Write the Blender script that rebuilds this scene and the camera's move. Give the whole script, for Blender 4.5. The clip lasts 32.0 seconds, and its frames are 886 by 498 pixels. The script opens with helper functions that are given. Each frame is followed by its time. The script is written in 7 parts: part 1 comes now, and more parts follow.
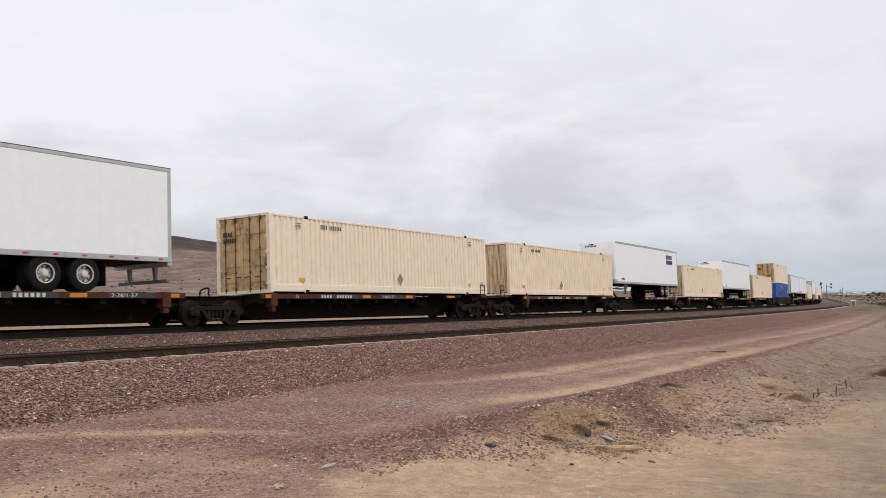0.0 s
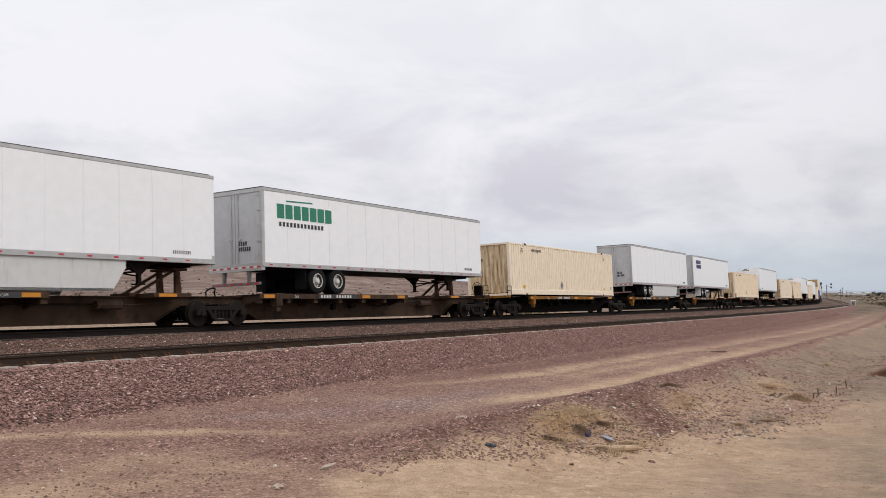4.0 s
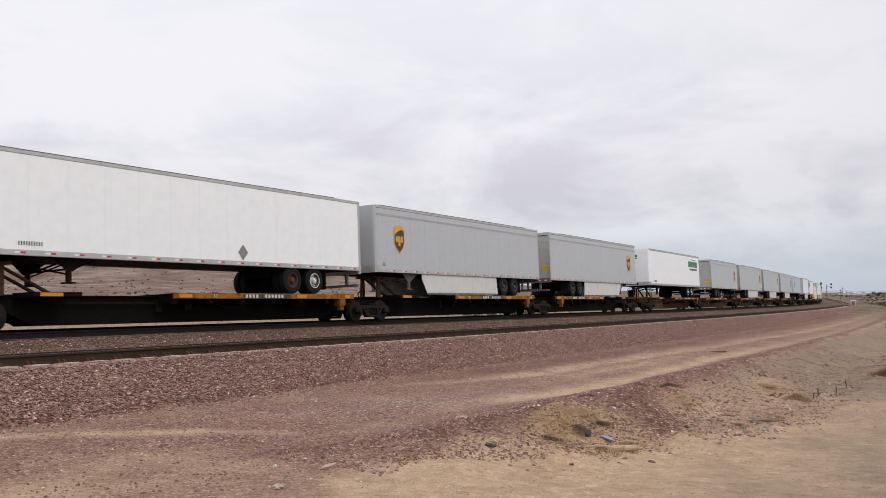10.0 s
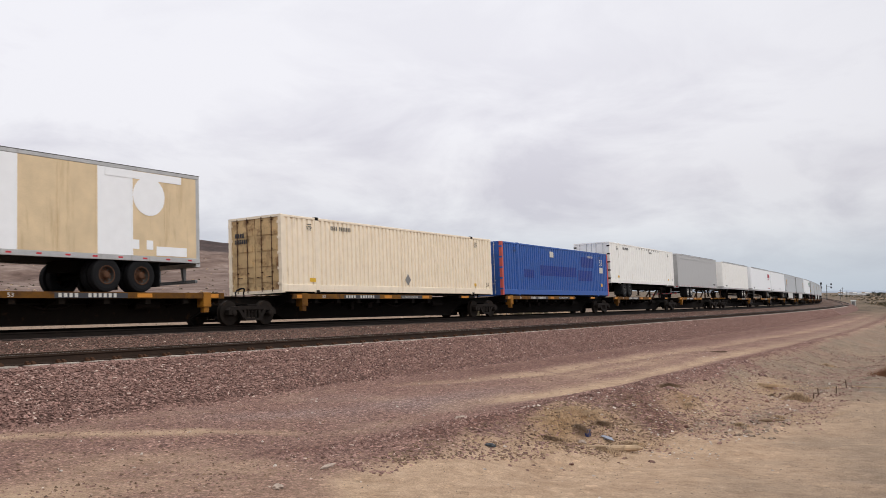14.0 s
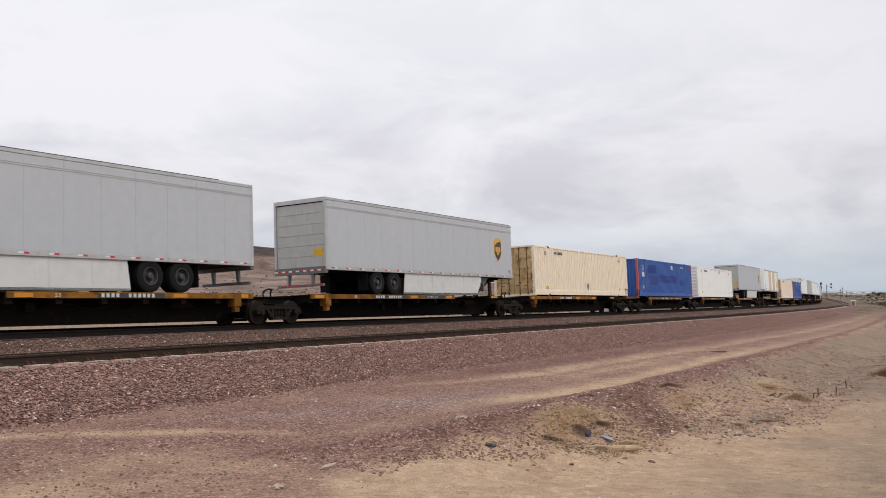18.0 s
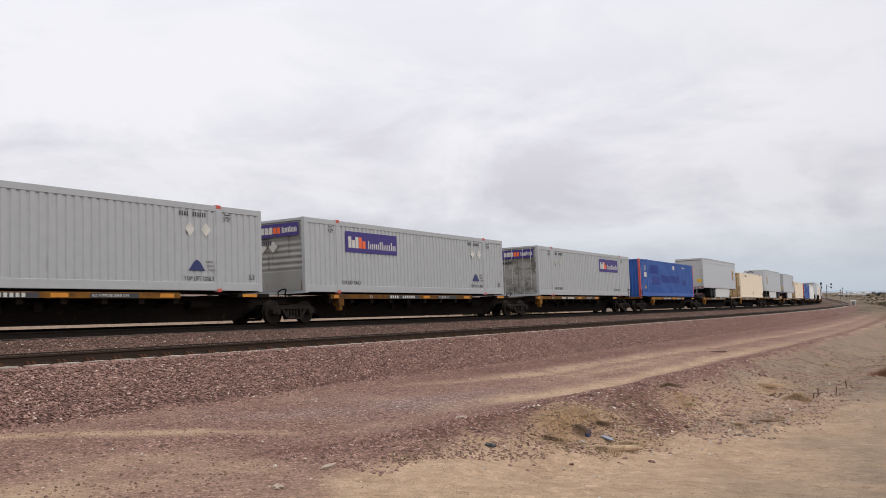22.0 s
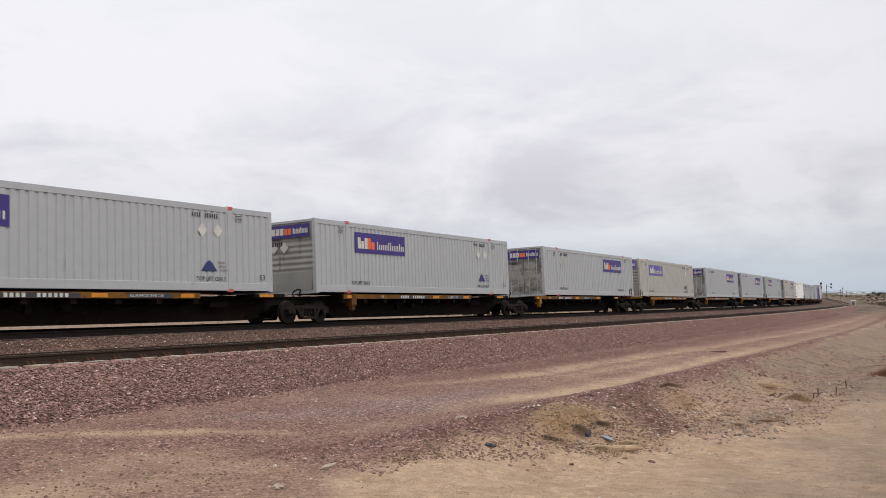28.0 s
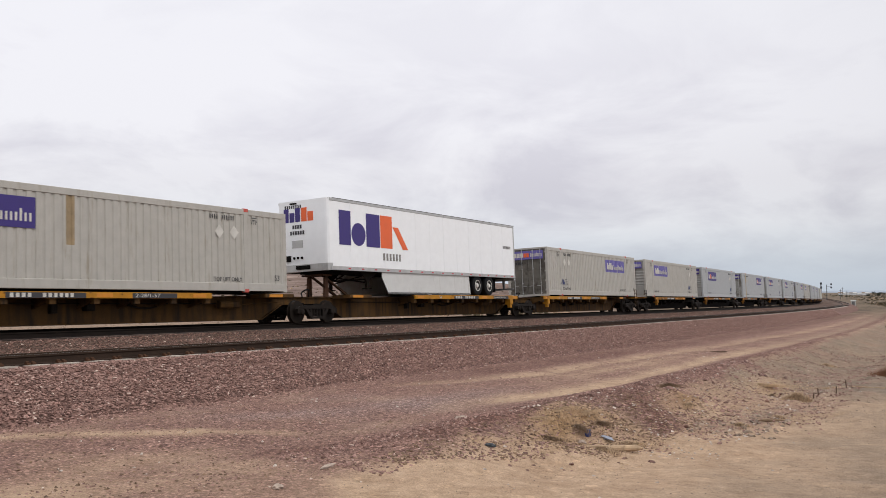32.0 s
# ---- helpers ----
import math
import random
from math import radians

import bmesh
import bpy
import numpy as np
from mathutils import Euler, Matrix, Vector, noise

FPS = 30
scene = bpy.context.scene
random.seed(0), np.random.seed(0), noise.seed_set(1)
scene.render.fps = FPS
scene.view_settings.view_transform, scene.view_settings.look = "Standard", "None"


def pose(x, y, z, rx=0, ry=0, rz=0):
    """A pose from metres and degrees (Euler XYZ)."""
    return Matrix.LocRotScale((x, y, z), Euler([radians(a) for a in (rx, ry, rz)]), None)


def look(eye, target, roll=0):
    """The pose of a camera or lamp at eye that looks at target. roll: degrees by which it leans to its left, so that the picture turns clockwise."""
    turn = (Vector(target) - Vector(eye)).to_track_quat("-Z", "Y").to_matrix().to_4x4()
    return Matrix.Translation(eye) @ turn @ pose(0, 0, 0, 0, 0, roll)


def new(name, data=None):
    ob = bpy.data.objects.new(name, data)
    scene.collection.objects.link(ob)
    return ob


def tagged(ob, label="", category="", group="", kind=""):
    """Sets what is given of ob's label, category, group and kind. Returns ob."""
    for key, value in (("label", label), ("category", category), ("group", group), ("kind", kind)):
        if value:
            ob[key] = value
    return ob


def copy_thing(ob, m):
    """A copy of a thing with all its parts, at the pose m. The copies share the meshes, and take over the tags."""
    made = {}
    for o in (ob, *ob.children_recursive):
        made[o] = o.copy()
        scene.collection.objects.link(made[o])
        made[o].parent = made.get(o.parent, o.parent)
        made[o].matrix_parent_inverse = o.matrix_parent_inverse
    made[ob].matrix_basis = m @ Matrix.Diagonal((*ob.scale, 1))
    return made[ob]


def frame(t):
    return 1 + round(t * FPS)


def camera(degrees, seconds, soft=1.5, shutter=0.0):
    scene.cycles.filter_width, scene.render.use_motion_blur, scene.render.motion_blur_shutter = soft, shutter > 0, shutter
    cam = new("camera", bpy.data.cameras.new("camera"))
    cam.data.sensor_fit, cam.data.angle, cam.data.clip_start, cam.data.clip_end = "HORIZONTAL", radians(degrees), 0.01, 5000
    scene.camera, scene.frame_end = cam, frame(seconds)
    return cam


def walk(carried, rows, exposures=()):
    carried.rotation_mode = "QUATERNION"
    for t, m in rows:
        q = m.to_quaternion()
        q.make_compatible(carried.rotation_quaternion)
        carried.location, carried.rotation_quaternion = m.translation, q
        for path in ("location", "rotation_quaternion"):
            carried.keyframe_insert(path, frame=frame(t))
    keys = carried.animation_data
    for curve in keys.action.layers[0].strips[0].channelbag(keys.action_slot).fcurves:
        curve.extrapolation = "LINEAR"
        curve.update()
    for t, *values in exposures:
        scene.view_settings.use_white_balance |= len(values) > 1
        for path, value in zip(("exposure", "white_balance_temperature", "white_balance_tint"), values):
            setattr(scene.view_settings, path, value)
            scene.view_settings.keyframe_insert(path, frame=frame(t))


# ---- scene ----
cam = camera(52.71, 32.0, soft=0.5, shutter=0.04)
EYE = 2.1                                   # camera height over the datum
walk(cam, [(0, pose(0, 0, EYE, 92.755, 0, 0)), (32, pose(0, 0, EYE, 92.755, 0, 0))])

# ---- world, sun, exposure ----
world = bpy.data.worlds.new("overcast_sky")
scene.world = world
world.use_nodes = True
wn, wl = world.node_tree.nodes, world.node_tree.links
wn.clear()
SUN_EL, SUN_AZ = radians(52), radians(128)   # azimuth clockwise from +Y


def wnode(kind, **kw):
    n = wn.new(kind)
    for k, v in kw.items():
        n.inputs[k].default_value = v
    return n


sky = wn.new("ShaderNodeTexSky")
sky.sky_type, sky.sun_disc = "NISHITA", False
sky.sun_elevation, sky.sun_rotation = SUN_EL, SUN_AZ
sky.air_density, sky.dust_density = 1.0, 3.0
wco = wn.new("ShaderNodeTexCoord")
sep = wn.new("ShaderNodeSeparateXYZ")
wl.new(wco.outputs["Generated"], sep.inputs[0])
# clouds lie on a flat sheet overhead: direction divided by its height
hgt = wnode("ShaderNodeMath")
hgt.operation = "MAXIMUM"
wl.new(sep.outputs["Z"], hgt.inputs[0])
hgt.inputs[1].default_value = 0.0
lift = wnode("ShaderNodeMath")
lift.operation = "ADD"
wl.new(hgt.outputs[0], lift.inputs[0])
lift.inputs[1].default_value = 0.28
inv = wnode("ShaderNodeVectorMath")
inv.operation = "DIVIDE"
cmb = wn.new("ShaderNodeCombineXYZ")
for k in range(3):
    wl.new(lift.outputs[0], cmb.inputs[k])
wl.new(wco.outputs["Generated"], inv.inputs[0])
wl.new(cmb.outputs[0], inv.inputs[1])
cl1 = wnode("ShaderNodeTexNoise", Scale=1.5, Detail=6.0, Roughness=0.55, Distortion=0.3)
wl.new(inv.outputs[0], cl1.inputs["Vector"])
cr = wn.new("ShaderNodeValToRGB")
cr.color_ramp.elements[0].position, cr.color_ramp.elements[1].position = 0.40, 0.56
cr.color_ramp.elements[0].color = (0.81, 0.80, 0.835, 1)
cr.color_ramp.elements[1].color = (1.06, 1.06, 1.05, 1)
cl2 = wnode("ShaderNodeTexNoise", Scale=5.0, Detail=7.0, Roughness=0.58, Distortion=0.5)
puff = wn.new("ShaderNodeMapping")
puff.inputs["Scale"].default_value = (1.0, 1.0, 2.4)
puff.inputs["Location"].default_value = (0.35, 0.0, 0.12)
wl.new(wco.outputs["Generated"], puff.inputs["Vector"])
wl.new(puff.outputs[0], cl2.inputs["Vector"])
cmx = wn.new("ShaderNodeMix")
cmx.inputs["Factor"].default_value = 0.62
wl.new(cl1.outputs["Fac"], cmx.inputs["A"])
wl.new(cl2.outputs["Fac"], cmx.inputs["B"])
wl.new(cmx.outputs["Result"], cr.inputs[0])
# grey-blue low over the horizon, bright overhead, as under a closed cloud cover
band = wn.new("ShaderNodeValToRGB")
be = band.color_ramp.elements
be[0].position, be[0].color = 0.0, (0.58, 0.65, 0.74, 1)
be[1].position, be[1].color = 1.0, (1.30, 1.30, 1.32, 1)
for p_, c_ in ((0.035, (0.66, 0.71, 0.78, 1)), (0.075, (0.80, 0.81, 0.86, 1)), (0.12, (0.82, 0.81, 0.86, 1)), (0.18, (0.90, 0.89, 0.94, 1)), (0.25, (0.93, 0.92, 0.97, 1)), (0.45, (0.96, 0.96, 1.01, 1))):
    e = be.new(p_)
    e.color = c_
wl.new(hgt.outputs[0], band.inputs[0])
mulc = wn.new("ShaderNodeMix")
mulc.data_type, mulc.blend_type = "RGBA", "MULTIPLY"
fade = wn.new("ShaderNodeValToRGB")
fe = fade.color_ramp.elements
fe[0].position, fe[0].color = 0.0, (0.35, 0.35, 0.35, 1)
fe[1].position, fe[1].color = 0.27, (0.28, 0.28, 0.28, 1)
e = fe.new(0.09)
e.color = (1.0, 1.0, 1.0, 1)
e = fe.new(0.17)
e.color = (0.75, 0.75, 0.75, 1)
wl.new(hgt.outputs[0], fade.inputs[0])
wl.new(fade.outputs[0], mulc.inputs["Factor"])
wl.new(band.outputs[0], mulc.inputs["A"])
wl.new(cr.outputs[0], mulc.inputs["B"])
bgc = wnode("ShaderNodeBackground", Strength=1.0)
# the cover thickens towards the east
east = wnode("ShaderNodeMapRange")
for k_, v_ in (("From Min", 0.12), ("From Max", 0.50), ("To Min", 1.0), ("To Max", 0.90)):
    east.inputs[k_].default_value = v_
wl.new(sep.outputs["X"], east.inputs["Value"])
thick = wn.new("ShaderNodeVectorMath")
thick.operation = "SCALE"
wl.new(mulc.outputs["Result"], thick.inputs[0])
wl.new(east.outputs[0], thick.inputs["Scale"])
wl.new(thick.outputs[0], bgc.inputs["Color"])
bgs = wnode("ShaderNodeBackground", Strength=0.10)
wl.new(sky.outputs[0], bgs.inputs["Color"])
mixw = wnode("ShaderNodeMixShader", Fac=0.92)
wl.new(bgs.outputs[0], mixw.inputs[1])
wl.new(bgc.outputs[0], mixw.inputs[2])
wout = wn.new("ShaderNodeOutputWorld")
wl.new(mixw.outputs[0], wout.inputs[0])

sun = new("sun", bpy.data.lights.new("sun", "SUN"))
sun.data.energy, sun.data.angle, sun.data.color = 1.0, radians(35), (1.0, 0.965, 0.92)
sd = Vector((math.sin(SUN_AZ) * math.cos(SUN_EL), math.cos(SUN_AZ) * math.cos(SUN_EL), math.sin(SUN_EL)))
sun.matrix_world = look(sd * 50, (0, 0, 0))
scene.view_settings.exposure = 0.0

# ---- the line of the track ----
DIST, AZ0, K0, K1 = 23.174, radians(32.483), -0.00081159, 0.000180492
GRADE, CANT = -0.007788, radians(2.661)
RAIL0 = EYE - 1.0075                        # top of rail, train track, at s = 0
NEAR_N, NEAR_DZ = 7.55, -0.075              # second track: towards the camera, and its level
SPEED, ACC = 29.0213, 0.0037145
TS = np.arange(-1400, 2400, 1.0)
_s2 = np.clip(TS, -150, 400)
TTH = AZ0 + K0 * _s2 + K1 * _s2 ** 2 / 200 + (TS - _s2) * (K0 + K1 * _s2 / 100)
_tx, _ty = np.sin(TTH), np.cos(TTH)
TX = np.concatenate([[0], np.cumsum((_tx[1:] + _tx[:-1]) / 2)])
TY = np.concatenate([[0], np.cumsum((_ty[1:] + _ty[:-1]) / 2)])
_i0 = 1400
TX += -TX[_i0] - math.cos(AZ0) * DIST
TY += -TY[_i0] + math.sin(AZ0) * DIST


def fall(s):
    """How far the line has fallen at s."""
    s = np.asarray(s, float)
    return GRADE * np.where(s > 200, 200 + 150 * np.tanh((s - 200) / 150), np.where(s < -60, -60 + 40 * np.tanh((s + 60) / 40), s))


def on_line(s):
    return np.interp(s, TS, TX), np.interp(s, TS, TY), np.interp(s, TS, TTH)


def spot(s, n, h):
    """World places at s along the line, n towards the camera, h over the rail plane (canted)."""
    x, y, th = on_line(s)
    l, z = n * math.cos(CANT) - h * math.sin(CANT), RAIL0 + fall(s) + h * math.cos(CANT) + n * math.sin(CANT)
    return x + np.cos(th) * l, y - np.sin(th) * l, z


def level_spot(s, n, z):
    x, y, th = on_line(s)
    return x + np.cos(th) * n, y - np.sin(th) * n, z + fall(s)


def line_pose(sa, sb):
    """Pose of a vehicle whose ends stand over sa and sb; x forward, y away from the camera."""
    xa, ya, _ = on_line(sa)
    xb, yb, _ = on_line(sb)
    za, zb = float(fall(sa)), float(fall(sb))
    yaw = math.atan2(yb - ya, xb - xa)
    pit = math.atan2(zb - za, sb - sa)
    m = Matrix.Translation(((xa + xb) / 2, (ya + yb) / 2, RAIL0 + (za + zb) / 2))
    return m @ Matrix.Rotation(yaw, 4, "Z") @ Matrix.Rotation(-pit, 4, "Y") @ Matrix.Rotation(-CANT, 4, "X")


def run(t):
    return SPEED * t + ACC * (t - 16) ** 2


def ride(thing, sa, sb):
    walk(thing, [(t, line_pose(sa + run(t), sb + run(t))) for t in range(0, 33)])


# ---- materials ----
def mat(name, color, rough=0.6, metal=0.0, spread=0.12, scale=3.0, fine=40.0, bump=0.1, second=None, amount=0.5, sharp=0.15, streak=False, rand=0.0, spec=0.5, coord="Object"):
    """A surface with broad and fine variation; second: a dirt or rust colour in patches; streak: patches drawn downwards."""
    m = bpy.data.materials.new(name)
    m.use_nodes = True
    nt = m.node_tree
    n, l = nt.nodes, nt.links
    b = n["Principled BSDF"]
    b.inputs["Metallic"].default_value = metal
    b.inputs["Specular IOR Level"].default_value = spec
    co = n.new("ShaderNodeTexCoord")
    src = co.outputs[coord]
    n1 = n.new("ShaderNodeTexNoise")
    n1.inputs["Scale"].default_value, n1.inputs["Detail"].default_value = scale, 4
    l.new(src, n1.inputs["Vector"])
    n2 = n.new("ShaderNodeTexNoise")
    n2.inputs["Scale"].default_value, n2.inputs["Detail"].default_value = fine, 3
    l.new(src, n2.inputs["Vector"])
    add = n.new("ShaderNodeMath")
    add.operation = "MULTIPLY_ADD"
    l.new(n2.outputs["Fac"], add.inputs[0])
    add.inputs[1].default_value = 0.5
    l.new(n1.outputs["Fac"], add.inputs[2])
    mr = n.new("ShaderNodeMapRange")
    mr.inputs["From Min"].default_value, mr.inputs["From Max"].default_value = 0.5, 1.0
    mr.inputs["To Min"].default_value, mr.inputs["To Max"].default_value = 1 - spread, 1 + spread
    l.new(add.outputs[0], mr.inputs["Value"])
    val = mr.outputs[0]
    if rand:
        oi = n.new("ShaderNodeObjectInfo")
        rr = n.new("ShaderNodeMapRange")
        rr.inputs["To Min"].default_value, rr.inputs["To Max"].default_value = 1 - rand, 1 + rand
        l.new(oi.outputs["Random"], rr.inputs["Value"])
        mm = n.new("ShaderNodeMath")
        mm.operation = "MULTIPLY"
        l.new(val, mm.inputs[0])
        l.new(rr.outputs[0], mm.inputs[1])
        val = mm.outputs[0]
    sc = n.new("ShaderNodeVectorMath")
    sc.operation = "SCALE"
    sc.inputs[0].default_value = color
    l.new(val, sc.inputs["Scale"])
    col = sc.outputs[0]
    if second:
        mp = n.new("ShaderNodeMapping")
        mp.inputs["Scale"].default_value = (1, 1, 0.12) if streak else (1, 1, 1)
        l.new(src, mp.inputs["Vector"])
        n3 = n.new("ShaderNodeTexNoise")
        n3.inputs["Scale"].default_value, n3.inputs["Detail"].default_value, n3.inputs["Roughness"].default_value = scale * (2.2 if streak else 1.3), 8, 0.65
        l.new(mp.outputs[0], n3.inputs["Vector"])
        r3 = n.new("ShaderNodeMapRange")
        r3.inputs["From Min"].default_value, r3.inputs["From Max"].default_value = 1 - amount, 1 - amount + sharp
        l.new(n3.outputs["Fac"], r3.inputs["Value"])
        mx = n.new("ShaderNodeMix")
        mx.data_type = "RGBA"
        l.new(r3.outputs[0], mx.inputs["Factor"])
        l.new(col, mx.inputs["A"])
        mx.inputs["B"].default_value = (*second, 1)
        col = mx.outputs["Result"]
    l.new(col, b.inputs["Base Color"])
    ro = n.new("ShaderNodeMapRange")
    ro.inputs["To Min"].default_value, ro.inputs["To Max"].default_value = max(0.05, rough - 0.1), min(1, rough + 0.1)
    l.new(n1.outputs["Fac"], ro.inputs["Value"])
    l.new(ro.outputs[0], b.inputs["Roughness"])
    if bump:
        bp = n.new("ShaderNodeBump")
        bp.inputs["Strength"].default_value, bp.inputs["Distance"].default_value = bump, 0.01
        l.new(n2.outputs["Fac"], bp.inputs["Height"])
        l.new(bp.outputs[0], b.inputs["Normal"])
    return m


M_BEIGE = mat("beige_container_paint", (0.88, 0.76, 0.59), 0.55, second=(0.56, 0.42, 0.26), amount=0.42, sharp=0.2, streak=True, spread=0.06, bump=0.05)
M_BEIGE_R = mat("rust_tinted_beige_paint", (0.88, 0.735, 0.55), 0.6, second=(0.60, 0.37, 0.165), amount=0.41, sharp=0.25, streak=True, spread=0.1, bump=0.05, scale=1.5)
# beige doors and end walls: base darker than the side paint, with rust on top
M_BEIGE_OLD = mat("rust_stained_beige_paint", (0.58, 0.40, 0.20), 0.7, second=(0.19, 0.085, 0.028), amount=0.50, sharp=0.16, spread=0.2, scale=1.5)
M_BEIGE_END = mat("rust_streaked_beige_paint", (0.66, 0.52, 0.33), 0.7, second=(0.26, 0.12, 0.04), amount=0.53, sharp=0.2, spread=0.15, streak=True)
M_BLUE = mat("blue_container_paint", (0.016, 0.086, 0.345), 0.5, second=(0.05, 0.10, 0.20), amount=0.42, spread=0.14, bump=0.05)
M_NAVY = mat("navy_overpaint", (0.008, 0.036, 0.24), 0.5, spread=0.12, bump=0.05)
M_REDPOST = mat("red_post_paint", (0.50, 0.085, 0.065), 0.55, spread=0.15, second=(0.25, 0.07, 0.05), amount=0.35)
M_GREYC = mat("light_grey_container_paint", (0.40, 0.41, 0.415), 0.5, second=(0.27, 0.265, 0.245), amount=0.38, sharp=0.2, streak=True, spread=0.05, bump=0.05)
M_RUSTSTAIN = mat("brown_rust_stain", (0.29, 0.215, 0.125), 0.8, spread=0.25, second=(0.40, 0.36, 0.30), amount=0.45, sharp=0.2, streak=True)
M_OLDYELLOW = mat("grimy_yellowed_post", (0.42, 0.30, 0.12), 0.7, spread=0.2, second=(0.3, 0.27, 0.2), amount=0.4, streak=True)
M_GREYC2 = mat("aged_grey_container_paint", (0.43, 0.41, 0.37), 0.55, second=(0.31, 0.275, 0.215), amount=0.44, sharp=0.2, streak=True, spread=0.08, bump=0.05)
# grey doors: base darker than the side paint, with dark patches
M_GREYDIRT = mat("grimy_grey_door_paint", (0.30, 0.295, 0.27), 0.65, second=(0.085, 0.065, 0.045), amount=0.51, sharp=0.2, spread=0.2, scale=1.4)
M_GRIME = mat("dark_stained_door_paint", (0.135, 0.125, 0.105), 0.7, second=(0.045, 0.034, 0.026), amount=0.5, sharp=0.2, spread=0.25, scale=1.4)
M_YELLOWB = mat("bright_yellow_steel_paint", (0.42, 0.185, 0.014), 0.6, spread=0.2, second=(0.07, 0.03, 0.012), amount=0.42, sharp=0.1, scale=2.5, spec=0.25)
M_PALESTONE = mat("pale_flat_stone", (0.40, 0.315, 0.255), 0.9, spread=0.2, scale=8, second=(0.3, 0.22, 0.17), amount=0.4)
# grey end wall: base darker than the side paint, with brown streaks
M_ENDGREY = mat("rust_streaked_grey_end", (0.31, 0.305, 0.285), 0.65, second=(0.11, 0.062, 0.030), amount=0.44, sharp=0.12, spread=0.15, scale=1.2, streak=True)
M_WHITEC = mat("white_container_paint", (0.87, 0.86, 0.815), 0.5, second=(0.62, 0.52, 0.36), amount=0.41, sharp=0.2, streak=True, spread=0.05, bump=0.05)
M_WHITE = mat("white_trailer_panel", (0.895, 0.91, 0.92), 0.4, second=(0.70, 0.69, 0.66), amount=0.34, sharp=0.25, streak=True, spread=0.03, bump=0.02)
M_GREYT = mat("pale_grey_trailer_panel", (0.47, 0.485, 0.50), 0.38, second=(0.39, 0.395, 0.40), amount=0.40, sharp=0.25, streak=True, spread=0.04, bump=0.02)
M_BLUET = mat("pale_blue_trailer_panel", (0.47, 0.53, 0.60), 0.38, second=(0.48, 0.51, 0.54), amount=0.38, sharp=0.25, streak=True, spread=0.03, bump=0.02)
M_GREYT2 = mat("dull_grey_trailer_panel", (0.43, 0.43, 0.425), 0.45, second=(0.37, 0.365, 0.35), amount=0.42, streak=True, spread=0.06, bump=0.02)
M_TAN = mat("tan_stained_panel", (0.70, 0.545, 0.34), 0.55, second=(0.47, 0.33, 0.17), amount=0.44, sharp=0.25, streak=True, spread=0.12, scale=1.6)
M_ALU = mat("weathered_aluminium", (0.50, 0.50, 0.49), 0.45, 0.6, spread=0.12, second=(0.30, 0.29, 0.27), amount=0.4, streak=True)
M_DOOR = mat("dull_metal_trailer_door", (0.46, 0.46, 0.45), 0.5, 0.0, spread=0.08, second=(0.33, 0.32, 0.30), amount=0.45, streak=True)
# undercarriage steels: near-black colour holds the shade under the decks besides grease and soot
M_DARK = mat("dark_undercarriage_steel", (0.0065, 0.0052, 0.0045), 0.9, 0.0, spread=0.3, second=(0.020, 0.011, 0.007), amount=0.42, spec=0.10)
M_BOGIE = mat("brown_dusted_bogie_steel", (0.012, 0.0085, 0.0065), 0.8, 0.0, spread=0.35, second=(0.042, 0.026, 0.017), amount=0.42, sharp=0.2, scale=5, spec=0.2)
M_RUSTDARK = mat("sooty_and_shaded_steel", (0.010, 0.0072, 0.0052), 0.85, 0.0, spread=0.3, second=(0.042, 0.020, 0.009), amount=0.42, spec=0.12)
M_YELLOW = mat("worn_yellow_steel_paint", (0.225, 0.096, 0.013), 0.65, spread=0.25, second=(0.060, 0.028, 0.012), amount=0.52, sharp=0.2, scale=2.5, rand=0.45, spec=0.18)
M_BROWNRED = mat("brown_red_steel_paint", (0.085, 0.028, 0.017), 0.7, spread=0.25, second=(0.04, 0.019, 0.013), amount=0.48, scale=2.5, rand=0.15, spec=0.18)
M_ORANGERUST = mat("rusty_orange_steel_paint", (0.20, 0.078, 0.016), 0.75, spread=0.3, second=(0.040, 0.020, 0.012), amount=0.55, sharp=0.15, scale=1.8, spec=0.18)
M_OCHRE = mat("sooty_ochre_steel_paint", (0.090, 0.046, 0.014), 0.8, spread=0.3, second=(0.030, 0.020, 0.013), amount=0.55, sharp=0.2, scale=1.5, streak=True, spec=0.18)
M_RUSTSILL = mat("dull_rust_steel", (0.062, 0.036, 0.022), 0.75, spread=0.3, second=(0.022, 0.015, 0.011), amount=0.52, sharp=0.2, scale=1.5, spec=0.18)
M_HITCH = mat("rusty_hitch_steel", (0.085, 0.042, 0.024), 0.75, spread=0.3, second=(0.03, 0.018, 0.012), amount=0.48, spec=0.18)
# roof edge strip; its dark colour includes the roof rail's shadow
M_ROOFCAP = mat("dark_roof_edge", (0.075, 0.07, 0.065), 0.7, spread=0.3, second=(0.25, 0.24, 0.22), amount=0.40, scale=1.5)
M_CHIP = mat("orange_yellow_reflector", (0.55, 0.21, 0.012), 0.5, spread=0.15)
M_TYRE = mat("tyre_rubber", (0.010, 0.010, 0.011), 0.85, spread=0.25, second=(0.03, 0.028, 0.024), amount=0.35, spec=0.18)
M_RIMW = mat("white_wheel_rim", (0.60, 0.58, 0.54), 0.5, spread=0.15, second=(0.25, 0.2, 0.14), amount=0.4)
# shade in the rim's recess, given as a dark colour
M_RIMDISH = mat("shaded_rim_dish", (0.045, 0.042, 0.038), 0.7, spread=0.3)
M_SKIRT = mat("dusty_side_skirt", (0.62, 0.62, 0.60), 0.55, spread=0.06, second=(0.45, 0.43, 0.39), amount=0.42, streak=True)
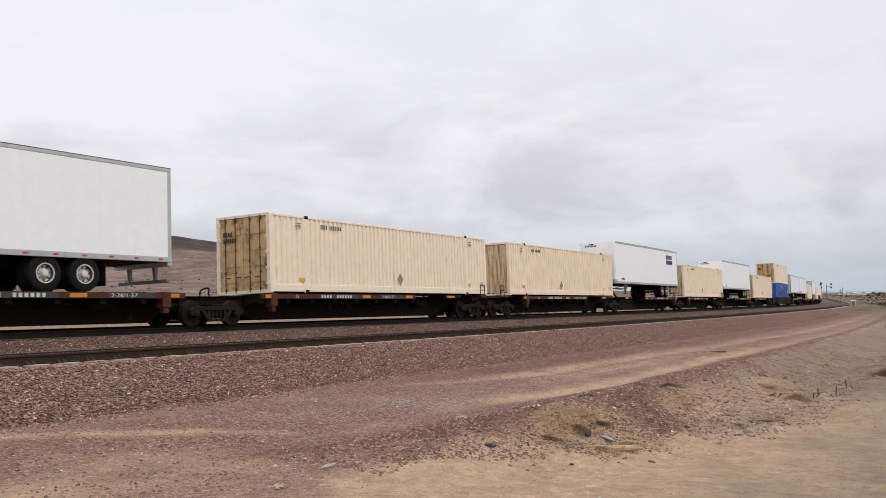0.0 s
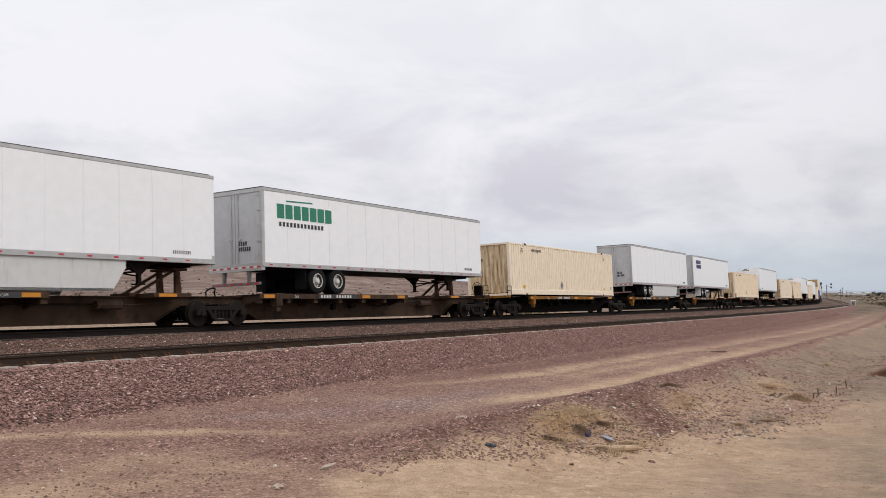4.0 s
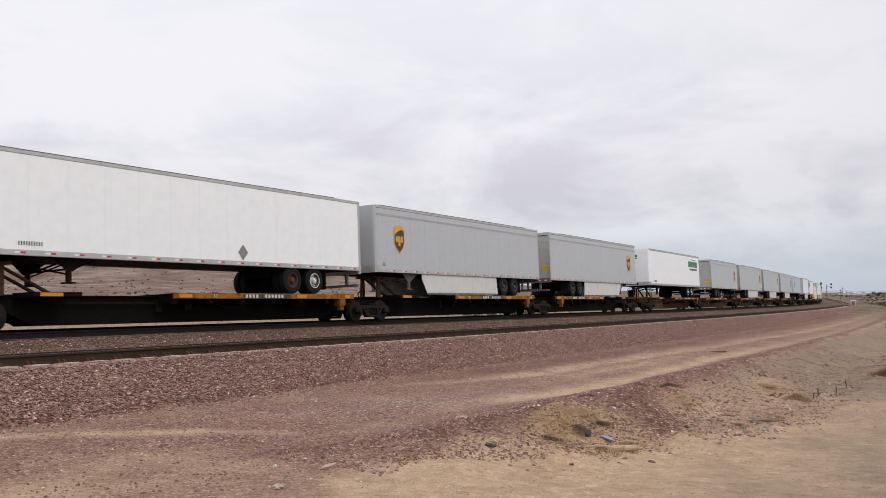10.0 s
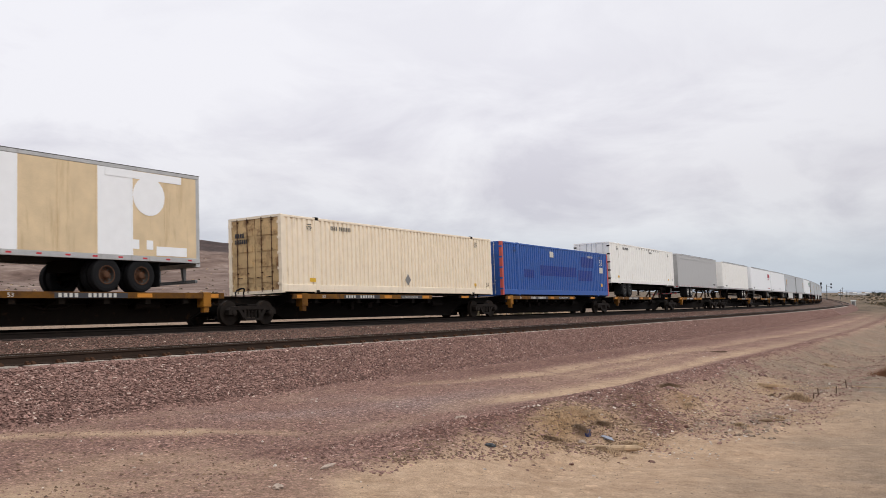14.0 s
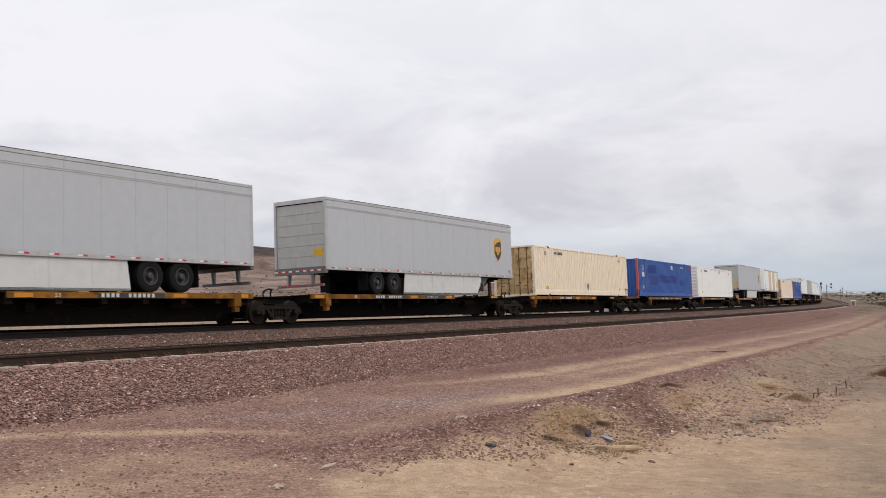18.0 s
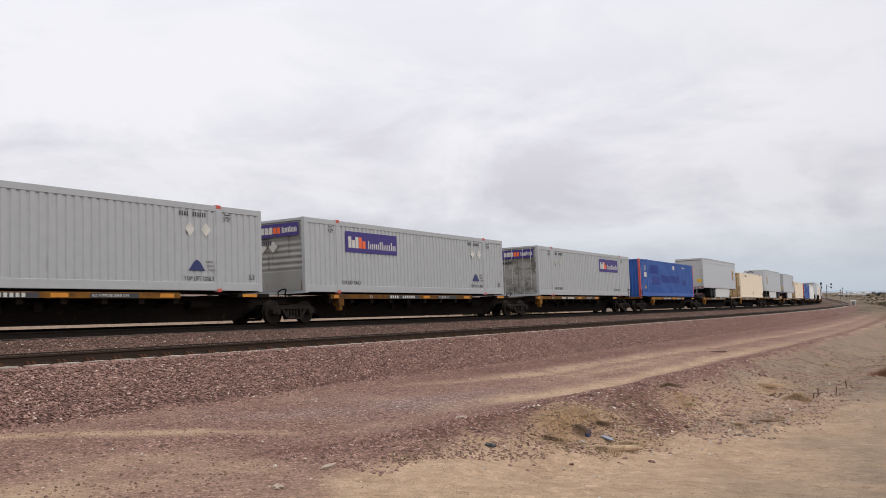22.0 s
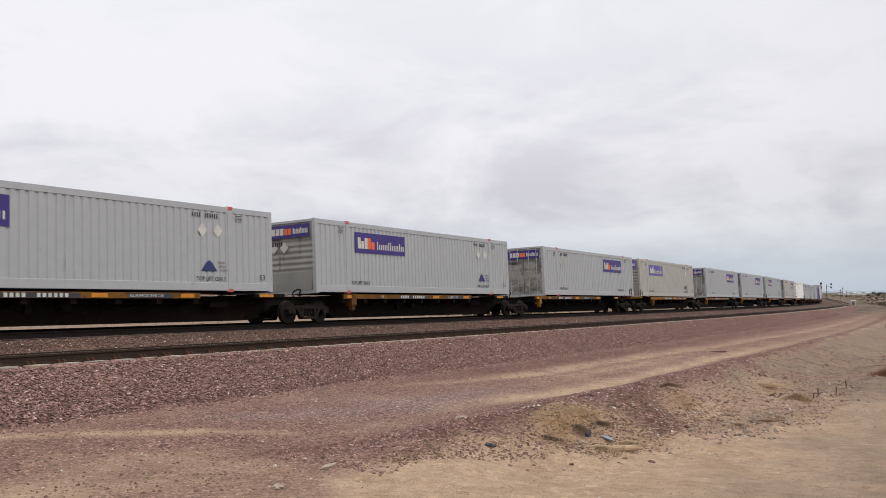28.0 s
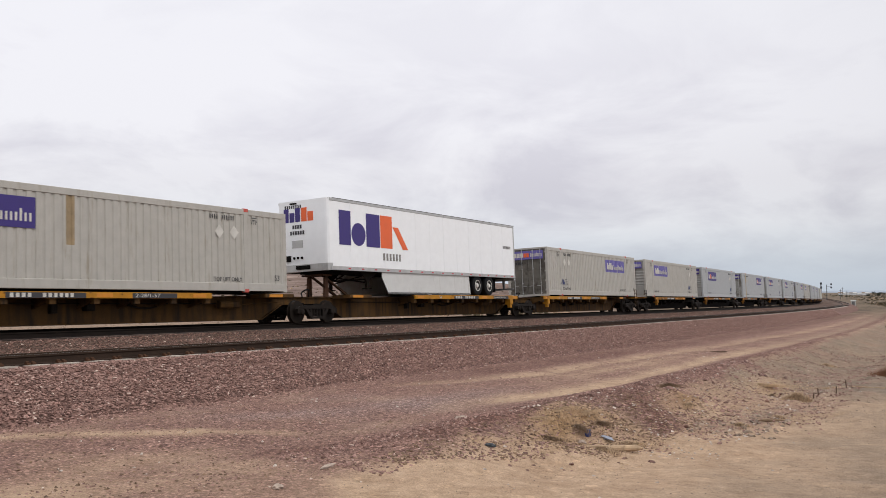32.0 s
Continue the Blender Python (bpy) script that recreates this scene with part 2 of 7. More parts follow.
M_LEG = mat("galvanised_leg_steel", (0.16, 0.165, 0.165), 0.6, 0.2, spread=0.2, second=(0.07, 0.06, 0.05), amount=0.42)
M_DOORW = mat("pale_trailer_door", (0.52, 0.53, 0.54), 0.5, spread=0.08, second=(0.36, 0.35, 0.33), amount=0.42, streak=True)
M_RIMD = mat("dark_wheel_rim", (0.045, 0.045, 0.045), 0.5, 0.2, spread=0.2)
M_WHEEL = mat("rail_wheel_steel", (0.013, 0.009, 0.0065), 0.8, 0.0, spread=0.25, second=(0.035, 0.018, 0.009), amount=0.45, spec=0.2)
M_REFW = mat("white_reflective_tape", (0.75, 0.74, 0.72), 0.5, spread=0.05)
M_REFR = mat("red_reflective_tape", (0.52, 0.03, 0.04), 0.5, spread=0.08)
M_INK = mat("black_lettering", (0.035, 0.035, 0.04), 0.6, spread=0.1)
M_INKG = mat("faded_grey_lettering", (0.22, 0.21, 0.20), 0.6, spread=0.2)
M_INKW = mat("white_lettering", (0.58, 0.56, 0.51), 0.6, spread=0.15)
M_PURPLE = mat("purple_panel", (0.038, 0.022, 0.17), 0.5, spread=0.08)
M_PURPLEF = mat("faded_purple_panel", (0.13, 0.11, 0.36), 0.55, second=(0.40, 0.39, 0.40), amount=0.42, sharp=0.08, streak=True, spread=0.1)
M_ORANGE = mat("orange_marking", (0.78, 0.13, 0.03), 0.5, spread=0.05)
M_SHIELD = mat("brown_shield", (0.055, 0.022, 0.010), 0.45, spread=0.08)
M_GOLD = mat("gold_shield_edge", (0.66, 0.36, 0.03), 0.45, spread=0.06)
M_GREEN = mat("green_marking", (0.02, 0.20, 0.12), 0.5, spread=0.08)
M_REDMARK = mat("dark_red_marking", (0.36, 0.018, 0.035), 0.5, spread=0.08)
M_NAVYMARK = mat("navy_marking", (0.02, 0.03, 0.12), 0.5, spread=0.08)
M_STICKER = mat("yellow_sticker", (0.70, 0.42, 0.02), 0.5, spread=0.1)
M_RAIL = mat("rail_steel_side", (0.038, 0.024, 0.017), 0.85, 0.0, spread=0.25, second=(0.065, 0.038, 0.023), amount=0.4, spec=0.18)
# rails under the train: their deep shade is put into a near-black colour
M_RAILSHADE = mat("shade_black_rail_side", (0.014, 0.010, 0.008), 0.8, 0.0, spread=0.3, second=(0.035, 0.022, 0.014), amount=0.4, spec=0.15)
M_RAILTOP = mat("worn_rail_head", (0.30, 0.28, 0.26), 0.32, 0.9, spread=0.1)
M_TIE = mat("concrete_sleeper", (0.46, 0.40, 0.34), 0.85, spread=0.2, second=(0.25, 0.18, 0.13), amount=0.42, rand=0.15)
M_CLIP = mat("rusty_rail_clip", (0.085, 0.042, 0.024), 0.85, 0.0, spread=0.25, spec=0.18)


def ballast_mat(name, a, b, c):
    m = bpy.data.materials.new(name)
    m.use_nodes = True
    n, l = m.node_tree.nodes, m.node_tree.links
    bs = n["Principled BSDF"]
    bs.inputs["Roughness"].default_value = 0.9
    g = n.new("ShaderNodeNewGeometry")
    r = n.new("ShaderNodeValToRGB")
    r.color_ramp.elements[0].color, r.color_ramp.elements[1].color = (*a, 1), (*b, 1)
    k = r.color_ramp.elements.new(0.955)
    k.color = (*b, 1)
    r.color_ramp.elements[-1].color = (*c, 1)
    l.new(g.outputs["Random Per Island"], r.inputs[0])
    t = n.new("ShaderNodeTexNoise")
    t.inputs["Scale"].default_value = 9
    co = n.new("ShaderNodeTexCoord")
    l.new(co.outputs["Object"], t.inputs["Vector"])
    mx = n.new("ShaderNodeMix")
    mx.data_type, mx.blend_type = "RGBA", "MULTIPLY"
    mx.inputs["Factor"].default_value = 0.8
    l.new(r.outputs[0], mx.inputs["A"])
    tb = n.new("ShaderNodeMapRange")
    tb.inputs["From Min"].default_value, tb.inputs["From Max"].default_value = 0.3, 0.7
    tb.inputs["To Min"].default_value, tb.inputs["To Max"].default_value = 0.72, 1.2
    l.new(t.outputs["Fac"], tb.inputs["Value"])
    l.new(tb.outputs[0], mx.inputs["B"])
    l.new(mx.outputs["Result"], bs.inputs["Base Color"])
    return m


M_STONE = ballast_mat("purple_brown_ballast_stone", (0.130, 0.070, 0.056), (0.360, 0.215, 0.176), (0.60, 0.48, 0.40))
M_STONE_OLD = ballast_mat("oily_brown_ballast_stone", (0.070, 0.034, 0.026), (0.310, 0.180, 0.140), (0.66, 0.54, 0.45))
M_CHIPSTONE = ballast_mat("pale_bleached_stone", (0.36, 0.30, 0.25), (0.62, 0.54, 0.47), (0.72, 0.66, 0.60))
M_CLOD = ballast_mat("brown_earth_clod", (0.10, 0.060, 0.036), (0.27, 0.175, 0.110), (0.36, 0.25, 0.16))
M_PEBBLE = ballast_mat("mixed_desert_pebble", (0.15, 0.11, 0.085), (0.38, 0.285, 0.21), (0.66, 0.56, 0.46))


# ---- mesh tools ----
class Geo:
    """Collects vertices and faces of one part."""

    def __init__(self):
        self.v, self.f = [], []

    def poly(self, pts, faces):
        k = len(self.v)
        self.v += [tuple(q) for q in pts]
        self.f += [tuple(i + k for i in q) for q in faces]
        return self

    def box(self, x0, x1, y0, y1, z0, z1, c=0.0):
        """A box; c: its long edges are chamfered by that much."""
        if c <= 0:
            return self.poly([(x, y, z) for z in (z0, z1) for x, y in ((x0, y0), (x1, y0), (x1, y1), (x0, y1))],
                             [(3, 2, 1, 0), (4, 5, 6, 7), (0, 1, 5, 4), (1, 2, 6, 5), (2, 3, 7, 6), (3, 0, 4, 7)])
        ring = [(y0 + c, z0), (y1 - c, z0), (y1, z0 + c), (y1, z1 - c), (y1 - c, z1), (y0 + c, z1), (y0, z1 - c), (y0, z0 + c)]
        return self.sweep([[(x, y, z) for y, z in ring] for x in (x0, x1)])

    def sweep(self, rings, cap=True, closed=True):
        """Joins rings of equal length into a skin."""
        m, k = len(rings[0]), len(self.v)
        for r in rings:
            self.v += [tuple(q) for q in r]
        for a in range(len(rings) - 1):
            for i in range(m if closed else m - 1):
                j = (i + 1) % m
                self.f.append((k + a * m + i, k + a * m + j, k + (a + 1) * m + j, k + (a + 1) * m + i))
        if cap and closed:
            self.f.append(tuple(k + i for i in reversed(range(m))))
            self.f.append(tuple(k + (len(rings) - 1) * m + i for i in range(m)))
        return self

    def slab(self, outline, y0, y1):
        """An outline in x and z given thickness along y."""
        return self.sweep([[(x, y, z) for x, z in outline] for y in (y0, y1)])

    def lathe(self, prof, axis, at, seg=16, cap=True):
        """prof: (along, radius) pairs turned round the axis through at."""
        rings = []
        for a, r in prof:
            ring = []
            for i in range(seg):
                w = 2 * math.pi * i / seg
                u, q = r * math.cos(w), r * math.sin(w)
                d = {"x": (a, u, q), "y": (u, a, q), "z": (u, q, a)}[axis]
                ring.append((at[0] + d[0], at[1] + d[1], at[2] + d[2]))
            rings.append(ring)
        return self.sweep(rings, cap)

    def rod(self, p, q, r, seg=6):
        p, q = Vector(p), Vector(q)
        d = (q - p).normalized()
        a = d.orthogonal().normalized()
        b = d.cross(a)
        rings = [[c + a * (r * math.cos(2 * math.pi * i / seg)) + b * (r * math.sin(2 * math.pi * i / seg)) for i in range(seg)] for c in (p, q)]
        return self.sweep(rings)

    def mesh(self, name, material):
        me = bpy.data.meshes.new(name)
        me.from_pydata(self.v, [], self.f)
        me.materials.append(material)
        bm = bmesh.new()
        bm.from_mesh(me)
        bmesh.ops.recalc_face_normals(bm, faces=bm.faces)
        bm.to_mesh(me)
        bm.free()
        return me


def part(name, geo, material, parent, label="", at=None, smooth=False):
    """One mesh object under a thing or a part. geo: a Geo or a mesh that is there already."""
    me = geo if isinstance(geo, bpy.types.Mesh) else geo.mesh(name, material)
    if smooth:
        for q in me.polygons:
            q.use_smooth = True
    ob = new(name, me)
    ob.parent = parent
    if at is not None:
        ob.matrix_basis = at
    if label:
        ob["label"] = label
    return ob


def big(name, v, f, material, smooth=False):
    """A large mesh from arrays."""
    me = bpy.data.meshes.new(name)
    me.from_pydata(np.asarray(v).tolist(), [], np.asarray(f).tolist())
    me.materials.append(material)
    if smooth:
        me.polygons.foreach_set("use_smooth", [True] * len(me.polygons))
    return new(name, me)


def smooth(a, b, x):
    t = np.clip((np.asarray(x, float) - a) / (b - a), 0, 1)
    return t * t * (3 - 2 * t)


def waves(x, y, size, seed=0, octaves=4):
    """Soft value noise on arrays, about -1 to 1."""
    rng = np.random.RandomState(seed)
    out, amp, tot = np.zeros_like(x, float), 1.0, 0.0
    for o in range(octaves):
        tab = rng.rand(64, 64) * 2 - 1
        u, w = x / size + rng.rand() * 60, y / size + rng.rand() * 60
        i, j = np.floor(u).astype(int), np.floor(w).astype(int)
        a, b = u - i, w - j
        a, b = a * a * (3 - 2 * a), b * b * (3 - 2 * b)
        g = lambda di, dj: tab[(i + di) % 64, (j + dj) % 64]
        out += amp * ((g(0, 0) * (1 - a) + g(1, 0) * a) * (1 - b) + (g(0, 1) * (1 - a) + g(1, 1) * a) * b)
        tot += amp
        amp *= 0.5
        size *= 0.5
    return out / tot


def to_line(x, y):
    """s and n of world places, for places near the line; far ones only roughly."""
    k = np.arange(0, len(TS), 4)
    best_s, best_n = np.empty_like(x), np.empty_like(x)
    for a in range(0, len(x), 20000):
        xx, yy = x[a:a + 20000], y[a:a + 20000]
        d = (xx[:, None] - TX[k]) ** 2 + (yy[:, None] - TY[k]) ** 2
        i = k[np.argmin(d, axis=1)]
        th = TTH[i]
        dx, dy = xx - TX[i], yy - TY[i]
        best_s[a:a + 20000] = TS[i] + dx * np.sin(th) + dy * np.cos(th)
        best_n[a:a + 20000] = dx * np.cos(th) - dy * np.sin(th)
    return best_s, best_n


# ---- ground ----
BED = RAIL0 - 0.20                           # ballast level by the rails
ROAD = EYE - 1.97


def bank(s):
    return 0.42 * smooth(6, 14, s)


def lane_one(s):
    return np.interp(s, [12, 14, 16.8, 18.4, 21, 25.5, 31.6, 41.8, 53.5, 82, 111, 260], [10.7, 10.9, 11.4, 12.4, 12.75, 12.7, 12.9, 13.1, 13.6, 13.5, 13.3, 13.4])


def lane_two(s):
    return np.interp(s, [12, 15, 17, 18.5, 24, 34, 44, 66, 88, 125, 166, 260], [14.2, 14.9, 15.3, 15.5, 15.2, 14.9, 15.3, 15.2, 14.9, 14.4, 14.2, 14.2])


def low_line(s):
    """Where the bank meets the sandy way in front."""
    return np.interp(s, [0, 5, 7.4, 8.7, 10.5, 13.75, 16, 18, 23, 60], [22, 19, 17.0, 16.9, 17.5, 18.3, 19.0, 20.0, 20.8, 22])


def ridge_height(az):
    """The skyline of the brown hill, as the tangent of its elevation, by azimuth in degrees."""
    a = np.array([-60, -40, -31, -27.0, -25.2, -24.6, -23.5, -21.8, -20, -18.3, -16.5, -14, -12, -10, -8.5, -6.7, -5, -2, 3])
    h = np.array([1.0, 1.0, 1.2, 1.4, 1.9, 2.35, 2.62, 2.95, 3.3, 3.45, 3.42, 3.12, 2.96, 2.84, 2.3, 1.0, 0.6, 0.4, 0.2])
    return np.tan(np.radians(np.interp(az, a, h)))


def ground_height(x, y):
    s, n = to_line(x, y)
    r = np.hypot(x, y)
    az = np.degrees(np.arctan2(x, y))
    near = fall(s)
    low = bank(s)
    prof = np.interp(n, [-6.0, -5.2, 9.5, 9.85], [0.0, -0.35, -0.35, 0.0])
    z = ROAD + near + prof
    z = z - low * smooth(16.4, 18.6, n) + low * 0.35 * smooth(20, 30, n)
    z = z + 0.10 * np.exp(-((n - 16.3) / 0.5) ** 2) * smooth(4, 12, s)
    # wheel ruts and small swells
    z = z + 0.05 * waves(x, y, 2.2, 3) * smooth(11, 12.5, n) + 0.05 * waves(x, y, 6, 4) * smooth(11, 13, n)
    z = z + 0.13 * waves(x, y, 1.1, 5) * np.exp(-((n - 17.8) / 1.3) ** 2) * smooth(5, 11, s)
    z = z + 0.030 * waves(x, y, 1.0, 18, 3) * smooth(16.5, 17.5, n) * (1 - smooth(40, 70, r))
    z = z + 0.018 * waves(x, y, 0.45, 15, 3) * smooth(10.6, 11.5, n) * (1 - smooth(40, 70, r)) * (1 + 2.5 * smooth(16, 17, n) * (1 - smooth(-0.3, 0.3, n - low_line(s))) * smooth(9, 14, s))
    # two worn wheel lanes pressed into the road
    z = z - 0.05 * np.exp(-((n - lane_one(s)) / 0.5) ** 2) - 0.06 * np.exp(-((n - lane_two(s)) / 0.6) ** 2)
    # a crumbling ledge of pale earth half way down the bank
    z = z + 0.16 * np.exp(-((s - 13.6) / 0.95) ** 4) * smooth(16.3, 16.8, n) * (1 - smooth(17.05, 17.18, n + 0.12 * waves(x, y, 0.5, 16)))
    z = z + 0.10 * np.exp(-((s - 18.4) / 0.9) ** 4) * smooth(16.8, 17.0, n) * (1 - smooth(17.4, 17.55, n + 0.12 * waves(x, y, 0.5, 17)))
    # a soft hollow drifted with sand
    z = z - 0.22 * np.exp(-((s - 24.2) / 1.6) ** 2 - ((n - 18.0) / 0.75) ** 2)
    # a little washed-out ledge beside the sandy way
    z = z + 0.16 * smooth(19.3, 19.6, n + 0.25 * waves(x, y, 3, 8)) * smooth(17, 22, s) * (1 - smooth(45, 60, s))
    z = z + 0.5 * waves(x, y, 60, 6) * smooth(60, 300, r)
    # low hummocks cut by dry washes beyond the line
    z = z + np.where(n < -20, 2.6 * np.abs(waves(x, y, 46, 7, 4)) * smooth(110, 420, r) * (1 - smooth(900, 1300, r)), 0.0)
    # the plain rises to the hills beyond the line
    left = 1 - smooth(-14, 16, az)
    left = np.where(np.abs(az) > 100, 0.25, left)
    z = z + left * 36 * smooth(60, 1500, r) ** 1.2
    hill = ridge_height(az) * 1700
    body = smooth(1150, 1720, r + 90 * waves(x, y, 260, 9)) * (1 - 0.9 * smooth(1800, 2600, r))
    front = np.where(np.abs(az) < 75, 1.0, 0.25)
    rough = 1 + 0.04 * waves(x, y, 120, 11, 5)
    z = np.where(r > 700, z + (np.maximum(hill - 36 * left + EYE, 0)) * body * front * rough, z)
    foot = np.exp(-((r - 950) / 280) ** 2) * 24 * np.clip(waves(x, y, 110, 12, 5) + 0.30, 0, 2) * left * (np.abs(az) < 70)
    z = z + foot
    # the far plain to the right lies level with the eye's horizon
    z = np.where((az > 5) & (az < 120), z + (EYE - 3.0 - z) * smooth(300, 900, r) * smooth(8, 20, az), z)
    return z, s, n


ang = np.concatenate([np.arange(-180, -34, 4.0), np.arange(-34, 34, 0.16), np.arange(34, 180, 4.0)])
rad = np.concatenate([[0.0, 1.5, 3.0], 4.0 * 1.0125 ** np.arange(0, 570)])
rad = rad[rad < 4600]
A, Rr = np.meshgrid(np.radians(ang), rad)
gx, gy = (Rr * np.sin(A)).ravel(), (Rr * np.cos(A)).ravel()
gz, gs, gn = ground_height(gx, gy)
W = len(ang)
rows, cols = np.arange(len(rad) - 1), np.arange(W)
rr, cc = np.meshgrid(rows, cols, indexing="ij")
c2 = (cc + 1) % W
gf = np.stack([rr * W + cc, rr * W + c2, (rr + 1) * W + c2, (rr + 1) * W + cc], -1).reshape(-1, 4)

gm = bpy.data.materials.new("desert_ground")
gm.use_nodes = True
gnn, gll = gm.node_tree.nodes, gm.node_tree.links
gb = gnn["Principled BSDF"]
gb.inputs["Roughness"].default_value = 0.95
gb.inputs["Specular IOR Level"].default_value = 0.2
gco = gnn.new("ShaderNodeTexCoord")


def gnoise(scale, detail=6, rough=0.6):
    t = gnn.new("ShaderNodeTexNoise")
    t.inputs["Scale"].default_value, t.inputs["Detail"].default_value, t.inputs["Roughness"].default_value = scale, detail, rough
    gll.new(gco.outputs["Object"], t.inputs["Vector"])
    return t.outputs["Fac"]


def gramp(src, *stops):
    r = gnn.new("ShaderNodeValToRGB")
    el = r.color_ramp.elements
    while len(el) < len(stops):
        el.new(0.5)
    for q, (p, c) in zip(el, stops):
        q.position, q.color = p, (*c, 1)
    gll.new(src, r.inputs[0])
    return r.outputs[0]


def gmix(f, a, b, blend="MIX"):
    m = gnn.new("ShaderNodeMix")
    m.data_type, m.blend_type = "RGBA", blend
    if isinstance(f, float):
        m.inputs["Factor"].default_value = f
    else:
        gll.new(f, m.inputs["Factor"])
    gll.new(a, m.inputs["A"])
    gll.new(b, m.inputs["B"])
    return m.outputs["Result"]


def gattr(name):
    a = gnn.new("ShaderNodeAttribute")
    a.attribute_name = name
    return a.outputs["Fac"]


purple = gramp(gnoise(9, 8, 0.75), (0.30, (0.195, 0.110, 0.087)), (0.52, (0.320, 0.196, 0.158)), (0.72, (0.43, 0.280, 0.228)))
palec = gramp(gnoise(7, 8, 0.75), (0.30, (0.235, 0.160, 0.140)), (0.52, (0.350, 0.250, 0.222)), (0.72, (0.47, 0.350, 0.310)))
loosec = gramp(gnoise(7, 8, 0.75), (0.30, (0.105, 0.050, 0.038)), (0.52, (0.190, 0.098, 0.074)), (0.72, (0.28, 0.160, 0.122)))
earthc = gramp(gnoise(8, 8, 0.75), (0.30, (0.150, 0.088, 0.046)), (0.50, (0.285, 0.180, 0.098)), (0.70, (0.42, 0.285, 0.165)))
sandc = gramp(gnoise(6, 8, 0.7), (0.28, (0.320, 0.220, 0.142)), (0.52, (0.440, 0.310, 0.208)), (0.74, (0.53, 0.385, 0.265)))
hillc = gramp(gnoise(0.03, 10, 0.75), (0.38, (0.030, 0.020, 0.019)), (0.52, (0.055, 0.037, 0.034)), (0.66, (0.105, 0.072, 0.062)))
slopec = gramp(gnoise(0.035, 12, 0.72), (0.34, (0.085, 0.052, 0.040)), (0.47, (0.150, 0.100, 0.080)), (0.56, (0.205, 0.145, 0.118)), (0.68, (0.31, 0.235, 0.195)))
plainc = gmix(gattr("open"), slopec, gramp(gnoise(0.16, 10, 0.75), (0.36, (0.050, 0.036, 0.024)), (0.50, (0.125, 0.092, 0.062)), (0.66, (0.30, 0.225, 0.155))))
grit = gramp(gnoise(42, 4, 0.8), (0.36, (0.68, 0.66, 0.65)), (0.5, (1.0, 1.0, 1.0)), (0.64, (1.22, 1.20, 1.18)))
vor = gnn.new("ShaderNodeTexVoronoi")
vor.inputs["Scale"].default_value = 26
gll.new(gco.outputs["Object"], vor.inputs["Vector"])
vsep = gnn.new("ShaderNodeSeparateColor")
gll.new(vor.outputs["Color"], vsep.inputs[0])
chips = gramp(vsep.outputs[0], (0.0, (0.55, 0.52, 0.52)), (0.5, (0.95, 0.93, 0.93)), (0.92, (1.30, 1.28, 1.25)), (0.975, (1.75, 1.75, 1.75)))
# shade between gravel stones, multiplied into the colour towards the cell edges
gap_shade = gramp(vor.outputs["Distance"], (0.25, (1.0, 1.0, 1.0)), (0.75, (0.50, 0.47, 0.46)))
vor2 = gnn.new("ShaderNodeTexVoronoi")
vor2.inputs["Scale"].default_value = 11
gll.new(gco.outputs["Object"], vor2.inputs["Vector"])
vsep2 = gnn.new("ShaderNodeSeparateColor")
gll.new(vor2.outputs["Color"], vsep2.inputs[0])
specks = gramp(vsep2.outputs[1], (0.0, (0.72, 0.70, 0.68)), (0.10, (1.0, 1.0, 1.0)), (0.93, (1.0, 1.0, 1.0)), (0.97, (1.35, 1.33, 1.30)))
purple = gmix(gattr("loose"), gmix(gattr("pale"), purple, palec), loosec)
purple = gmix(1.0, gmix(1.0, purple, chips, "MULTIPLY"), gap_shade, "MULTIPLY")
sandc = gmix(0.55, sandc, specks, "MULTIPLY")
greyc = gramp(gnoise(5, 8, 0.75), (0.30, (0.125, 0.093, 0.067)), (0.52, (0.210, 0.160, 0.118)), (0.72, (0.30, 0.235, 0.178)))
drifts = gramp(gnoise(1.3, 7, 0.68), (0.36, (0.84, 0.81, 0.79)), (0.52, (1.0, 1.0, 1.0)), (0.66, (1.06, 1.06, 1.06)))
sandc = gmix(gattr("grey"), gmix(1.0, sandc, drifts, "MULTIPLY"), greyc)
sandc = gmix(gattr("earth"), sandc, earthc)
close = gmix(gattr("sand"), purple, sandc)
close = gmix(1.0, close, grit, "MULTIPLY")
gcol = gmix(gattr("plain"), close, plainc)
gcol = gmix(gattr("hill"), gcol, hillc)
gll.new(gcol, gb.inputs["Base Color"])
gbump = gnn.new("ShaderNodeBump")
gbump.inputs["Strength"].default_value, gbump.inputs["Distance"].default_value = 0.7, 0.024
hsum = gnn.new("ShaderNodeMath")
hsum.operation = "MULTIPLY_ADD"
gll.new(vor.outputs["Distance"], hsum.inputs[0])
hsum.inputs[1].default_value = -0.8
gll.new(gnoise(30, 6, 0.75), hsum.inputs[2])
gll.new(hsum.outputs[0], gbump.inputs["Height"])
gll.new(gbump.outputs[0], gb.inputs["Normal"])

ground = big("ground", np.stack([gx, gy, gz], -1), gf, gm, smooth=True)
tagged(ground, "purple gravel and tan sand of a desert plain rising to brown hills", "ground", kind="structure")


def lane(n, at, width):
    return np.exp(-((n - at) / width) ** 2)


wob = waves(gx, gy, 4, 21) * 0.35
rough_n = waves(gx, gy, 0.6, 22, 3)
patchy = waves(gx, gy, 1.5, 29, 4)
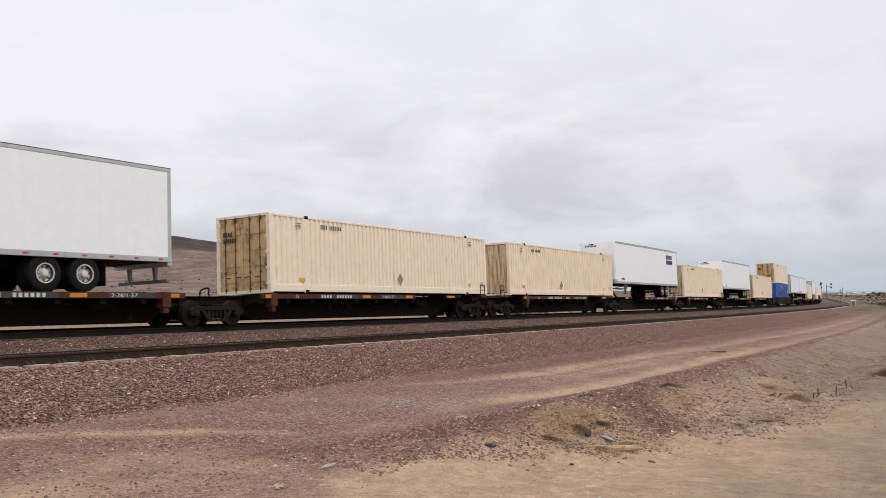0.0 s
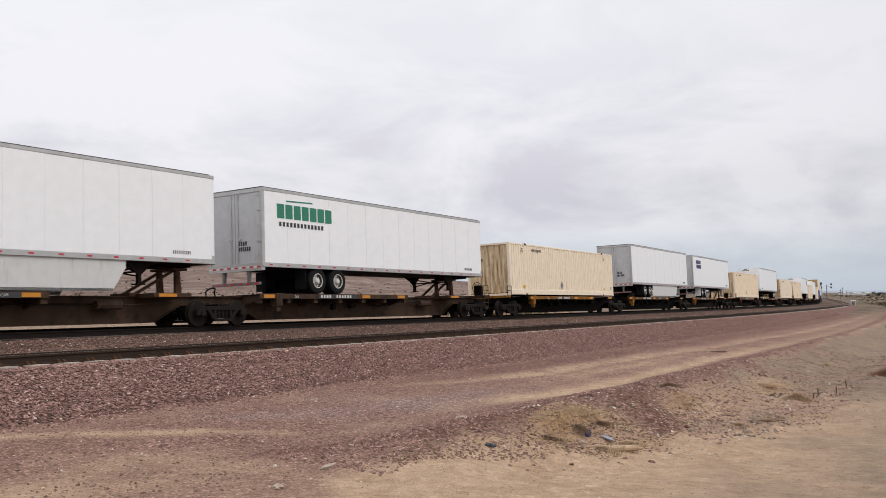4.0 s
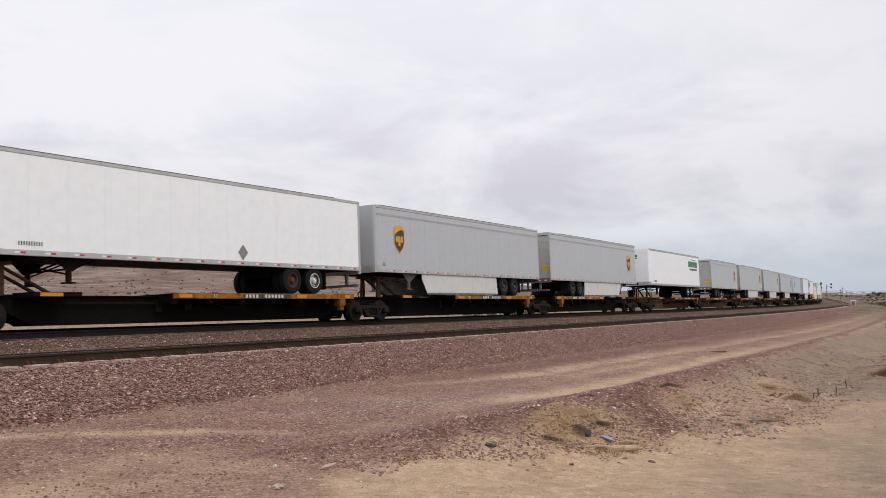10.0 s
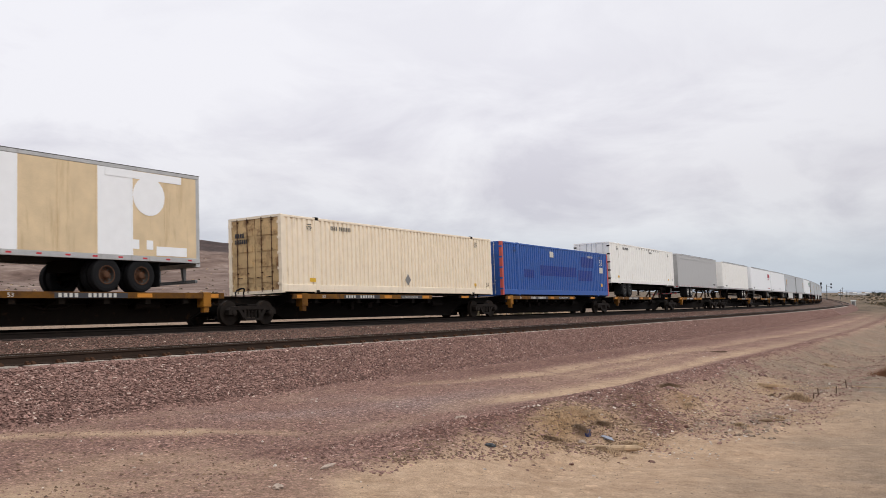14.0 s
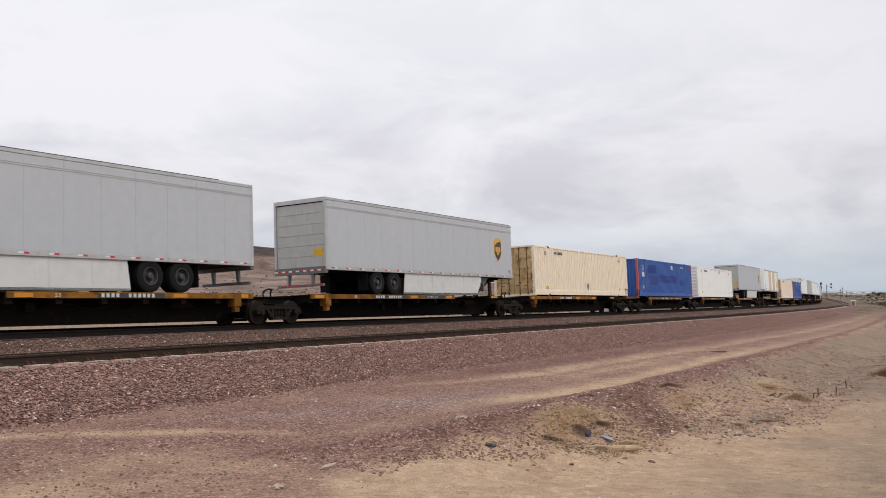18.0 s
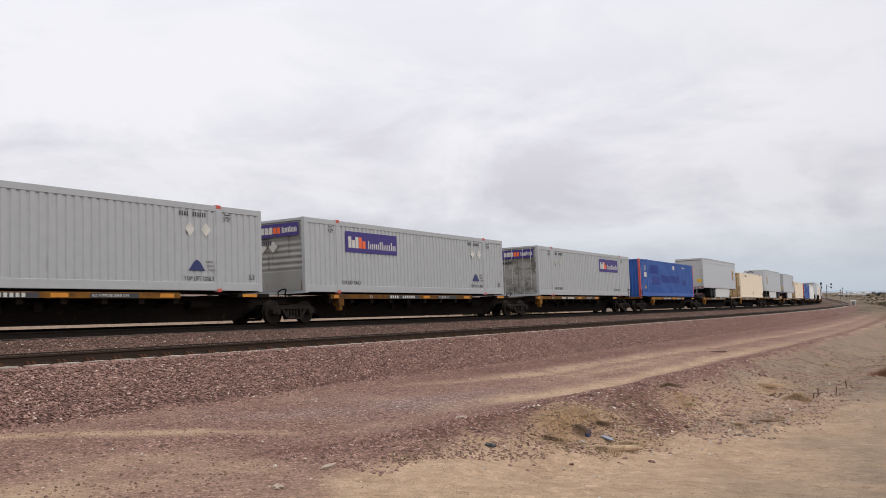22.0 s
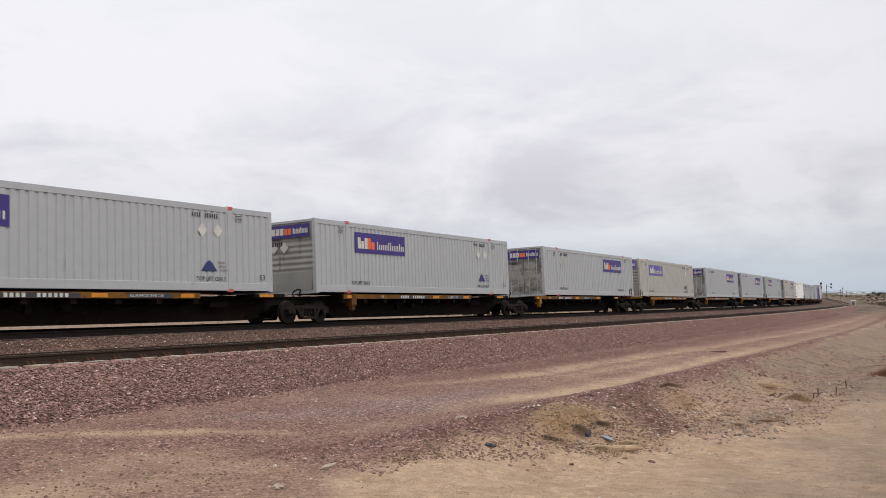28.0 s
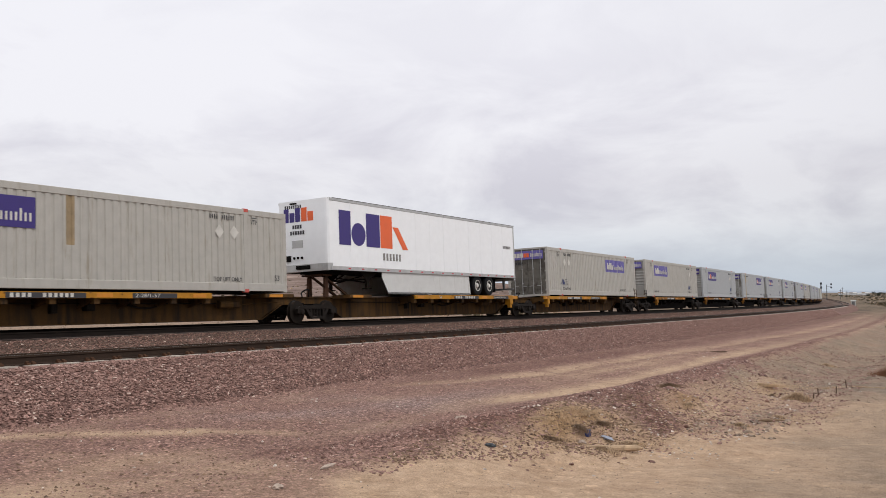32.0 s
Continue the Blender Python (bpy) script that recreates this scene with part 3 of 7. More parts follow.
# the dirt road: gravel worn to tan in two wheel lanes that follow the line's bend
sand = 0.05 + 0.22 * waves(gx, gy, 3, 23) + 0.22 * patchy
sand = sand + (0.72 - 0.25 * smooth(26, 50, gs)) * lane(gn + wob * 0.5, lane_one(gs), 0.50) * smooth(14, 20, gs)
sand = sand + (0.98 - 0.42 * smooth(26, 50, gs)) * lane(gn + wob * 0.35, lane_two(gs), 0.46) * smooth(13, 17, gs)
sand = sand + 0.55 * lane(gn + wob * 0.5, 13.9, 0.45) * smooth(19, 23, gs) * (1 - smooth(27, 34, gs))
# a sandy wedge on the near stretch, and mixed dirt before it
wedge = gn - (11.35 + 1.12 * (gs - 7.6)) + 0.7 * wob + 0.35 * patchy
sand = sand + 0.95 * np.exp(-(wedge / (0.62 - 0.10 * np.clip(gs - 7, 0, 4))) ** 2) * (1 - smooth(9.2, 10.6, gs))
sand = sand + (0.50 + 0.35 * patchy) * smooth(13.2, 14.6, gn) * (1 - smooth(7.2, 9.4, gs)) * (1 - 0.8 * np.exp(-((gs - 6.6) / 0.7) ** 2 - ((gn - 15.3) / 0.8) ** 2))
sand = sand + 0.22 * lane(gn + wob, 14.9, 0.7) * smooth(8.5, 10, gs) * (1 - smooth(13, 15, gs))
# the bank: tan earth showing between gravel slides
slide = lane(gn + 0.12 * rough_n, 16.5 - 0.76 * (gs - 17.3), 0.50) * (1 - smooth(18.10, 18.25, gn + 0.1 * rough_n)) * smooth(15.5, 16.2, gn)
toe = np.interp(gs, [8, 10, 11, 12, 13.4, 14.6, 16, 18, 20.8, 24, 27, 37, 44, 60], [16.75, 16.75, 16.8, 16.9, 17.35, 17.3, 17.2, 17.1, 16.9, 16.7, 16.55, 16.5, 16.6, 16.5])
slope = smooth(-0.28, 0.30, gn - toe + 0.50 * waves(gx, gy, 1.3, 26) + 0.35 * rough_n) * smooth(8, 10, gs)
sand = sand + (0.68 + 0.25 * smooth(19, 24, gs) + 0.35 * patchy) * slope
sand = sand + 1.0 * np.exp(-((gs - 13.6) / 1.05) ** 4) * smooth(16.65, 16.8, gn + 0.1 * rough_n) * (1 - smooth(17.25, 17.45, gn)) + 0.7 * np.exp(-((gs - 24.5) / 1.5) ** 2 - ((gn - 17.8) / 0.5) ** 2)
edge = low_line(gs) + 0.5 * waves(gx, gy, 2.5, 24) + 0.25 * rough_n
sand = sand + (1.0 - 0.35 * smooth(22, 30, gs)) * smooth(-0.5, 0.35, gn - edge)
sand = sand - 1.5 * slide
sand = sand + 0.5 * smooth(22, 40, gn) + 0.75 * smooth(-4.5, -7, gn)
sand = np.clip(sand + 0.28 * rough_n, 0, 1)
gr = np.hypot(gx, gy)
grey = 0.85 * smooth(19.5, 25, gs + 2.0 * waves(gx, gy, 3, 28)) * (0.95 - 0.65 * smooth(0.0, 1.2, gn - np.interp(gs, [16, 18, 20, 27, 60], [19.5, 19.9, 20.2, 20.4, 24])))
grey = grey * smooth(16.2, 17.0, gn) * (1 - 0.8 * np.exp(-((gs - 24.5) / 1.6) ** 2 - ((gn - 17.8) / 0.55) ** 2))
grey = grey + 0.7 * np.exp(-((gs - 18.4) / 1.7) ** 2 - ((gn - 18.95) / 0.5) ** 2) + 0.6 * smooth(-4.5, -6, gn) + 0.55 * smooth(18.8, 21.5, gn + patchy) * (1 - smooth(24, 30, gs)) + 0.5 * lane(gn, lane_two(gs), 0.8) * smooth(30, 55, gs)
grey = np.clip(grey + 0.30 * rough_n * (grey > 0.05), 0, 1)
# compacted lavender gravel in the middle of the road, and a dark loose windrow along its edge
pale = np.clip((0.95 * lane(gn + wob, np.interp(gs, [9, 11, 13.5, 16, 20], [11.6, 12.6, 13.6, 14.2, 14.3]), 0.75) + 0.7 * patchy) * smooth(9.5, 11.5, gs) * (1 - smooth(15, 18.5, gs)), 0, 1)
windrow = np.interp(gs, [8.5, 9.2, 10.2, 11.4, 13, 15, 19, 27, 36, 53, 90], [15.3, 15.7, 16.2, 16.3, 16.3, 16.2, 16.2, 16.25, 16.4, 16.3, 15.8])
loose = np.clip((0.95 + 0.5 * patchy) * lane(gn + 0.2 * rough_n, windrow, 0.42) * smooth(7.6, 9.2, gs) * (1 - 0.75 * smooth(22, 40, gs)) + 0.9 * np.clip(slide, 0, 1) + (0.55 + 0.5 * patchy) * smooth(10.2, 10.8, gn) * (1 - smooth(11.6, 12.4, gn)) * smooth(14, 19, gs), 0, 1)
sand = np.clip(sand - 0.55 * loose, 0, 1)
# ochre brown earth in the broken face of the bank
earth = np.exp(-((gs - 13.4) / 1.5) ** 4) * np.exp(-((gn - 17.15) / 0.45) ** 2) + 0.9 * np.exp(-((gs - 18.5) / 1.6) ** 2 - ((gn - 17.4) / 0.35) ** 2)
earth = earth + 0.55 * np.exp(-((gs - 24.4) / 1.4) ** 2 - ((gn - 17.9) / 0.3) ** 2) + 0.45 * smooth(0.1, 0.5, patchy) * slope * (1 - smooth(20, 26, gs)) * (gn < edge)
earth = np.clip(earth * (0.8 + 0.6 * rough_n), 0, 1)
gaz = np.degrees(np.arctan2(gx, gy))
rise = np.degrees(np.arctan2(gz - EYE, np.maximum(gr, 1.0))) / np.maximum(np.degrees(np.arctan(ridge_height(gaz))), 0.05)
cap = smooth(0.72, 0.86, rise + 0.22 * waves(gx, gy, 90, 27)) * smooth(900, 1200, gr) * (gaz < 6)
for nm, val in (("sand", sand), ("grey", grey), ("pale", pale), ("loose", loose), ("earth", earth), ("plain", smooth(70, 200, gr)), ("open", smooth(4, 14, gaz) * (gaz < 130)), ("hill", cap)):
    at = ground.data.attributes.new(nm, "FLOAT", "POINT")
    at.data.foreach_set("value", np.asarray(val, np.float32))

# ---- ballast bed ----
bs = np.concatenate([np.arange(-60, 90, 0.3), np.arange(90, 260, 2.0), np.arange(260, 900, 10.0)])
bn = np.array([-6.2, -4.9, -3.4, -1.6, -0.5, 0.5, 1.6, 2.1, 2.8, 3.8, 4.8, 5.6, 6.0, 7.0, 8.1, 8.85, 9.15, 9.40, 9.65, 9.9, 10.15, 10.4, 10.7])
d1, d2 = -0.215, -0.215 + NEAR_DZ
bh = np.array([-1.1, -0.55, d1, d1, d1, d1, d1, d1 - 0.02, -0.34, -0.44, -0.40, d2 - 0.10, d2, d2, d2 + 0.012, d2 + 0.024, d2 + 0.0, d2 - 0.15, d2 - 0.31, d2 - 0.48, d2 - 0.64, d2 - 0.80, d2 - 1.0])
S2, N2 = np.meshgrid(bs, bn, indexing="ij")
H2 = np.broadcast_to(bh, S2.shape)
canted = np.interp(N2, [-2.4, -1.6, 1.6, 3.5, 5.5, 6.0, 9.0, 9.5], [-2.0, -1.6, 1.6, 0.9, -1.0, -1.5, 1.3, 1.0]) * math.sin(CANT)
X2, Y2, Z2 = level_spot(S2.ravel(), N2.ravel(), (RAIL0 + H2 + canted).ravel())
Z2 = Z2 + 0.02 * waves(X2, Y2, 0.5, 31, 2)
W2 = len(bn)
r2, c2_ = np.meshgrid(np.arange(len(bs) - 1), np.arange(W2 - 1), indexing="ij")
bf = np.stack([r2 * W2 + c2_, r2 * W2 + c2_ + 1, (r2 + 1) * W2 + c2_ + 1, (r2 + 1) * W2 + c2_], -1).reshape(-1, 4)
bmat = mat("packed_purple_ballast", (0.165, 0.096, 0.078), 0.95, spread=0.30, scale=1.2, fine=18, bump=1.0, second=(0.15, 0.090, 0.073), amount=0.45, sharp=0.2, spec=0.2)
bvn, bvl = bmat.node_tree.nodes, bmat.node_tree.links
bv = bvn.new("ShaderNodeTexVoronoi")
bv.inputs["Scale"].default_value = 16
bco = next(q for q in bvn if q.type == "TEX_COORD")
bvl.new(bco.outputs["Object"], bv.inputs["Vector"])
bsep = bvn.new("ShaderNodeSeparateColor")
bvl.new(bv.outputs["Color"], bsep.inputs[0])
brr = bvn.new("ShaderNodeMapRange")
brr.inputs["To Min"].default_value, brr.inputs["To Max"].default_value = 0.45, 1.6
bvl.new(bsep.outputs[0], brr.inputs["Value"])
bmx = bvn.new("ShaderNodeMix")
bmx.data_type, bmx.blend_type = "RGBA", "MULTIPLY"
bmx.inputs["Factor"].default_value = 1.0
bpr = bvn["Principled BSDF"]
bvl.new(bpr.inputs["Base Color"].links[0].from_socket, bmx.inputs["A"])
bvl.new(brr.outputs[0], bmx.inputs["B"])
bvl.new(bmx.outputs["Result"], bpr.inputs["Base Color"])
for q in bmat.node_tree.nodes:
    if q.type == "BUMP":
        q.inputs["Distance"].default_value = 0.05
bdark = bmat.copy()
bdark.name = "oily_brown_ballast"
for q in bdark.node_tree.nodes:
    if q.type == "VECT_MATH":
        q.inputs[0].default_value = (0.112, 0.072, 0.055)
    if q.type == "MIX" and q.blend_type == "MIX":
        q.inputs["B"].default_value = (0.058, 0.038, 0.029, 1)
ballast = big("ballast_bed", np.stack([X2, Y2, Z2], -1), bf, bmat, smooth=True)
ballast.data.materials.append(bdark)
ballast.data.polygons.foreach_set("material_index", (bn[c2_.ravel()] < 8.0).astype(np.int32))
tagged(ballast, "long curved bed of purple-brown crushed stone under two tracks", "ballast", kind="structure")


def bed_height(s, n):
    return RAIL0 + np.interp(n, bn, bh) + np.interp(n, [-2.4, -1.6, 1.6, 3.5, 5.5, 6.0, 9.0, 9.5], [-2.0, -1.6, 1.6, 0.9, -1.0, -1.5, 1.3, 1.0]) * math.sin(CANT) + fall(s)


def rubble(name, x, y, z, size, material, label, seed):
    """Many broken stones in one mesh: squashed, turned octahedra with cut tops."""
    rng = np.random.RandomState(seed)
    k = len(x)
    base = np.array([(1, .1, 0), (.2, 1, .1), (-1, .2, 0), (-.1, -1, .1), (.45, .4, .75), (-.5, -.35, .7), (0, 0, -.7)])
    tri = np.array([(0, 1, 4), (1, 2, 5), (1, 5, 4), (2, 3, 5), (3, 0, 4), (3, 4, 5), (1, 0, 6), (2, 1, 6), (3, 2, 6), (0, 3, 6)])
    a = rng.rand(k) * 6.283
    ca, sa = np.cos(a), np.sin(a)
    v = base[None] * (1 + 0.35 * (rng.rand(k, 7, 3) - 0.5))
    v = v * (size * (0.55 + 0.9 * rng.rand(k) ** 2))[:, None, None] * np.array([1, 0.8, 0.7])
    tilt = (rng.rand(k) - 0.5)[:, None]
    zz = v[:, :, 2] + tilt * v[:, :, 0]
    xx = ca[:, None] * v[:, :, 0] - sa[:, None] * v[:, :, 1]
    yy = sa[:, None] * v[:, :, 0] + ca[:, None] * v[:, :, 1]
    pts = np.stack([xx + x[:, None], yy + y[:, None], zz + z[:, None]], -1).reshape(-1, 3)
    fc = (tri[None] + (np.arange(k) * 7)[:, None, None]).reshape(-1, 3)
    return tagged(big(name, pts, fc, material), label, "gravel", kind="stuff")


rng = np.random.RandomState(5)
k = 180000
rs = 3.0 + 120 * rng.rand(k) ** 2.5
rn = np.where(rng.rand(k) < 0.64, 8.92 + 1.22 * rng.rand(k) + 0.6 * rng.rand(k) ** 4, 1.7 + 3.9 * rng.rand(k))
rx, ry, rz = level_spot(rs, rn, bed_height(rs, rn) - fall(rs))
rz = rz + 0.02 * waves(rx, ry, 0.5, 31, 2) + 0.008
rz = np.maximum(rz, np.where(rn > 9.6, ground_height(rx, ry)[0], -9.0))
mid = rn < 6
rubble("ballast_stones", rx[~mid], ry[~mid], rz[~mid], 0.031, M_STONE, "loose crushed purple-brown ballast stones beside the rails", 6)
rubble("track_stones", rx[mid], ry[mid], rz[mid], 0.029, M_STONE_OLD, "oily dark brown ballast stones between the two tracks", 7)


ks = 9000
cs, cn = 3 + 60 * rng.rand(ks) ** 1.6, 8.40 + 0.55 * rng.rand(ks)
gap = np.abs((cs - 4) / 0.61 - np.round((cs - 4) / 0.61)) * 0.61 > 0.19
cx, cy, cz_ = level_spot(cs[gap], cn[gap], bed_height(cs[gap], cn[gap]) - fall(cs[gap]) - 0.012)
rubble("crib_stones", cx, cy, cz_, 0.030, M_STONE, "purple-brown stones packed between the sleeper ends", 8)


def strew(name, k, s0, s1, n0, n1, size, material, label, seed, keep_if=None):
    q = np.random.RandomState(seed)
    s, n = s0 + (s1 - s0) * q.rand(k) ** 1.4, n0 + (n1 - n0) * q.rand(k)
    if keep_if is not None:
        m = keep_if(s, n, q.rand(k))
        s, n = s[m], n[m]
    x, y, _ = level_spot(s, n, 0)
    z = ground_height(x, y)[0]
    return rubble(name, x, y, z, size, material, label, seed)


strew("road_gravel", 28000, 2, 55, 10.1, 16.9, 0.016, M_STONE, "fine purple gravel scattered over the dirt road", 41, lambda s, n, u: u > 0.75 * np.exp(-((n - lane_two(s)) / 0.6) ** 2))
strew("bank_rubble", 15000, 8, 42, 15.6, 20.2, 0.026, M_STONE, "broken purple and grey stones lying on the bank", 42, lambda s, n, u: (n < low_line(s) + 0.3) & (n > 15.6 + 0.6 * u) & (np.abs(n - 16.5 + 0.76 * (s - 17.3)) > 0.42))
strew("bank_cobbles", 420, 10, 34, 16.0, 20.5, 0.042, M_STONE, "larger purple and grey cobbles on the bank", 43, lambda s, n, u: (n < low_line(s) + 0.8) & (np.abs(n - 16.5 + 0.76 * (s - 17.3)) > 0.45))
strew("foot_cobbles", 150, 15.8, 20.0, 18.2, 19.8, 0.055, M_PEBBLE, "grey and brown cobbles at the foot of the bank", 46)
strew("sand_pebbles", 7000, 3, 40, 16.8, 24, 0.010, M_PEBBLE, "small brown pebbles strewn on pale sand", 44)
strew("plain_pebbles", 6000, 18, 75, 16.9, 30, 0.020, M_PEBBLE, "grey and brown pebbles on the tan slope", 45)

strew("windrow_stones", 9000, 8, 40, 15.5, 16.9, 0.024, M_STONE, "dark loose gravel heaped along the road's edge", 47, lambda s, n, u: u < np.exp(-((n - np.interp(s, [8.5, 10.2, 13, 40], [15.4, 16.2, 16.25, 16.35])) / 0.38) ** 2))
strew("slide_gravel", 12000, 13.8, 18.6, 16.0, 18.3, 0.016, M_STONE, "tongue of fine purple gravel spilled down the bank", 48, lambda s, n, u: u < np.exp(-((n - 16.5 + 0.76 * (s - 17.3)) / 0.42) ** 2))
strew("earth_clods", 2600, 8.6, 17, 16.6, 18.2, 0.026, M_CLOD, "crumbled brown earth clods below the road's edge", 49, lambda s, n, u: (n < low_line(s) + 0.25) & (u < 0.9 - 0.25 * (n - 16.6)))
strew("bleached_stones", 150, 5, 34, 11.5, 20.5, 0.028, M_CHIPSTONE, "scattered pale bleached stones on gravel and sand", 50)
strew("bank_chips", 420, 13, 27, 16.3, 19.5, 0.030, M_CHIPSTONE, "pale angular chips on the rocky bank", 51)
strew("bank_boulders", 170, 15.5, 27, 16.4, 18.6, 0.070, M_STONE, "fist-sized purple rocks tumbled down the bank", 52)
strew("road_clods", 900, 4.5, 12, 11.2, 16.5, 0.022, M_CLOD, "small brown dirt clods on the worn road", 53)
strew("far_side_stones", 14000, -40, 90, -48, -2.0, 0.075, M_PEBBLE, "grey-beige loose stones beyond the far rail", 54)

# ---- rails and sleepers ----
RAILP = [(-0.075, 0), (0.075, 0), (0.075, 0.012), (0.012, 0.03), (0.012, 0.125), (0.036, 0.14), (0.036, 0.17), (0.028, 0.178), (-0.028, 0.178), (-0.036, 0.17), (-0.036, 0.14), (-0.012, 0.125), (-0.012, 0.03), (-0.075, 0.012)]


def rail(name, centre, dz, side, skin):
    st = np.concatenate([np.arange(-70, 120, 1.5), np.arange(120, 300, 3.0), np.arange(300, 1000, 10.0)])
    v = []
    for dy, h in RAILP:
        hh = h - 0.178 + dz
        off = side * 0.75 + dy
        x, y, z = level_spot(st, np.full_like(st, centre + off - hh * math.sin(CANT)), np.full_like(st, RAIL0 + hh + off * math.sin(CANT)))
        v.append(np.stack([x, y, z], -1))
    v = np.stack(v, 1)
    m = len(RAILP)
    f = []
    for a in range(len(st) - 1):
        for i in range(m):
            j = (i + 1) % m
            f.append((a * m + i, a * m + j, (a + 1) * m + j, (a + 1) * m + i))
    ob = big(name, v.reshape(-1, 3), f, skin)
    ob.data.materials.append(M_RAILTOP)
    mi = np.array([1 if (q % m) in (7,) else 0 for q in range(len(f))], np.int32)
    ob.data.polygons.foreach_set("material_index", mi)
    return tagged(ob, "long curved steel rail, rusty brown with worn head", "rail", "rails of the two tracks", kind="structure")


for centre, dz in ((0.0, 0.0), (NEAR_N, NEAR_DZ)):
    for side in (-1, 1):
        # the train's far rail is raised so its black side draws the shaded band
        rail("rail", centre, dz + (0.085 if side < 0 and not centre else 0.0), side, M_RAIL if centre else M_RAILSHADE)


def tie_mesh():
    g = Geo()
    g.sweep([[(x, y, z) for x, z in ((-0.13, -0.2), (0.13, -0.2), (0.11, 0.0), (-0.11, 0.0))] for y in (-1.28, -1.25, 1.25, 1.28)])
    return g.mesh("sleeper", M_TIE)


def clip_mesh():
    g = Geo()
    for y in (-0.75, 0.75):
        for q in (-1, 1):
            for e in (-0.055, 0.055):
                g.box(e - 0.032, e + 0.032, y + q * 0.115 - 0.045, y + q * 0.115 + 0.045, 0.0, 0.040, 0.008)
                g.lathe([(-0.03, 0.016), (0.03, 0.016)], "x", (e, y + q * 0.10, 0.052), 6)
    return g.mesh("rail_clip", M_CLIP)


def track_panel(name, centre, dz, label):
    tm, cm = tie_mesh(), clip_mesh()
    holder = tagged(new(name), label, "track", kind="structure")
    for i in range(280):
        s = 4 + i * 0.61
        x, y, z = spot(s, centre, -0.180 + dz)
        th = on_line(s)[2]
        if centre:
            z -= centre * math.sin(CANT)
        m = Matrix.Translation((x, y, z)) @ Matrix.Rotation(math.pi / 2 - th, 4, "Z") @ Matrix.Rotation(-CANT, 4, "X")
        t = part("sleeper", tm, M_TIE, holder, at=m)
        if i < 60:
            part("rail_clip", cm, M_CLIP, t)


track_panel("near_track_sleepers", NEAR_N, NEAR_DZ, "row of pale concrete sleepers under the empty track")


# ---- lettering ----
_words = {}


def word(text, height):
    """A thin mesh of upright lettering in x and z, facing -y, its left foot at 0."""
    key = (text, height)
    if key not in _words:
        cu = bpy.data.curves.new("lettering", "FONT")
        cu.body, cu.size, cu.extrude = text, height * 1.38, 0.002
        cu.resolution_u = 2
        ob = new("lettering", cu)
        dg = bpy.context.evaluated_depsgraph_get()
        me = bpy.data.meshes.new_from_object(ob.evaluated_get(dg))
        bpy.data.objects.remove(ob)
        me.transform(Matrix.Rotation(math.pi / 2, 4, "X"))
        _words[key] = me
    return _words[key]


def letter(text, height, material, parent, x, y, z, flip=False, name="lettering", squeeze=1.0):
    me = word(text, height).copy()
    me.materials.clear()
    me.materials.append(material)
    m = Matrix.Translation((x, y, z)) @ (Matrix.Rotation(math.pi, 4, "Z") if flip else Matrix()) @ Matrix.Diagonal((squeeze, 1, 1, 1))
    me.transform(m)
    return part(name, me, material, parent)


def bars(parent, material, x, z, y, n, w, h, gap=0.6, flip=1, name="marking", axis="x", end_x=0.0):
    """A row of n upright bars where small writing stands. y: the face; axis z: a column of them."""
    g = Geo()
    for i in range(n):
        if axis == "x":
            a = x + flip * i * w
            g.box(min(a, a + flip * w * (1 - gap)), max(a, a + flip * w * (1 - gap)), y - 0.004, y + 0.004, z, z + h)
        else:
            g.box(x, x + w, y - 0.004, y + 0.004, z - (i + 1) * h, z - (i + gap) * h)
    return part(name, g, material, parent)


def end_bars(parent, material, x, y, z, n, w, h, gap=0.35):
    g = Geo()
    for i in range(n):
        g.box(x - 0.004, x + 0.004, y - i * w - w * (1 - gap), y - i * w, z, z + h)
    return part("marking", g, material, parent)


# ---- bogies ----
_cache = {}


def keep(key, make):
    if key not in _cache:
        _cache[key] = make()
    return _cache[key]


WR = 0.42


def wheel_mesh():
    g = Geo()
    g.lathe([(-0.065, 0.10), (-0.07, 0.36), (-0.065, WR), (0.045, WR), (0.055, WR + 0.025), (0.075, WR + 0.025), (0.075, 0.37), (0.03, 0.33), (0.0, 0.17), (0.04, 0.11), (0.04, 0.07)], "y", (0, 0, 0), 28)
    return g.mesh("wheel", M_WHEEL)


def side_frame_mesh():
    g = Geo()
    top = [(-1.15, 0.52), (-1.02, 0.62), (-0.55, 0.66), (0.55, 0.66), (1.02, 0.62), (1.15, 0.52), (1.15, 0.36), (0.98, 0.36), (0.92, 0.50), (0.55, 0.53), (-0.55, 0.53), (-0.92, 0.50), (-0.98, 0.36), (-1.15, 0.36)]
    g.slab(top, -0.09, 0.09)
    for q in (-1, 1):
        g.slab([(q * 0.72, 0.56), (q * 0.56, 0.56), (q * 0.27, 0.20), (q * 0.42, 0.17)], -0.08, 0.08)
        g.slab([(q * 0.44, 0.66), (q * 0.30, 0.66), (q * 0.30, 0.22), (q * 0.38, 0.22)], -0.07, 0.07)
    g.slab([(-0.45, 0.24), (0.45, 0.24), (0.38, 0.15), (-0.38, 0.15)], -0.12, 0.12)
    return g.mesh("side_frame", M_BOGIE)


def spring_mesh():
    g = Geo()
    for x in (-0.17, 0.0, 0.17):
        prof = []
        for i in range(9):
            prof += [(0.245 + i * 0.029, 0.062), (0.258 + i * 0.029, 0.075), (0.271 + i * 0.029, 0.062)]
        g.lathe(prof, "z", (x, 0, 0), 8)
    return g.mesh("spring_nest", M_BOGIE)


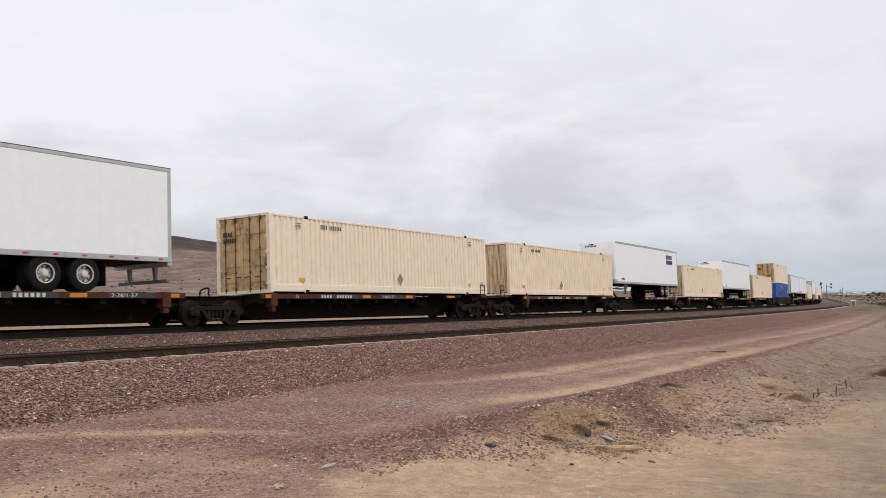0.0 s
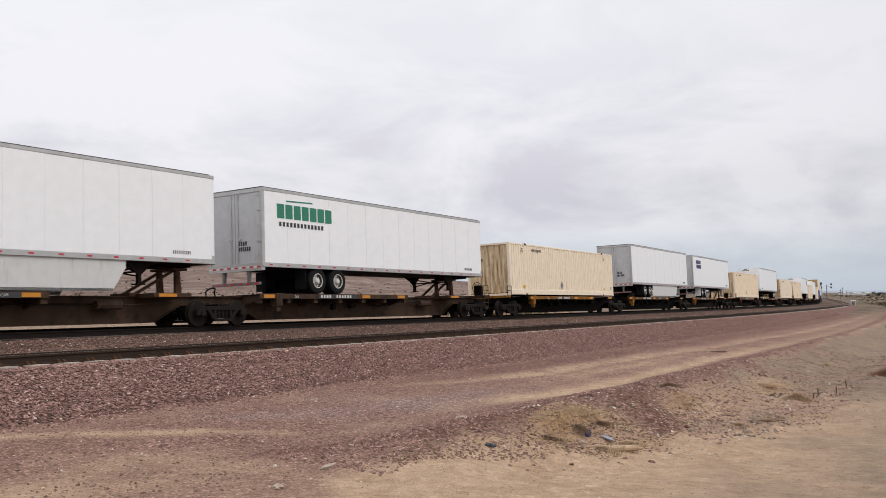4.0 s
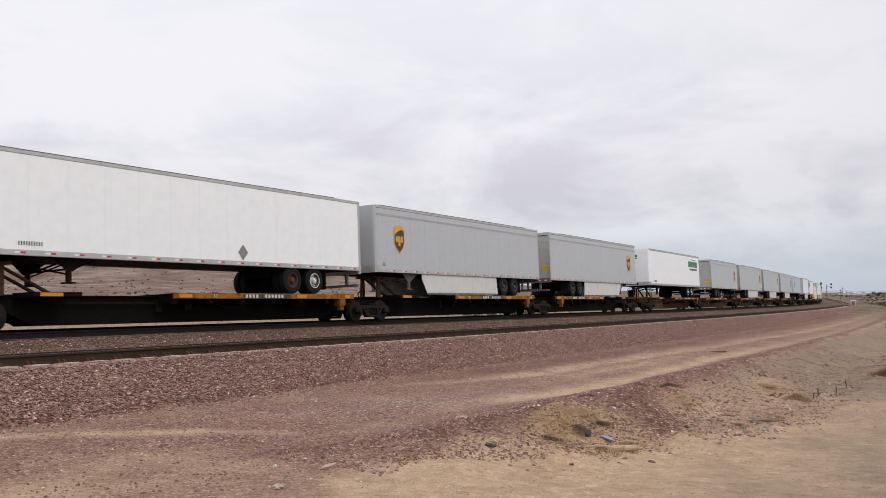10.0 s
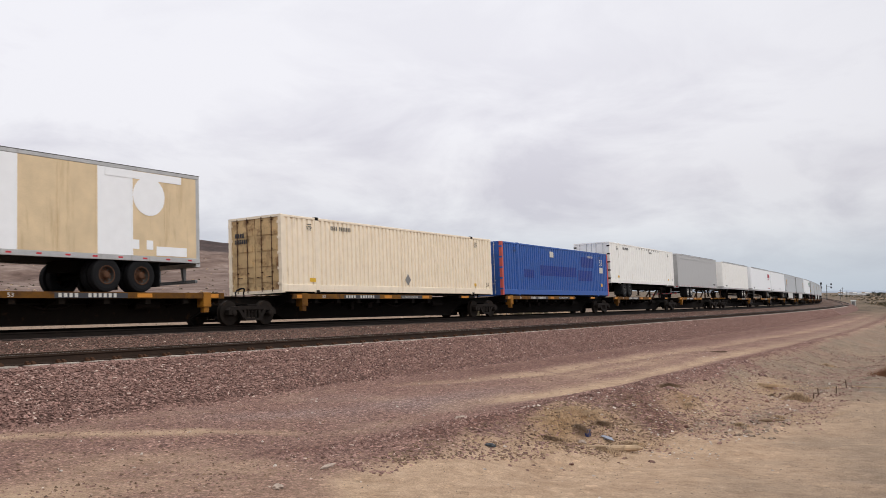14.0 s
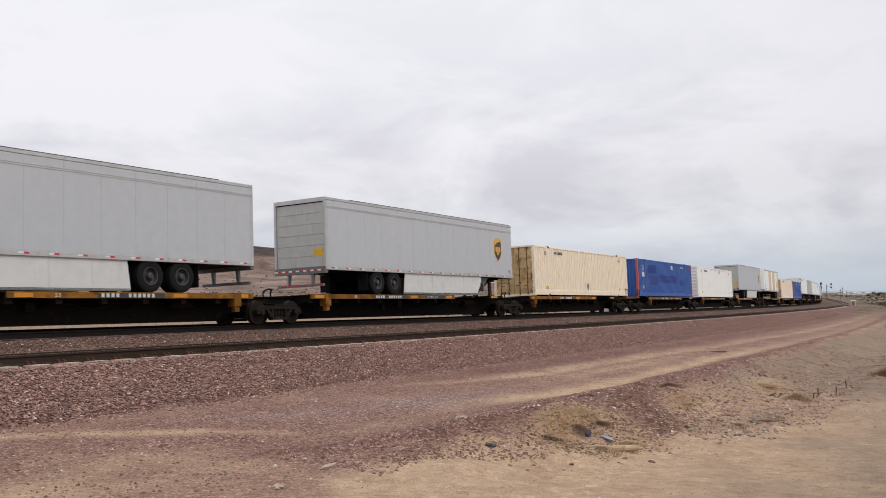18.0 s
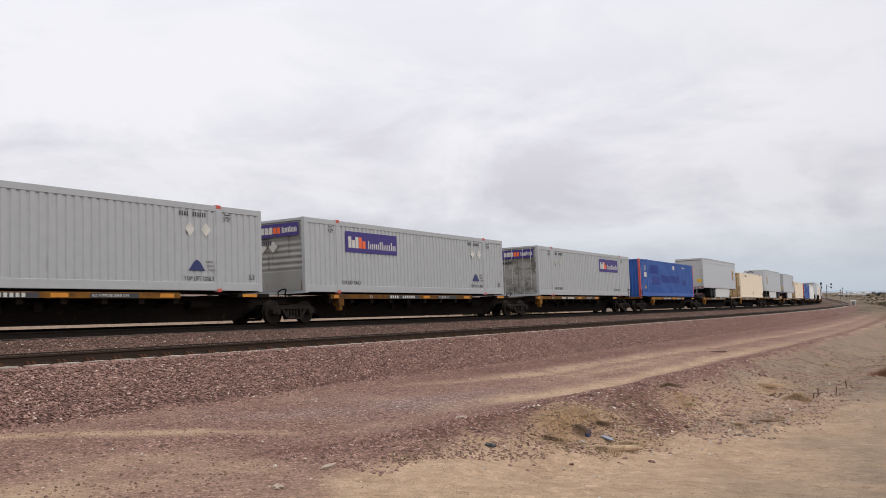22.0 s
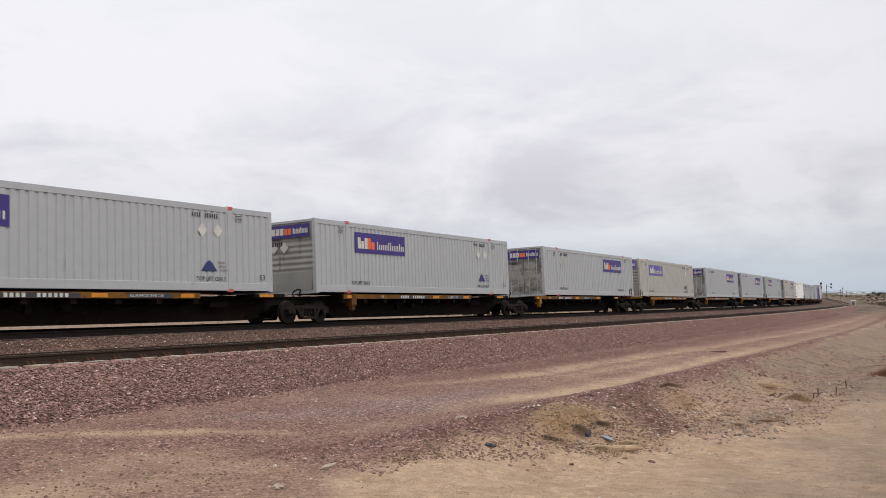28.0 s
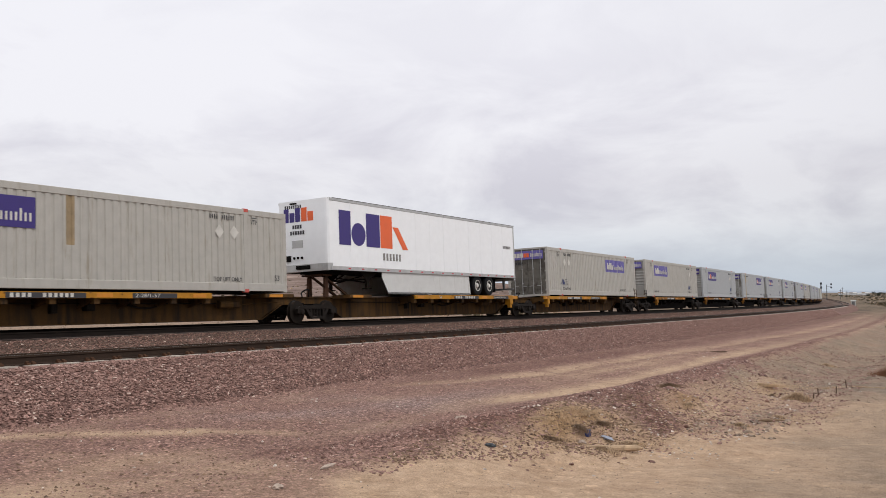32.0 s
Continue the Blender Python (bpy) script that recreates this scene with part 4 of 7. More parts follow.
def cap_mesh():
    g = Geo()
    g.lathe([(0.10, 0.12), (-0.05, 0.12), (-0.09, 0.10), (-0.10, 0.03)], "y", (0, 0, 0), 12)
    return g.mesh("bearing_cap", M_BOGIE)


def bolster_mesh():
    g = Geo()
    g.box(-0.22, 0.22, -1.08, 1.08, 0.46, 0.72, 0.04)
    g.lathe([(0.70, 0.36), (0.84, 0.34)], "z", (0, 0, 0), 14)
    g.box(-0.07, 0.07, -0.35, 0.35, 0.72, 0.78)
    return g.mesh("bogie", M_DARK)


def axle_mesh():
    g = Geo()
    g.lathe([(-1.12, 0.07), (-0.80, 0.09), (0.80, 0.09), (1.12, 0.07)], "y", (0, 0, 0), 10)
    return g.mesh("axle", M_DARK)


def bogie(parent, x):
    b = part("bogie", keep("bolster", bolster_mesh), M_DARK, parent, at=Matrix.Translation((x, 0, 0)))
    for q in (-1, 1):
        part("side_frame", keep("frame", side_frame_mesh), M_DARK, b, at=Matrix.Translation((0, q * 1.02, 0)))
        part("spring_nest", keep("spring", spring_mesh), M_RUSTDARK, b, at=Matrix.Translation((0, q * 1.02, 0)))
    for ax in (-0.89, 0.89):
        part("axle", keep("axle", axle_mesh), M_DARK, b, at=Matrix.Translation((ax, 0, WR)))
        for q in (-1, 1):
            turn = Matrix.Translation((ax, q * 0.79, WR)) @ (Matrix.Rotation(math.pi, 4, "Z") if q > 0 else Matrix())
            part("wheel", keep("wheel", wheel_mesh), M_WHEEL, b, at=turn)
            part("bearing_cap", keep("cap", cap_mesh), M_DARK, b, at=Matrix.Translation((ax, q * 1.05, WR)) @ (Matrix.Rotation(math.pi, 4, "Z") if q > 0 else Matrix()))
    return b


# ---- spine cars ----
def spine_mesh(a, ea, eb):
    """Centre sill from bogie to bogie, deep between them; ea, eb: how far it reaches past the bogies."""
    g = Geo()
    out = [(-a - ea, 0.70), (-a + 1.25, 0.70), (-a + 2.35, 0.17), (a - 2.35, 0.17), (a - 1.25, 0.70), (a + eb, 0.70), (a + eb, 0.98), (-a - ea, 0.98)]
    g.slab(out, -0.34, 0.34)
    # flanges
    g.slab([(x, z + (0.03 if z < 0.9 else 0)) for x, z in out[:6]] + [(x, z) for x, z in reversed(out[:6])], -0.44, 0.44)
    g.box(-a - ea, a + eb, -0.44, 0.44, 0.98, 1.01)
    return g


def sill_geo(x0, x1, q):
    g = Geo()
    y0, y1 = sorted((q * 1.23, q * 1.30))
    g.box(x0, x1, y0, y1, 0.90, 1.06)
    ya, yb = sorted((q * 1.12, q * 1.30))
    g.box(x0, x1, ya, yb, 1.06, 1.078)
    return g


def bracket_geo(x):
    """A tapered cross arm through the centre sill from side to side."""
    g = Geo()
    g.sweep([[(x - 0.05, y, lo), (x + 0.05, y, lo), (x + 0.05, y, 1.05), (x - 0.05, y, 1.05)] for y, lo in ((-1.24, 0.90), (-0.33, 0.62), (0.33, 0.62), (1.24, 0.90))])
    g.box(x - 0.10, x + 0.10, -1.22, -1.06, 0.74, 0.92)
    return g


def spine_car(lu, paint, load, first, last, seed, hitch):
    """One unit between two bogies lu apart. first: its rear end is coupled; last: its front end is coupled.
    hitch: +1 at the front, -1 at the rear, 0 none."""
    rnd = random.Random(seed)
    a = lu / 2
    car = new("spine_car")
    pm = {"yellow": M_YELLOW, "ochre": M_YELLOWB, "orange": M_ORANGERUST, "rust": M_RUSTSILL, "brown": M_BROWNRED}[paint]
    # the sill's dark colour takes in shade from the load above
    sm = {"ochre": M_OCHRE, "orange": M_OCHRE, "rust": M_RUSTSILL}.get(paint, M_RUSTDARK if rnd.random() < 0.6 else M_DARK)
    part("centre_sill", spine_mesh(a, 0.95 if first else -0.2, 0.95 if last else 0.2), sm, car, "deep sooty steel centre sill, darkened for shade")
    # the long wheel deck sits at the end away from the hitch
    if hitch > 0:
        d0, d1 = -a + 1.55, a - 6.6
    elif hitch < 0:
        d0, d1 = -a + 6.6, a - 1.55
    else:
        d0, d1 = -a + 1.9, a - 5.6
    xm = d0 + (d1 - d0) * (0.30 + 0.1 * rnd.random())          # where the painted marks begin
    deck = Geo()
    deck.box(d0, d1, -1.22, 1.22, 1.03, 1.058)
    part("deck_plate", deck, M_RUSTDARK, car)
    for q in (-1, 1):
        sill = part("side_sill", sill_geo(d0, d1, q), pm, car, "worn painted side sill with faded marks")
        for x in (d0 + 0.2, xm + 2.65, d1 - 0.8) if q < 0 else ():
            y0, y1 = sorted((q * 1.30, q * 1.305))
            part("reflector", Geo().box(x, x + 0.55, y0, y1, 0.925, 1.045), M_CHIP, sill)
    n = int((d1 - d0) / 1.35)
    for i in range(n + 1):
        part("cross_arm", bracket_geo(d0 + 0.1 + (d1 - d0 - 0.2) * i / n), sm, car)
    for q in (-1, 1):
        # container pedestals at both ends
        for x in (-a + 2.55, a - 2.3):
            if d0 - 0.3 < x < d1 + 0.3:
                g = Geo().box(x - 0.16, x + 0.16, min(q * 1.0, q * 1.31), max(q * 1.0, q * 1.31), 0.62, 1.10, 0.02)
                g.box(x - 0.10, x + 0.10, min(q * 1.1, q * 1.27), max(q * 1.1, q * 1.27), 0.45, 0.62)
                part("pedestal", g, pm, car)
            else:
                g = Geo().box(x - 0.75, x + 0.75, min(q * 0.34, q * 1.28), max(q * 0.34, q * 1.28), 0.93, 1.07, 0.02)
                ped = part("pedestal", g, sm, car)
                g = Geo().box(x - 0.55, x + 0.15, min(q * 1.28, q * 1.288), max(q * 1.28, q * 1.288), 0.95, 1.05)
                part("reflector", g, M_CHIP, ped)
    # brake gear under the deck
    g = Geo().lathe([(-0.45, 0.14), (0.45, 0.14)], "x", (a - 4.2, -0.62, 0.72), 10)
    g.rod((a - 3.6, -0.6, 0.72), (a - 1.6, -0.5, 0.8), 0.02)
    part("air_tank", g, sm, car)
    if hitch:
        hx = hitch * (a - 1.35)
        g = Geo()
        for q in (-1, 1):
            g.slab([(hx - 0.13, 1.0), (hx + 0.13, 1.0), (hx - hitch * 0.04 + 0.09, 1.88), (hx - hitch * 0.04 - 0.09, 1.88)], q * 0.42 - 0.05, q * 0.42 + 0.05)
            g.slab([(hx - hitch * 1.75 - 0.09, 1.0), (hx - hitch * 1.75 + 0.09, 1.0), (hx - hitch * 0.05 + 0.05, 1.85), (hx - hitch * 0.05 - 0.09, 1.85)], q * 0.30 - 0.05, q * 0.30 + 0.05)
        g.box(hx - 0.30, hx + 0.30, -0.55, 0.55, 1.84, 1.92, 0.02)
        g.box(hx - hitch * 1.75 - 0.2, hx - hitch * 1.75 + 0.2, -0.45, 0.45, 1.0, 1.1)
        part("trailer_hitch", g, M_HITCH, car, "folding steel trailer hitch with angled struts")
    for e, on in ((-1, first), (1, last)):
        if on:
            g = Geo().box(e * (a + 0.75) - 0.28, e * (a + 0.75) + 0.28, -1.30, 1.30, 0.98, 1.10, 0.02)
            part("end_step", g, pm, car, "narrow painted end platform")
            g = Geo()
            for x in (e * (a + 0.62) - 0.22, e * (a + 0.62) + 0.22):
                g.rod((x, -1.30, 0.45), (x, -1.30, 1.62), 0.018)
            for z in (0.47, 0.72, 1.35, 1.60):
                g.rod((e * (a + 0.62) - 0.22, -1.30, z), (e * (a + 0.62) + 0.22, -1.30, z), 0.018)
            part("ladder", g, sm, car)
            g = Geo().box(e * (a + 1.3) - 0.45, e * (a + 1.3) + 0.45, -0.13, 0.13, 0.72, 0.92, 0.03)
            g.box(e * (a + 1.75) - 0.16, e * (a + 1.75) + 0.16, -0.20, 0.20, 0.68, 0.98, 0.05)
            part("coupler", g, M_DARK, car)
            if e > 0:
                g = Geo()
                for i in range(16):
                    w0, w1 = 2 * math.pi * i / 16, 2 * math.pi * (i + 1) / 16
                    g.rod((a + 0.7, -0.75 + 0.27 * math.cos(w0), 1.50 + 0.27 * math.sin(w0)), (a + 0.7, -0.75 + 0.27 * math.cos(w1), 1.50 + 0.27 * math.sin(w1)), 0.016, 5)
                for i in range(3):
                    w0 = math.pi * i / 3
                    g.rod((a + 0.7, -0.75 - 0.27 * math.cos(w0), 1.50 - 0.27 * math.sin(w0)), (a + 0.7, -0.75 + 0.27 * math.cos(w0), 1.50 + 0.27 * math.sin(w0)), 0.012, 5)
                g.box(a + 0.72, a + 0.95, -0.95, -0.55, 1.08, 1.62, 0.04)
                part("hand_brake", g, M_RUSTDARK, car)
    if not last:
        g = Geo()
        pts = [(a - 0.25 + 0.5 * k / 8, -0.55 + 0.1 * math.sin(k), 1.02 + 0.26 * math.sin(math.pi * k / 8)) for k in range(9)]
        for p_, q2 in zip(pts, pts[1:]):
            g.rod(p_, q2, 0.028, 6)
        part("air_hose", g, M_TYRE, car, "looped black air hose over the joint")
    bogie(car, a)
    if first:
        bogie(car, -a)
    # painted marks on the near sill, white on black patches
    part("mark_patch", Geo().box(xm - 0.12, xm + 2.3, -1.304, -1.298, 0.905, 1.055), M_INK, car)
    bars(car, M_INKW, xm, 0.925, -1.308, 4, 0.17, 0.115, 0.42)
    bars(car, M_INKW, xm + 0.95, 0.925, -1.308, 6, 0.17, 0.115, 0.42)
    if d1 - xm > 6.2:
        part("mark_patch", Geo().box(xm + 3.9, xm + 5.6, -1.304, -1.298, 0.905, 1.055), M_INK, car)
        if rnd.random() < 0.6:
            letter("2-28/1-57", 0.115, M_INKW, car, xm + 4.0, -1.309, 0.93, squeeze=1.5)
        else:
            letter("ALL PURPOSE SPINE CAR", 0.085, M_INKW, car, xm + 3.95, -1.309, 0.94)
    if xm - d0 > 2.2:
        letter("53", 0.115, M_INKW, car, xm - 1.5, -1.309, 0.93, squeeze=1.3)
    # brake rods and a slack hose along the centre sill
    g = Geo().rod((-a + 2.6, -0.47, 0.80), (a - 4.6, -0.47, 0.76), 0.022)
    for k in range(8):
        u0, u1 = k / 8, (k + 1) / 8
        g.rod((0.4 + 1.6 * u0, -0.46, 0.78 - 0.16 * math.sin(math.pi * u0)), (0.4 + 1.6 * u1, -0.46, 0.78 - 0.16 * math.sin(math.pi * u1)), 0.03)
    g.box(-1.0, -0.72, -0.58, -0.36, 0.56, 0.84, 0.02).box(-2.1, -1.9, -0.5, -0.34, 0.50, 0.9, 0.02)
    part("brake_gear", g, M_BOGIE, car)
    return car


# ---- containers ----
POST = 2.03                                  # lift posts stand this far from each end
HB, HT, HW = 1.115, 3.985, 1.295              # container floor and top over the rail, half width


def corrugated(x0, x1, z0, z1, y, depth, pitch):
    """A ribbed sheet in x and z, facing -y (or +y for y > 0)."""
    q = -1 if y < 0 else 1
    n = max(1, round((x1 - x0) / pitch))
    p = (x1 - x0) / n
    xs = [(x0, 0)]
    for i in range(n):
        b = x0 + i * p
        xs += [(b + 0.26 * p, 0), (b + 0.36 * p, 1), (b + 0.64 * p, 1), (b + 0.74 * p, 0)]
    xs.append((x1, 0))
    lo = [(x, y - q * depth * d, z0) for x, d in xs]
    hi = [(x, y - q * depth * d, z1) for x, d in xs]
    g = Geo()
    k = len(xs)
    g.poly(lo + hi, [(i, i + 1, k + i + 1, k + i) for i in range(k - 1)])
    inner = y - q * 0.06
    g.poly([(x0, inner, z0), (x1, inner, z0), (x1, inner, z1), (x0, inner, z1)], [(0, 1, 2, 3)])
    return g


def rib_patch(x0, x1, z0, z1, h, depth, pitch, out):
    """A painted patch that follows the ribs of the middle side panel; x0 and x1 are taken to whole ribs."""
    a, b = -h + POST + 0.11, h - POST - 0.11
    n = max(1, round((b - a) / pitch))
    p = (b - a) / n
    i0, i1 = max(0, round((x0 - a) / p)), min(n, round((x1 - a) / p))
    return corrugated(a + i0 * p, a + i1 * p, z0, z1, -(HW - 0.012 + out), depth, p)


def container(body, doors, posts=None, doors_left=True, ribs="fine", logo=None, seed=0, end=None, length=16.15, low=0.0, lift=None, name="shipping_container"):
    """A 53 foot box; its front faces +x when doors_left."""
    rnd = random.Random(seed)
    h = length / 2
    c = new(name)
    z0, z1 = HB + low, HT + low
    f = 1 if doors_left else -1
    posts = posts or body
    pitch = {"fine": 0.275, "panel": 0.50}[ribs]
    depth = {"fine": 0.034 if logo else 0.055, "panel": 0.024}[ribs]
    brow = 0.21 if logo else 0.10
    post_x = [-h + POST, h - POST]
    for q in (-1, 1):
        y = q * HW
        ins = 0.012
        secs = [(-h + 0.17, post_x[0] - 0.11), (post_x[0] + 0.11, post_x[1] - 0.11), (post_x[1] + 0.11, h - 0.17)]
        if q > 0:
            secs = [(-h + 0.17, h - 0.17)]
        for a, b in secs:
            part("side_panel", corrugated(a, b, z0 + 0.31, z1 - brow, q * (HW - ins), depth, pitch), body, c)
            part("bottom_rail", Geo().box(a, b, min(y, y - q * 0.07), max(y, y - q * 0.07), z0 + 0.04, z0 + 0.31, 0.012), body, c)
        part("top_rail", Geo().box(-h + 0.17, h - 0.17, min(y, y - q * 0.06), max(y, y - q * 0.06), z1 - brow, z1 - 0.01, 0.012), body, c)
        for x in post_x:
            pp = part("lift_post", Geo().box(x - 0.11, x + 0.11, min(y + q * 0.006, y - q * 0.08), max(y + q * 0.006, y - q * 0.08), z0, z1, 0.02), lift if lift and x < 0 else body, c)
            for zz in (z1 - 0.115, z0 - 0.01) if q < 0 else ():
                g = Geo().box(x - 0.10, x + 0.10, min(y + q * 0.012, y - q * 0.16), max(y + q * 0.012, y - q * 0.16), zz, zz + 0.13, 0.015)
                part("corner_casting", g, M_REDPOST if body in (M_GREYC, M_GREYC2) else M_RUSTDARK if body in (M_BEIGE, M_BEIGE_R) else body, pp)
        for x in (-h, h):
            xa, xb = sorted((x, x - math.copysign(0.17, x)))
            part("corner_post", Geo().box(xa, xb, min(y, y - q * 0.15), max(y, y - q * 0.15), z0, z1, 0.02), posts, c)
    part("roof", Geo().box(-h + 0.02, h - 0.02, -HW + 0.06, HW - 0.06, z1 - 0.06, z1 - 0.015), body, c)
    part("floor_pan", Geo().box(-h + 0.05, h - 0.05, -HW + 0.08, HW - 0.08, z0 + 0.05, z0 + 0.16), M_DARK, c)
    # front end: level ribs
    xe = f * h
    g = Geo()
    nrib = 9
    zs = np.linspace(z0 + 0.12, z1 - (0.75 if logo else 0.10), nrib * 2 + 1)
    ring = []
    for i, zz in enumerate(zs):
        d = 0.03 if (i // 1) % 2 else 0.0
        ring += [(d, zz - 0.02), (d, zz + 0.02)]
    if logo or body is M_WHITEC:
        g.poly([(xe - f * (0.05 + d), yy, zz) for yy in (-HW + 0.14, HW - 0.14) for d, zz in ring], [(i, i + 1, len(ring) + i + 1, len(ring) + i) for i in range(len(ring) - 1)])
        g.box(min(xe - f * 0.12, xe - f * 0.05), max(xe - f * 0.12, xe - f * 0.05), -HW + 0.14, HW - 0.14, zs[-1], z1 - 0.05)
    else:
        k = 9
        p = (2 * HW - 0.3) / k
        prof = [(-HW + 0.15 + i * p + u * p, d) for i in range(k) for u, d in ((0.0, 0), (0.2, 0), (0.35, 0.04), (0.8, 0.04))] + [(HW - 0.15, 0)]
        g.poly([(xe - f * (0.04 + d), yy, zz) for zz in (z0 + 0.12, z1 - 0.06) for yy, d in prof], [(i, i + 1, len(prof) + i + 1, len(prof) + i) for i in range(len(prof) - 1)])
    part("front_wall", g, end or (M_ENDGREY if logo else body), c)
    if logo and not doors_left:
        xx_ = sorted((xe, xe + f * 0.008))
        for yy in (0.25, 0.78):
            part("placard", Geo().sweep([[(x, yy + u, z1 - 1.05 + w) for u, w in ((-0.22, 0), (0, -0.22), (0.22, 0), (0, 0.22))] for x in xx_]), M_INKW, c)
        part("vent_box", Geo().box(min(xe - f * 0.05, xe + f * 0.015), max(xe - f * 0.05, xe + f * 0.015), -HW + 0.16, HW - 0.16, z0 + 0.12, z0 + 0.85, 0.01), M_ENDGREY, c)
    for xx, zz in ((xe, z0), (xe, z1 - 0.11), (-xe, z0), (-xe, z1 - 0.09)):
        xa, xb = sorted((xx, xx - math.copysign(0.10, xx)))
        part("end_rail", Geo().box(xa, xb, -HW + 0.15, HW - 0.15, zz, zz + (0.12 if zz < 2.5 + low else 0.09), 0.012), posts if posts is not M_REDPOST else body, c)
    # door end
    xd = -f * h
    for q in (-1, 1):
        y0, y1 = sorted((q * 0.012, q * (HW - 0.155)))
        g = Geo()
        xa, xb = sorted((xd + f * 0.03, xd + f * 0.08))
        g.box(xa, xb, y0, y1, z0 + 0.125, z1 - 0.095)
        for i in range(4):
            zz = z0 + 0.42 + i * 0.58
            xa, xb = sorted((xd + f * 0.004, xd + f * 0.03))
            g.box(xa, xb, y0 + 0.10, y1 - 0.10, zz, zz + 0.22, 0.01)
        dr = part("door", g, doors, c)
        if not doors_left:
            continue
        for u in (0.30, 0.74):
            g = Geo()
            yy = q * (0.012 + u * 1.12)
            xr = xd - f * 0.012
            g.rod((xr, yy, z0 + 0.06), (xr, yy, z1 - 0.05), 0.018)
            for zz in (z0 + 0.16, z0 + 0.75, z0 + 1.6, z1 - 0.2):
                g.box(min(xr, xd + f * 0.03), max(xr, xd + f * 0.03), yy - 0.035, yy + 0.035, zz, zz + 0.05)
            g.rod((xr - f * 0.01, yy, z0 + 0.62), (xr - f * 0.01, yy - q * 0.25, z0 + 0.60), 0.014)
            part("lock_rod", g, M_ALU if body not in (M_BEIGE, M_BEIGE_R) else M_HITCH, dr)
        for i in range(5):
            zz = z0 + 0.30 + i * 0.56
            xa, xb = sorted((xd - f * 0.012, xd + f * 0.05))
            ya, yb = sorted((q * (HW - 0.19), q * (HW + 0.006)))
            part("hinge", Geo().box(xa, xb, ya, yb, zz, zz + 0.09), M_RUSTDARK if body is M_WHITEC else posts if posts is not M_REDPOST else body, dr)
    # marks
    for q in (-1,):
        yv = q * (HW + 0.003)
        if body is M_BLUE:
            mx_ = lambda u, w: sorted((f * u, f * w))
            for u, w, za, zb in ((h - 2.75, h - 4.9, z1 - 1.05, z1 - 0.38), (h - 3.1, h - 5.4, z0 + 0.95, z0 + 1.62), (h - 5.7, -h + 4.8, z0 + 1.15, z0 + 1.75), (-h + 4.2, -h + 2.8, z0 + 1.0, z0 + 1.45)):
                part("overpaint_patch", rib_patch(*mx_(u, w), za, zb, h, depth, pitch, 0.004), M_NAVY, c, "darker navy patch over old marks")
            for x in (f * (h - 1.35),):
                letter("53", 0.42, M_INKW, c, x - q * -0.3 if q > 0 else x - 0.3, yv, z1 - 0.85, flip=q > 0)
                part("sticker", panel_patch(x - 0.32, x + 0.32, z1 - 1.35, z1 - 0.98, yv), M_INKW, c)
            part("sticker", panel_patch(*mx_(-1.2, -1.75), z1 - 0.62, z1 - 0.28, yv), M_INKW, c)
            part("sticker", panel_patch(*mx_(h - 1.2, h - 1.45), z0 + 0.62, z0 + 0.83, yv), M_STICKER, c)
            bars(c, M_INKW, h - 3.9 if f < 0 else h - 3.8, z1 - 0.42, yv, 9, 0.11, 0.13)
        elif logo:
            lx = f * (h - 4.35)
            pw = 3.65
            pm = M_PURPLEF if logo == "faded" else M_PURPLE
            pn_ = part("logo_panel", panel_patch(lx - pw / 2, lx + pw / 2, z1 - 1.22, z1 - 0.38, yv - q * 0.004) if logo != "faded" else rib_patch(lx - pw / 2, lx + pw / 2, z1 - 1.22, z1 - 0.38, h, depth, pitch, 0.004), pm, c, "purple rectangular logo panel")
            d = -1 if q > 0 else 1
            brand_blocks(pn_, lx - d * pw * 0.45, z1 - 1.04, yv + q * 0.003, d, 0.475, logo == "faded")
            sd_ = -f
            mx = sd_ * (h - 2.6)
            for u in (0.0, 0.68):
                part("placard", diamond(mx - f * -u, z1 - 0.85, 0.24, yv), M_INKW if rnd.random() < 0.6 else M_GREYC2, c)
            mb = mx - 1.1 if mx > 0 else mx - 0.1
            bars(c, M_INK, mb, z1 - 0.44, yv, 4, 0.10, 0.15)
            bars(c, M_INK, mb + 0.55, z1 - 0.44, yv, 6, 0.10, 0.15)
            for x in (h - POST - 0.85, -h + POST + 0.85):
                w = 1.35
                letter("TOP LIFT ONLY", 0.15, M_INK, c, x + (w / 2 if q > 0 else -w / 2), yv, z0 + 0.36, flip=q > 0, squeeze=0.9)
            if rnd.random() < 0.5:
                part("placard", Geo().slab([(mx - 0.75, z0 + 0.68), (mx - 0.05, z0 + 0.68), (mx - 0.26, z0 + 0.95), (mx - 0.40, z0 + 1.04), (mx - 0.54, z0 + 0.95)], yv - 0.003, yv + 0.003), M_NAVYMARK, c)
                for r_ in range(3):
                    bars(c, M_INKG, mx - 0.02 + 0.06 * r_, z0 + 0.94 - 0.13 * r_, yv, 6, 0.055, 0.07)
        else:
            dm = part("placard", diamond(f * 0.6 - 0.4, z0 + 0.62, 0.26, yv), M_INKG, c, "weathered grey diamond placard") if body in (M_BEIGE, M_BEIGE_R) else None
            bars(c, M_INK, -h + 2.9, z1 - 0.42, yv, 4, 0.11, 0.16)
            bars(c, M_INK, -h + 3.45, z1 - 0.42, yv, 7, 0.11, 0.16)
            part("sticker", panel_patch(post_x[0] - 0.45, post_x[0] - 0.12, z0 + 0.42, z0 + 0.56, yv), M_STICKER, c)
            part("sticker", panel_patch(post_x[1] + 0.15, post_x[1] + 0.35, z0 + 0.42, z0 + 0.56, yv), M_STICKER, c)
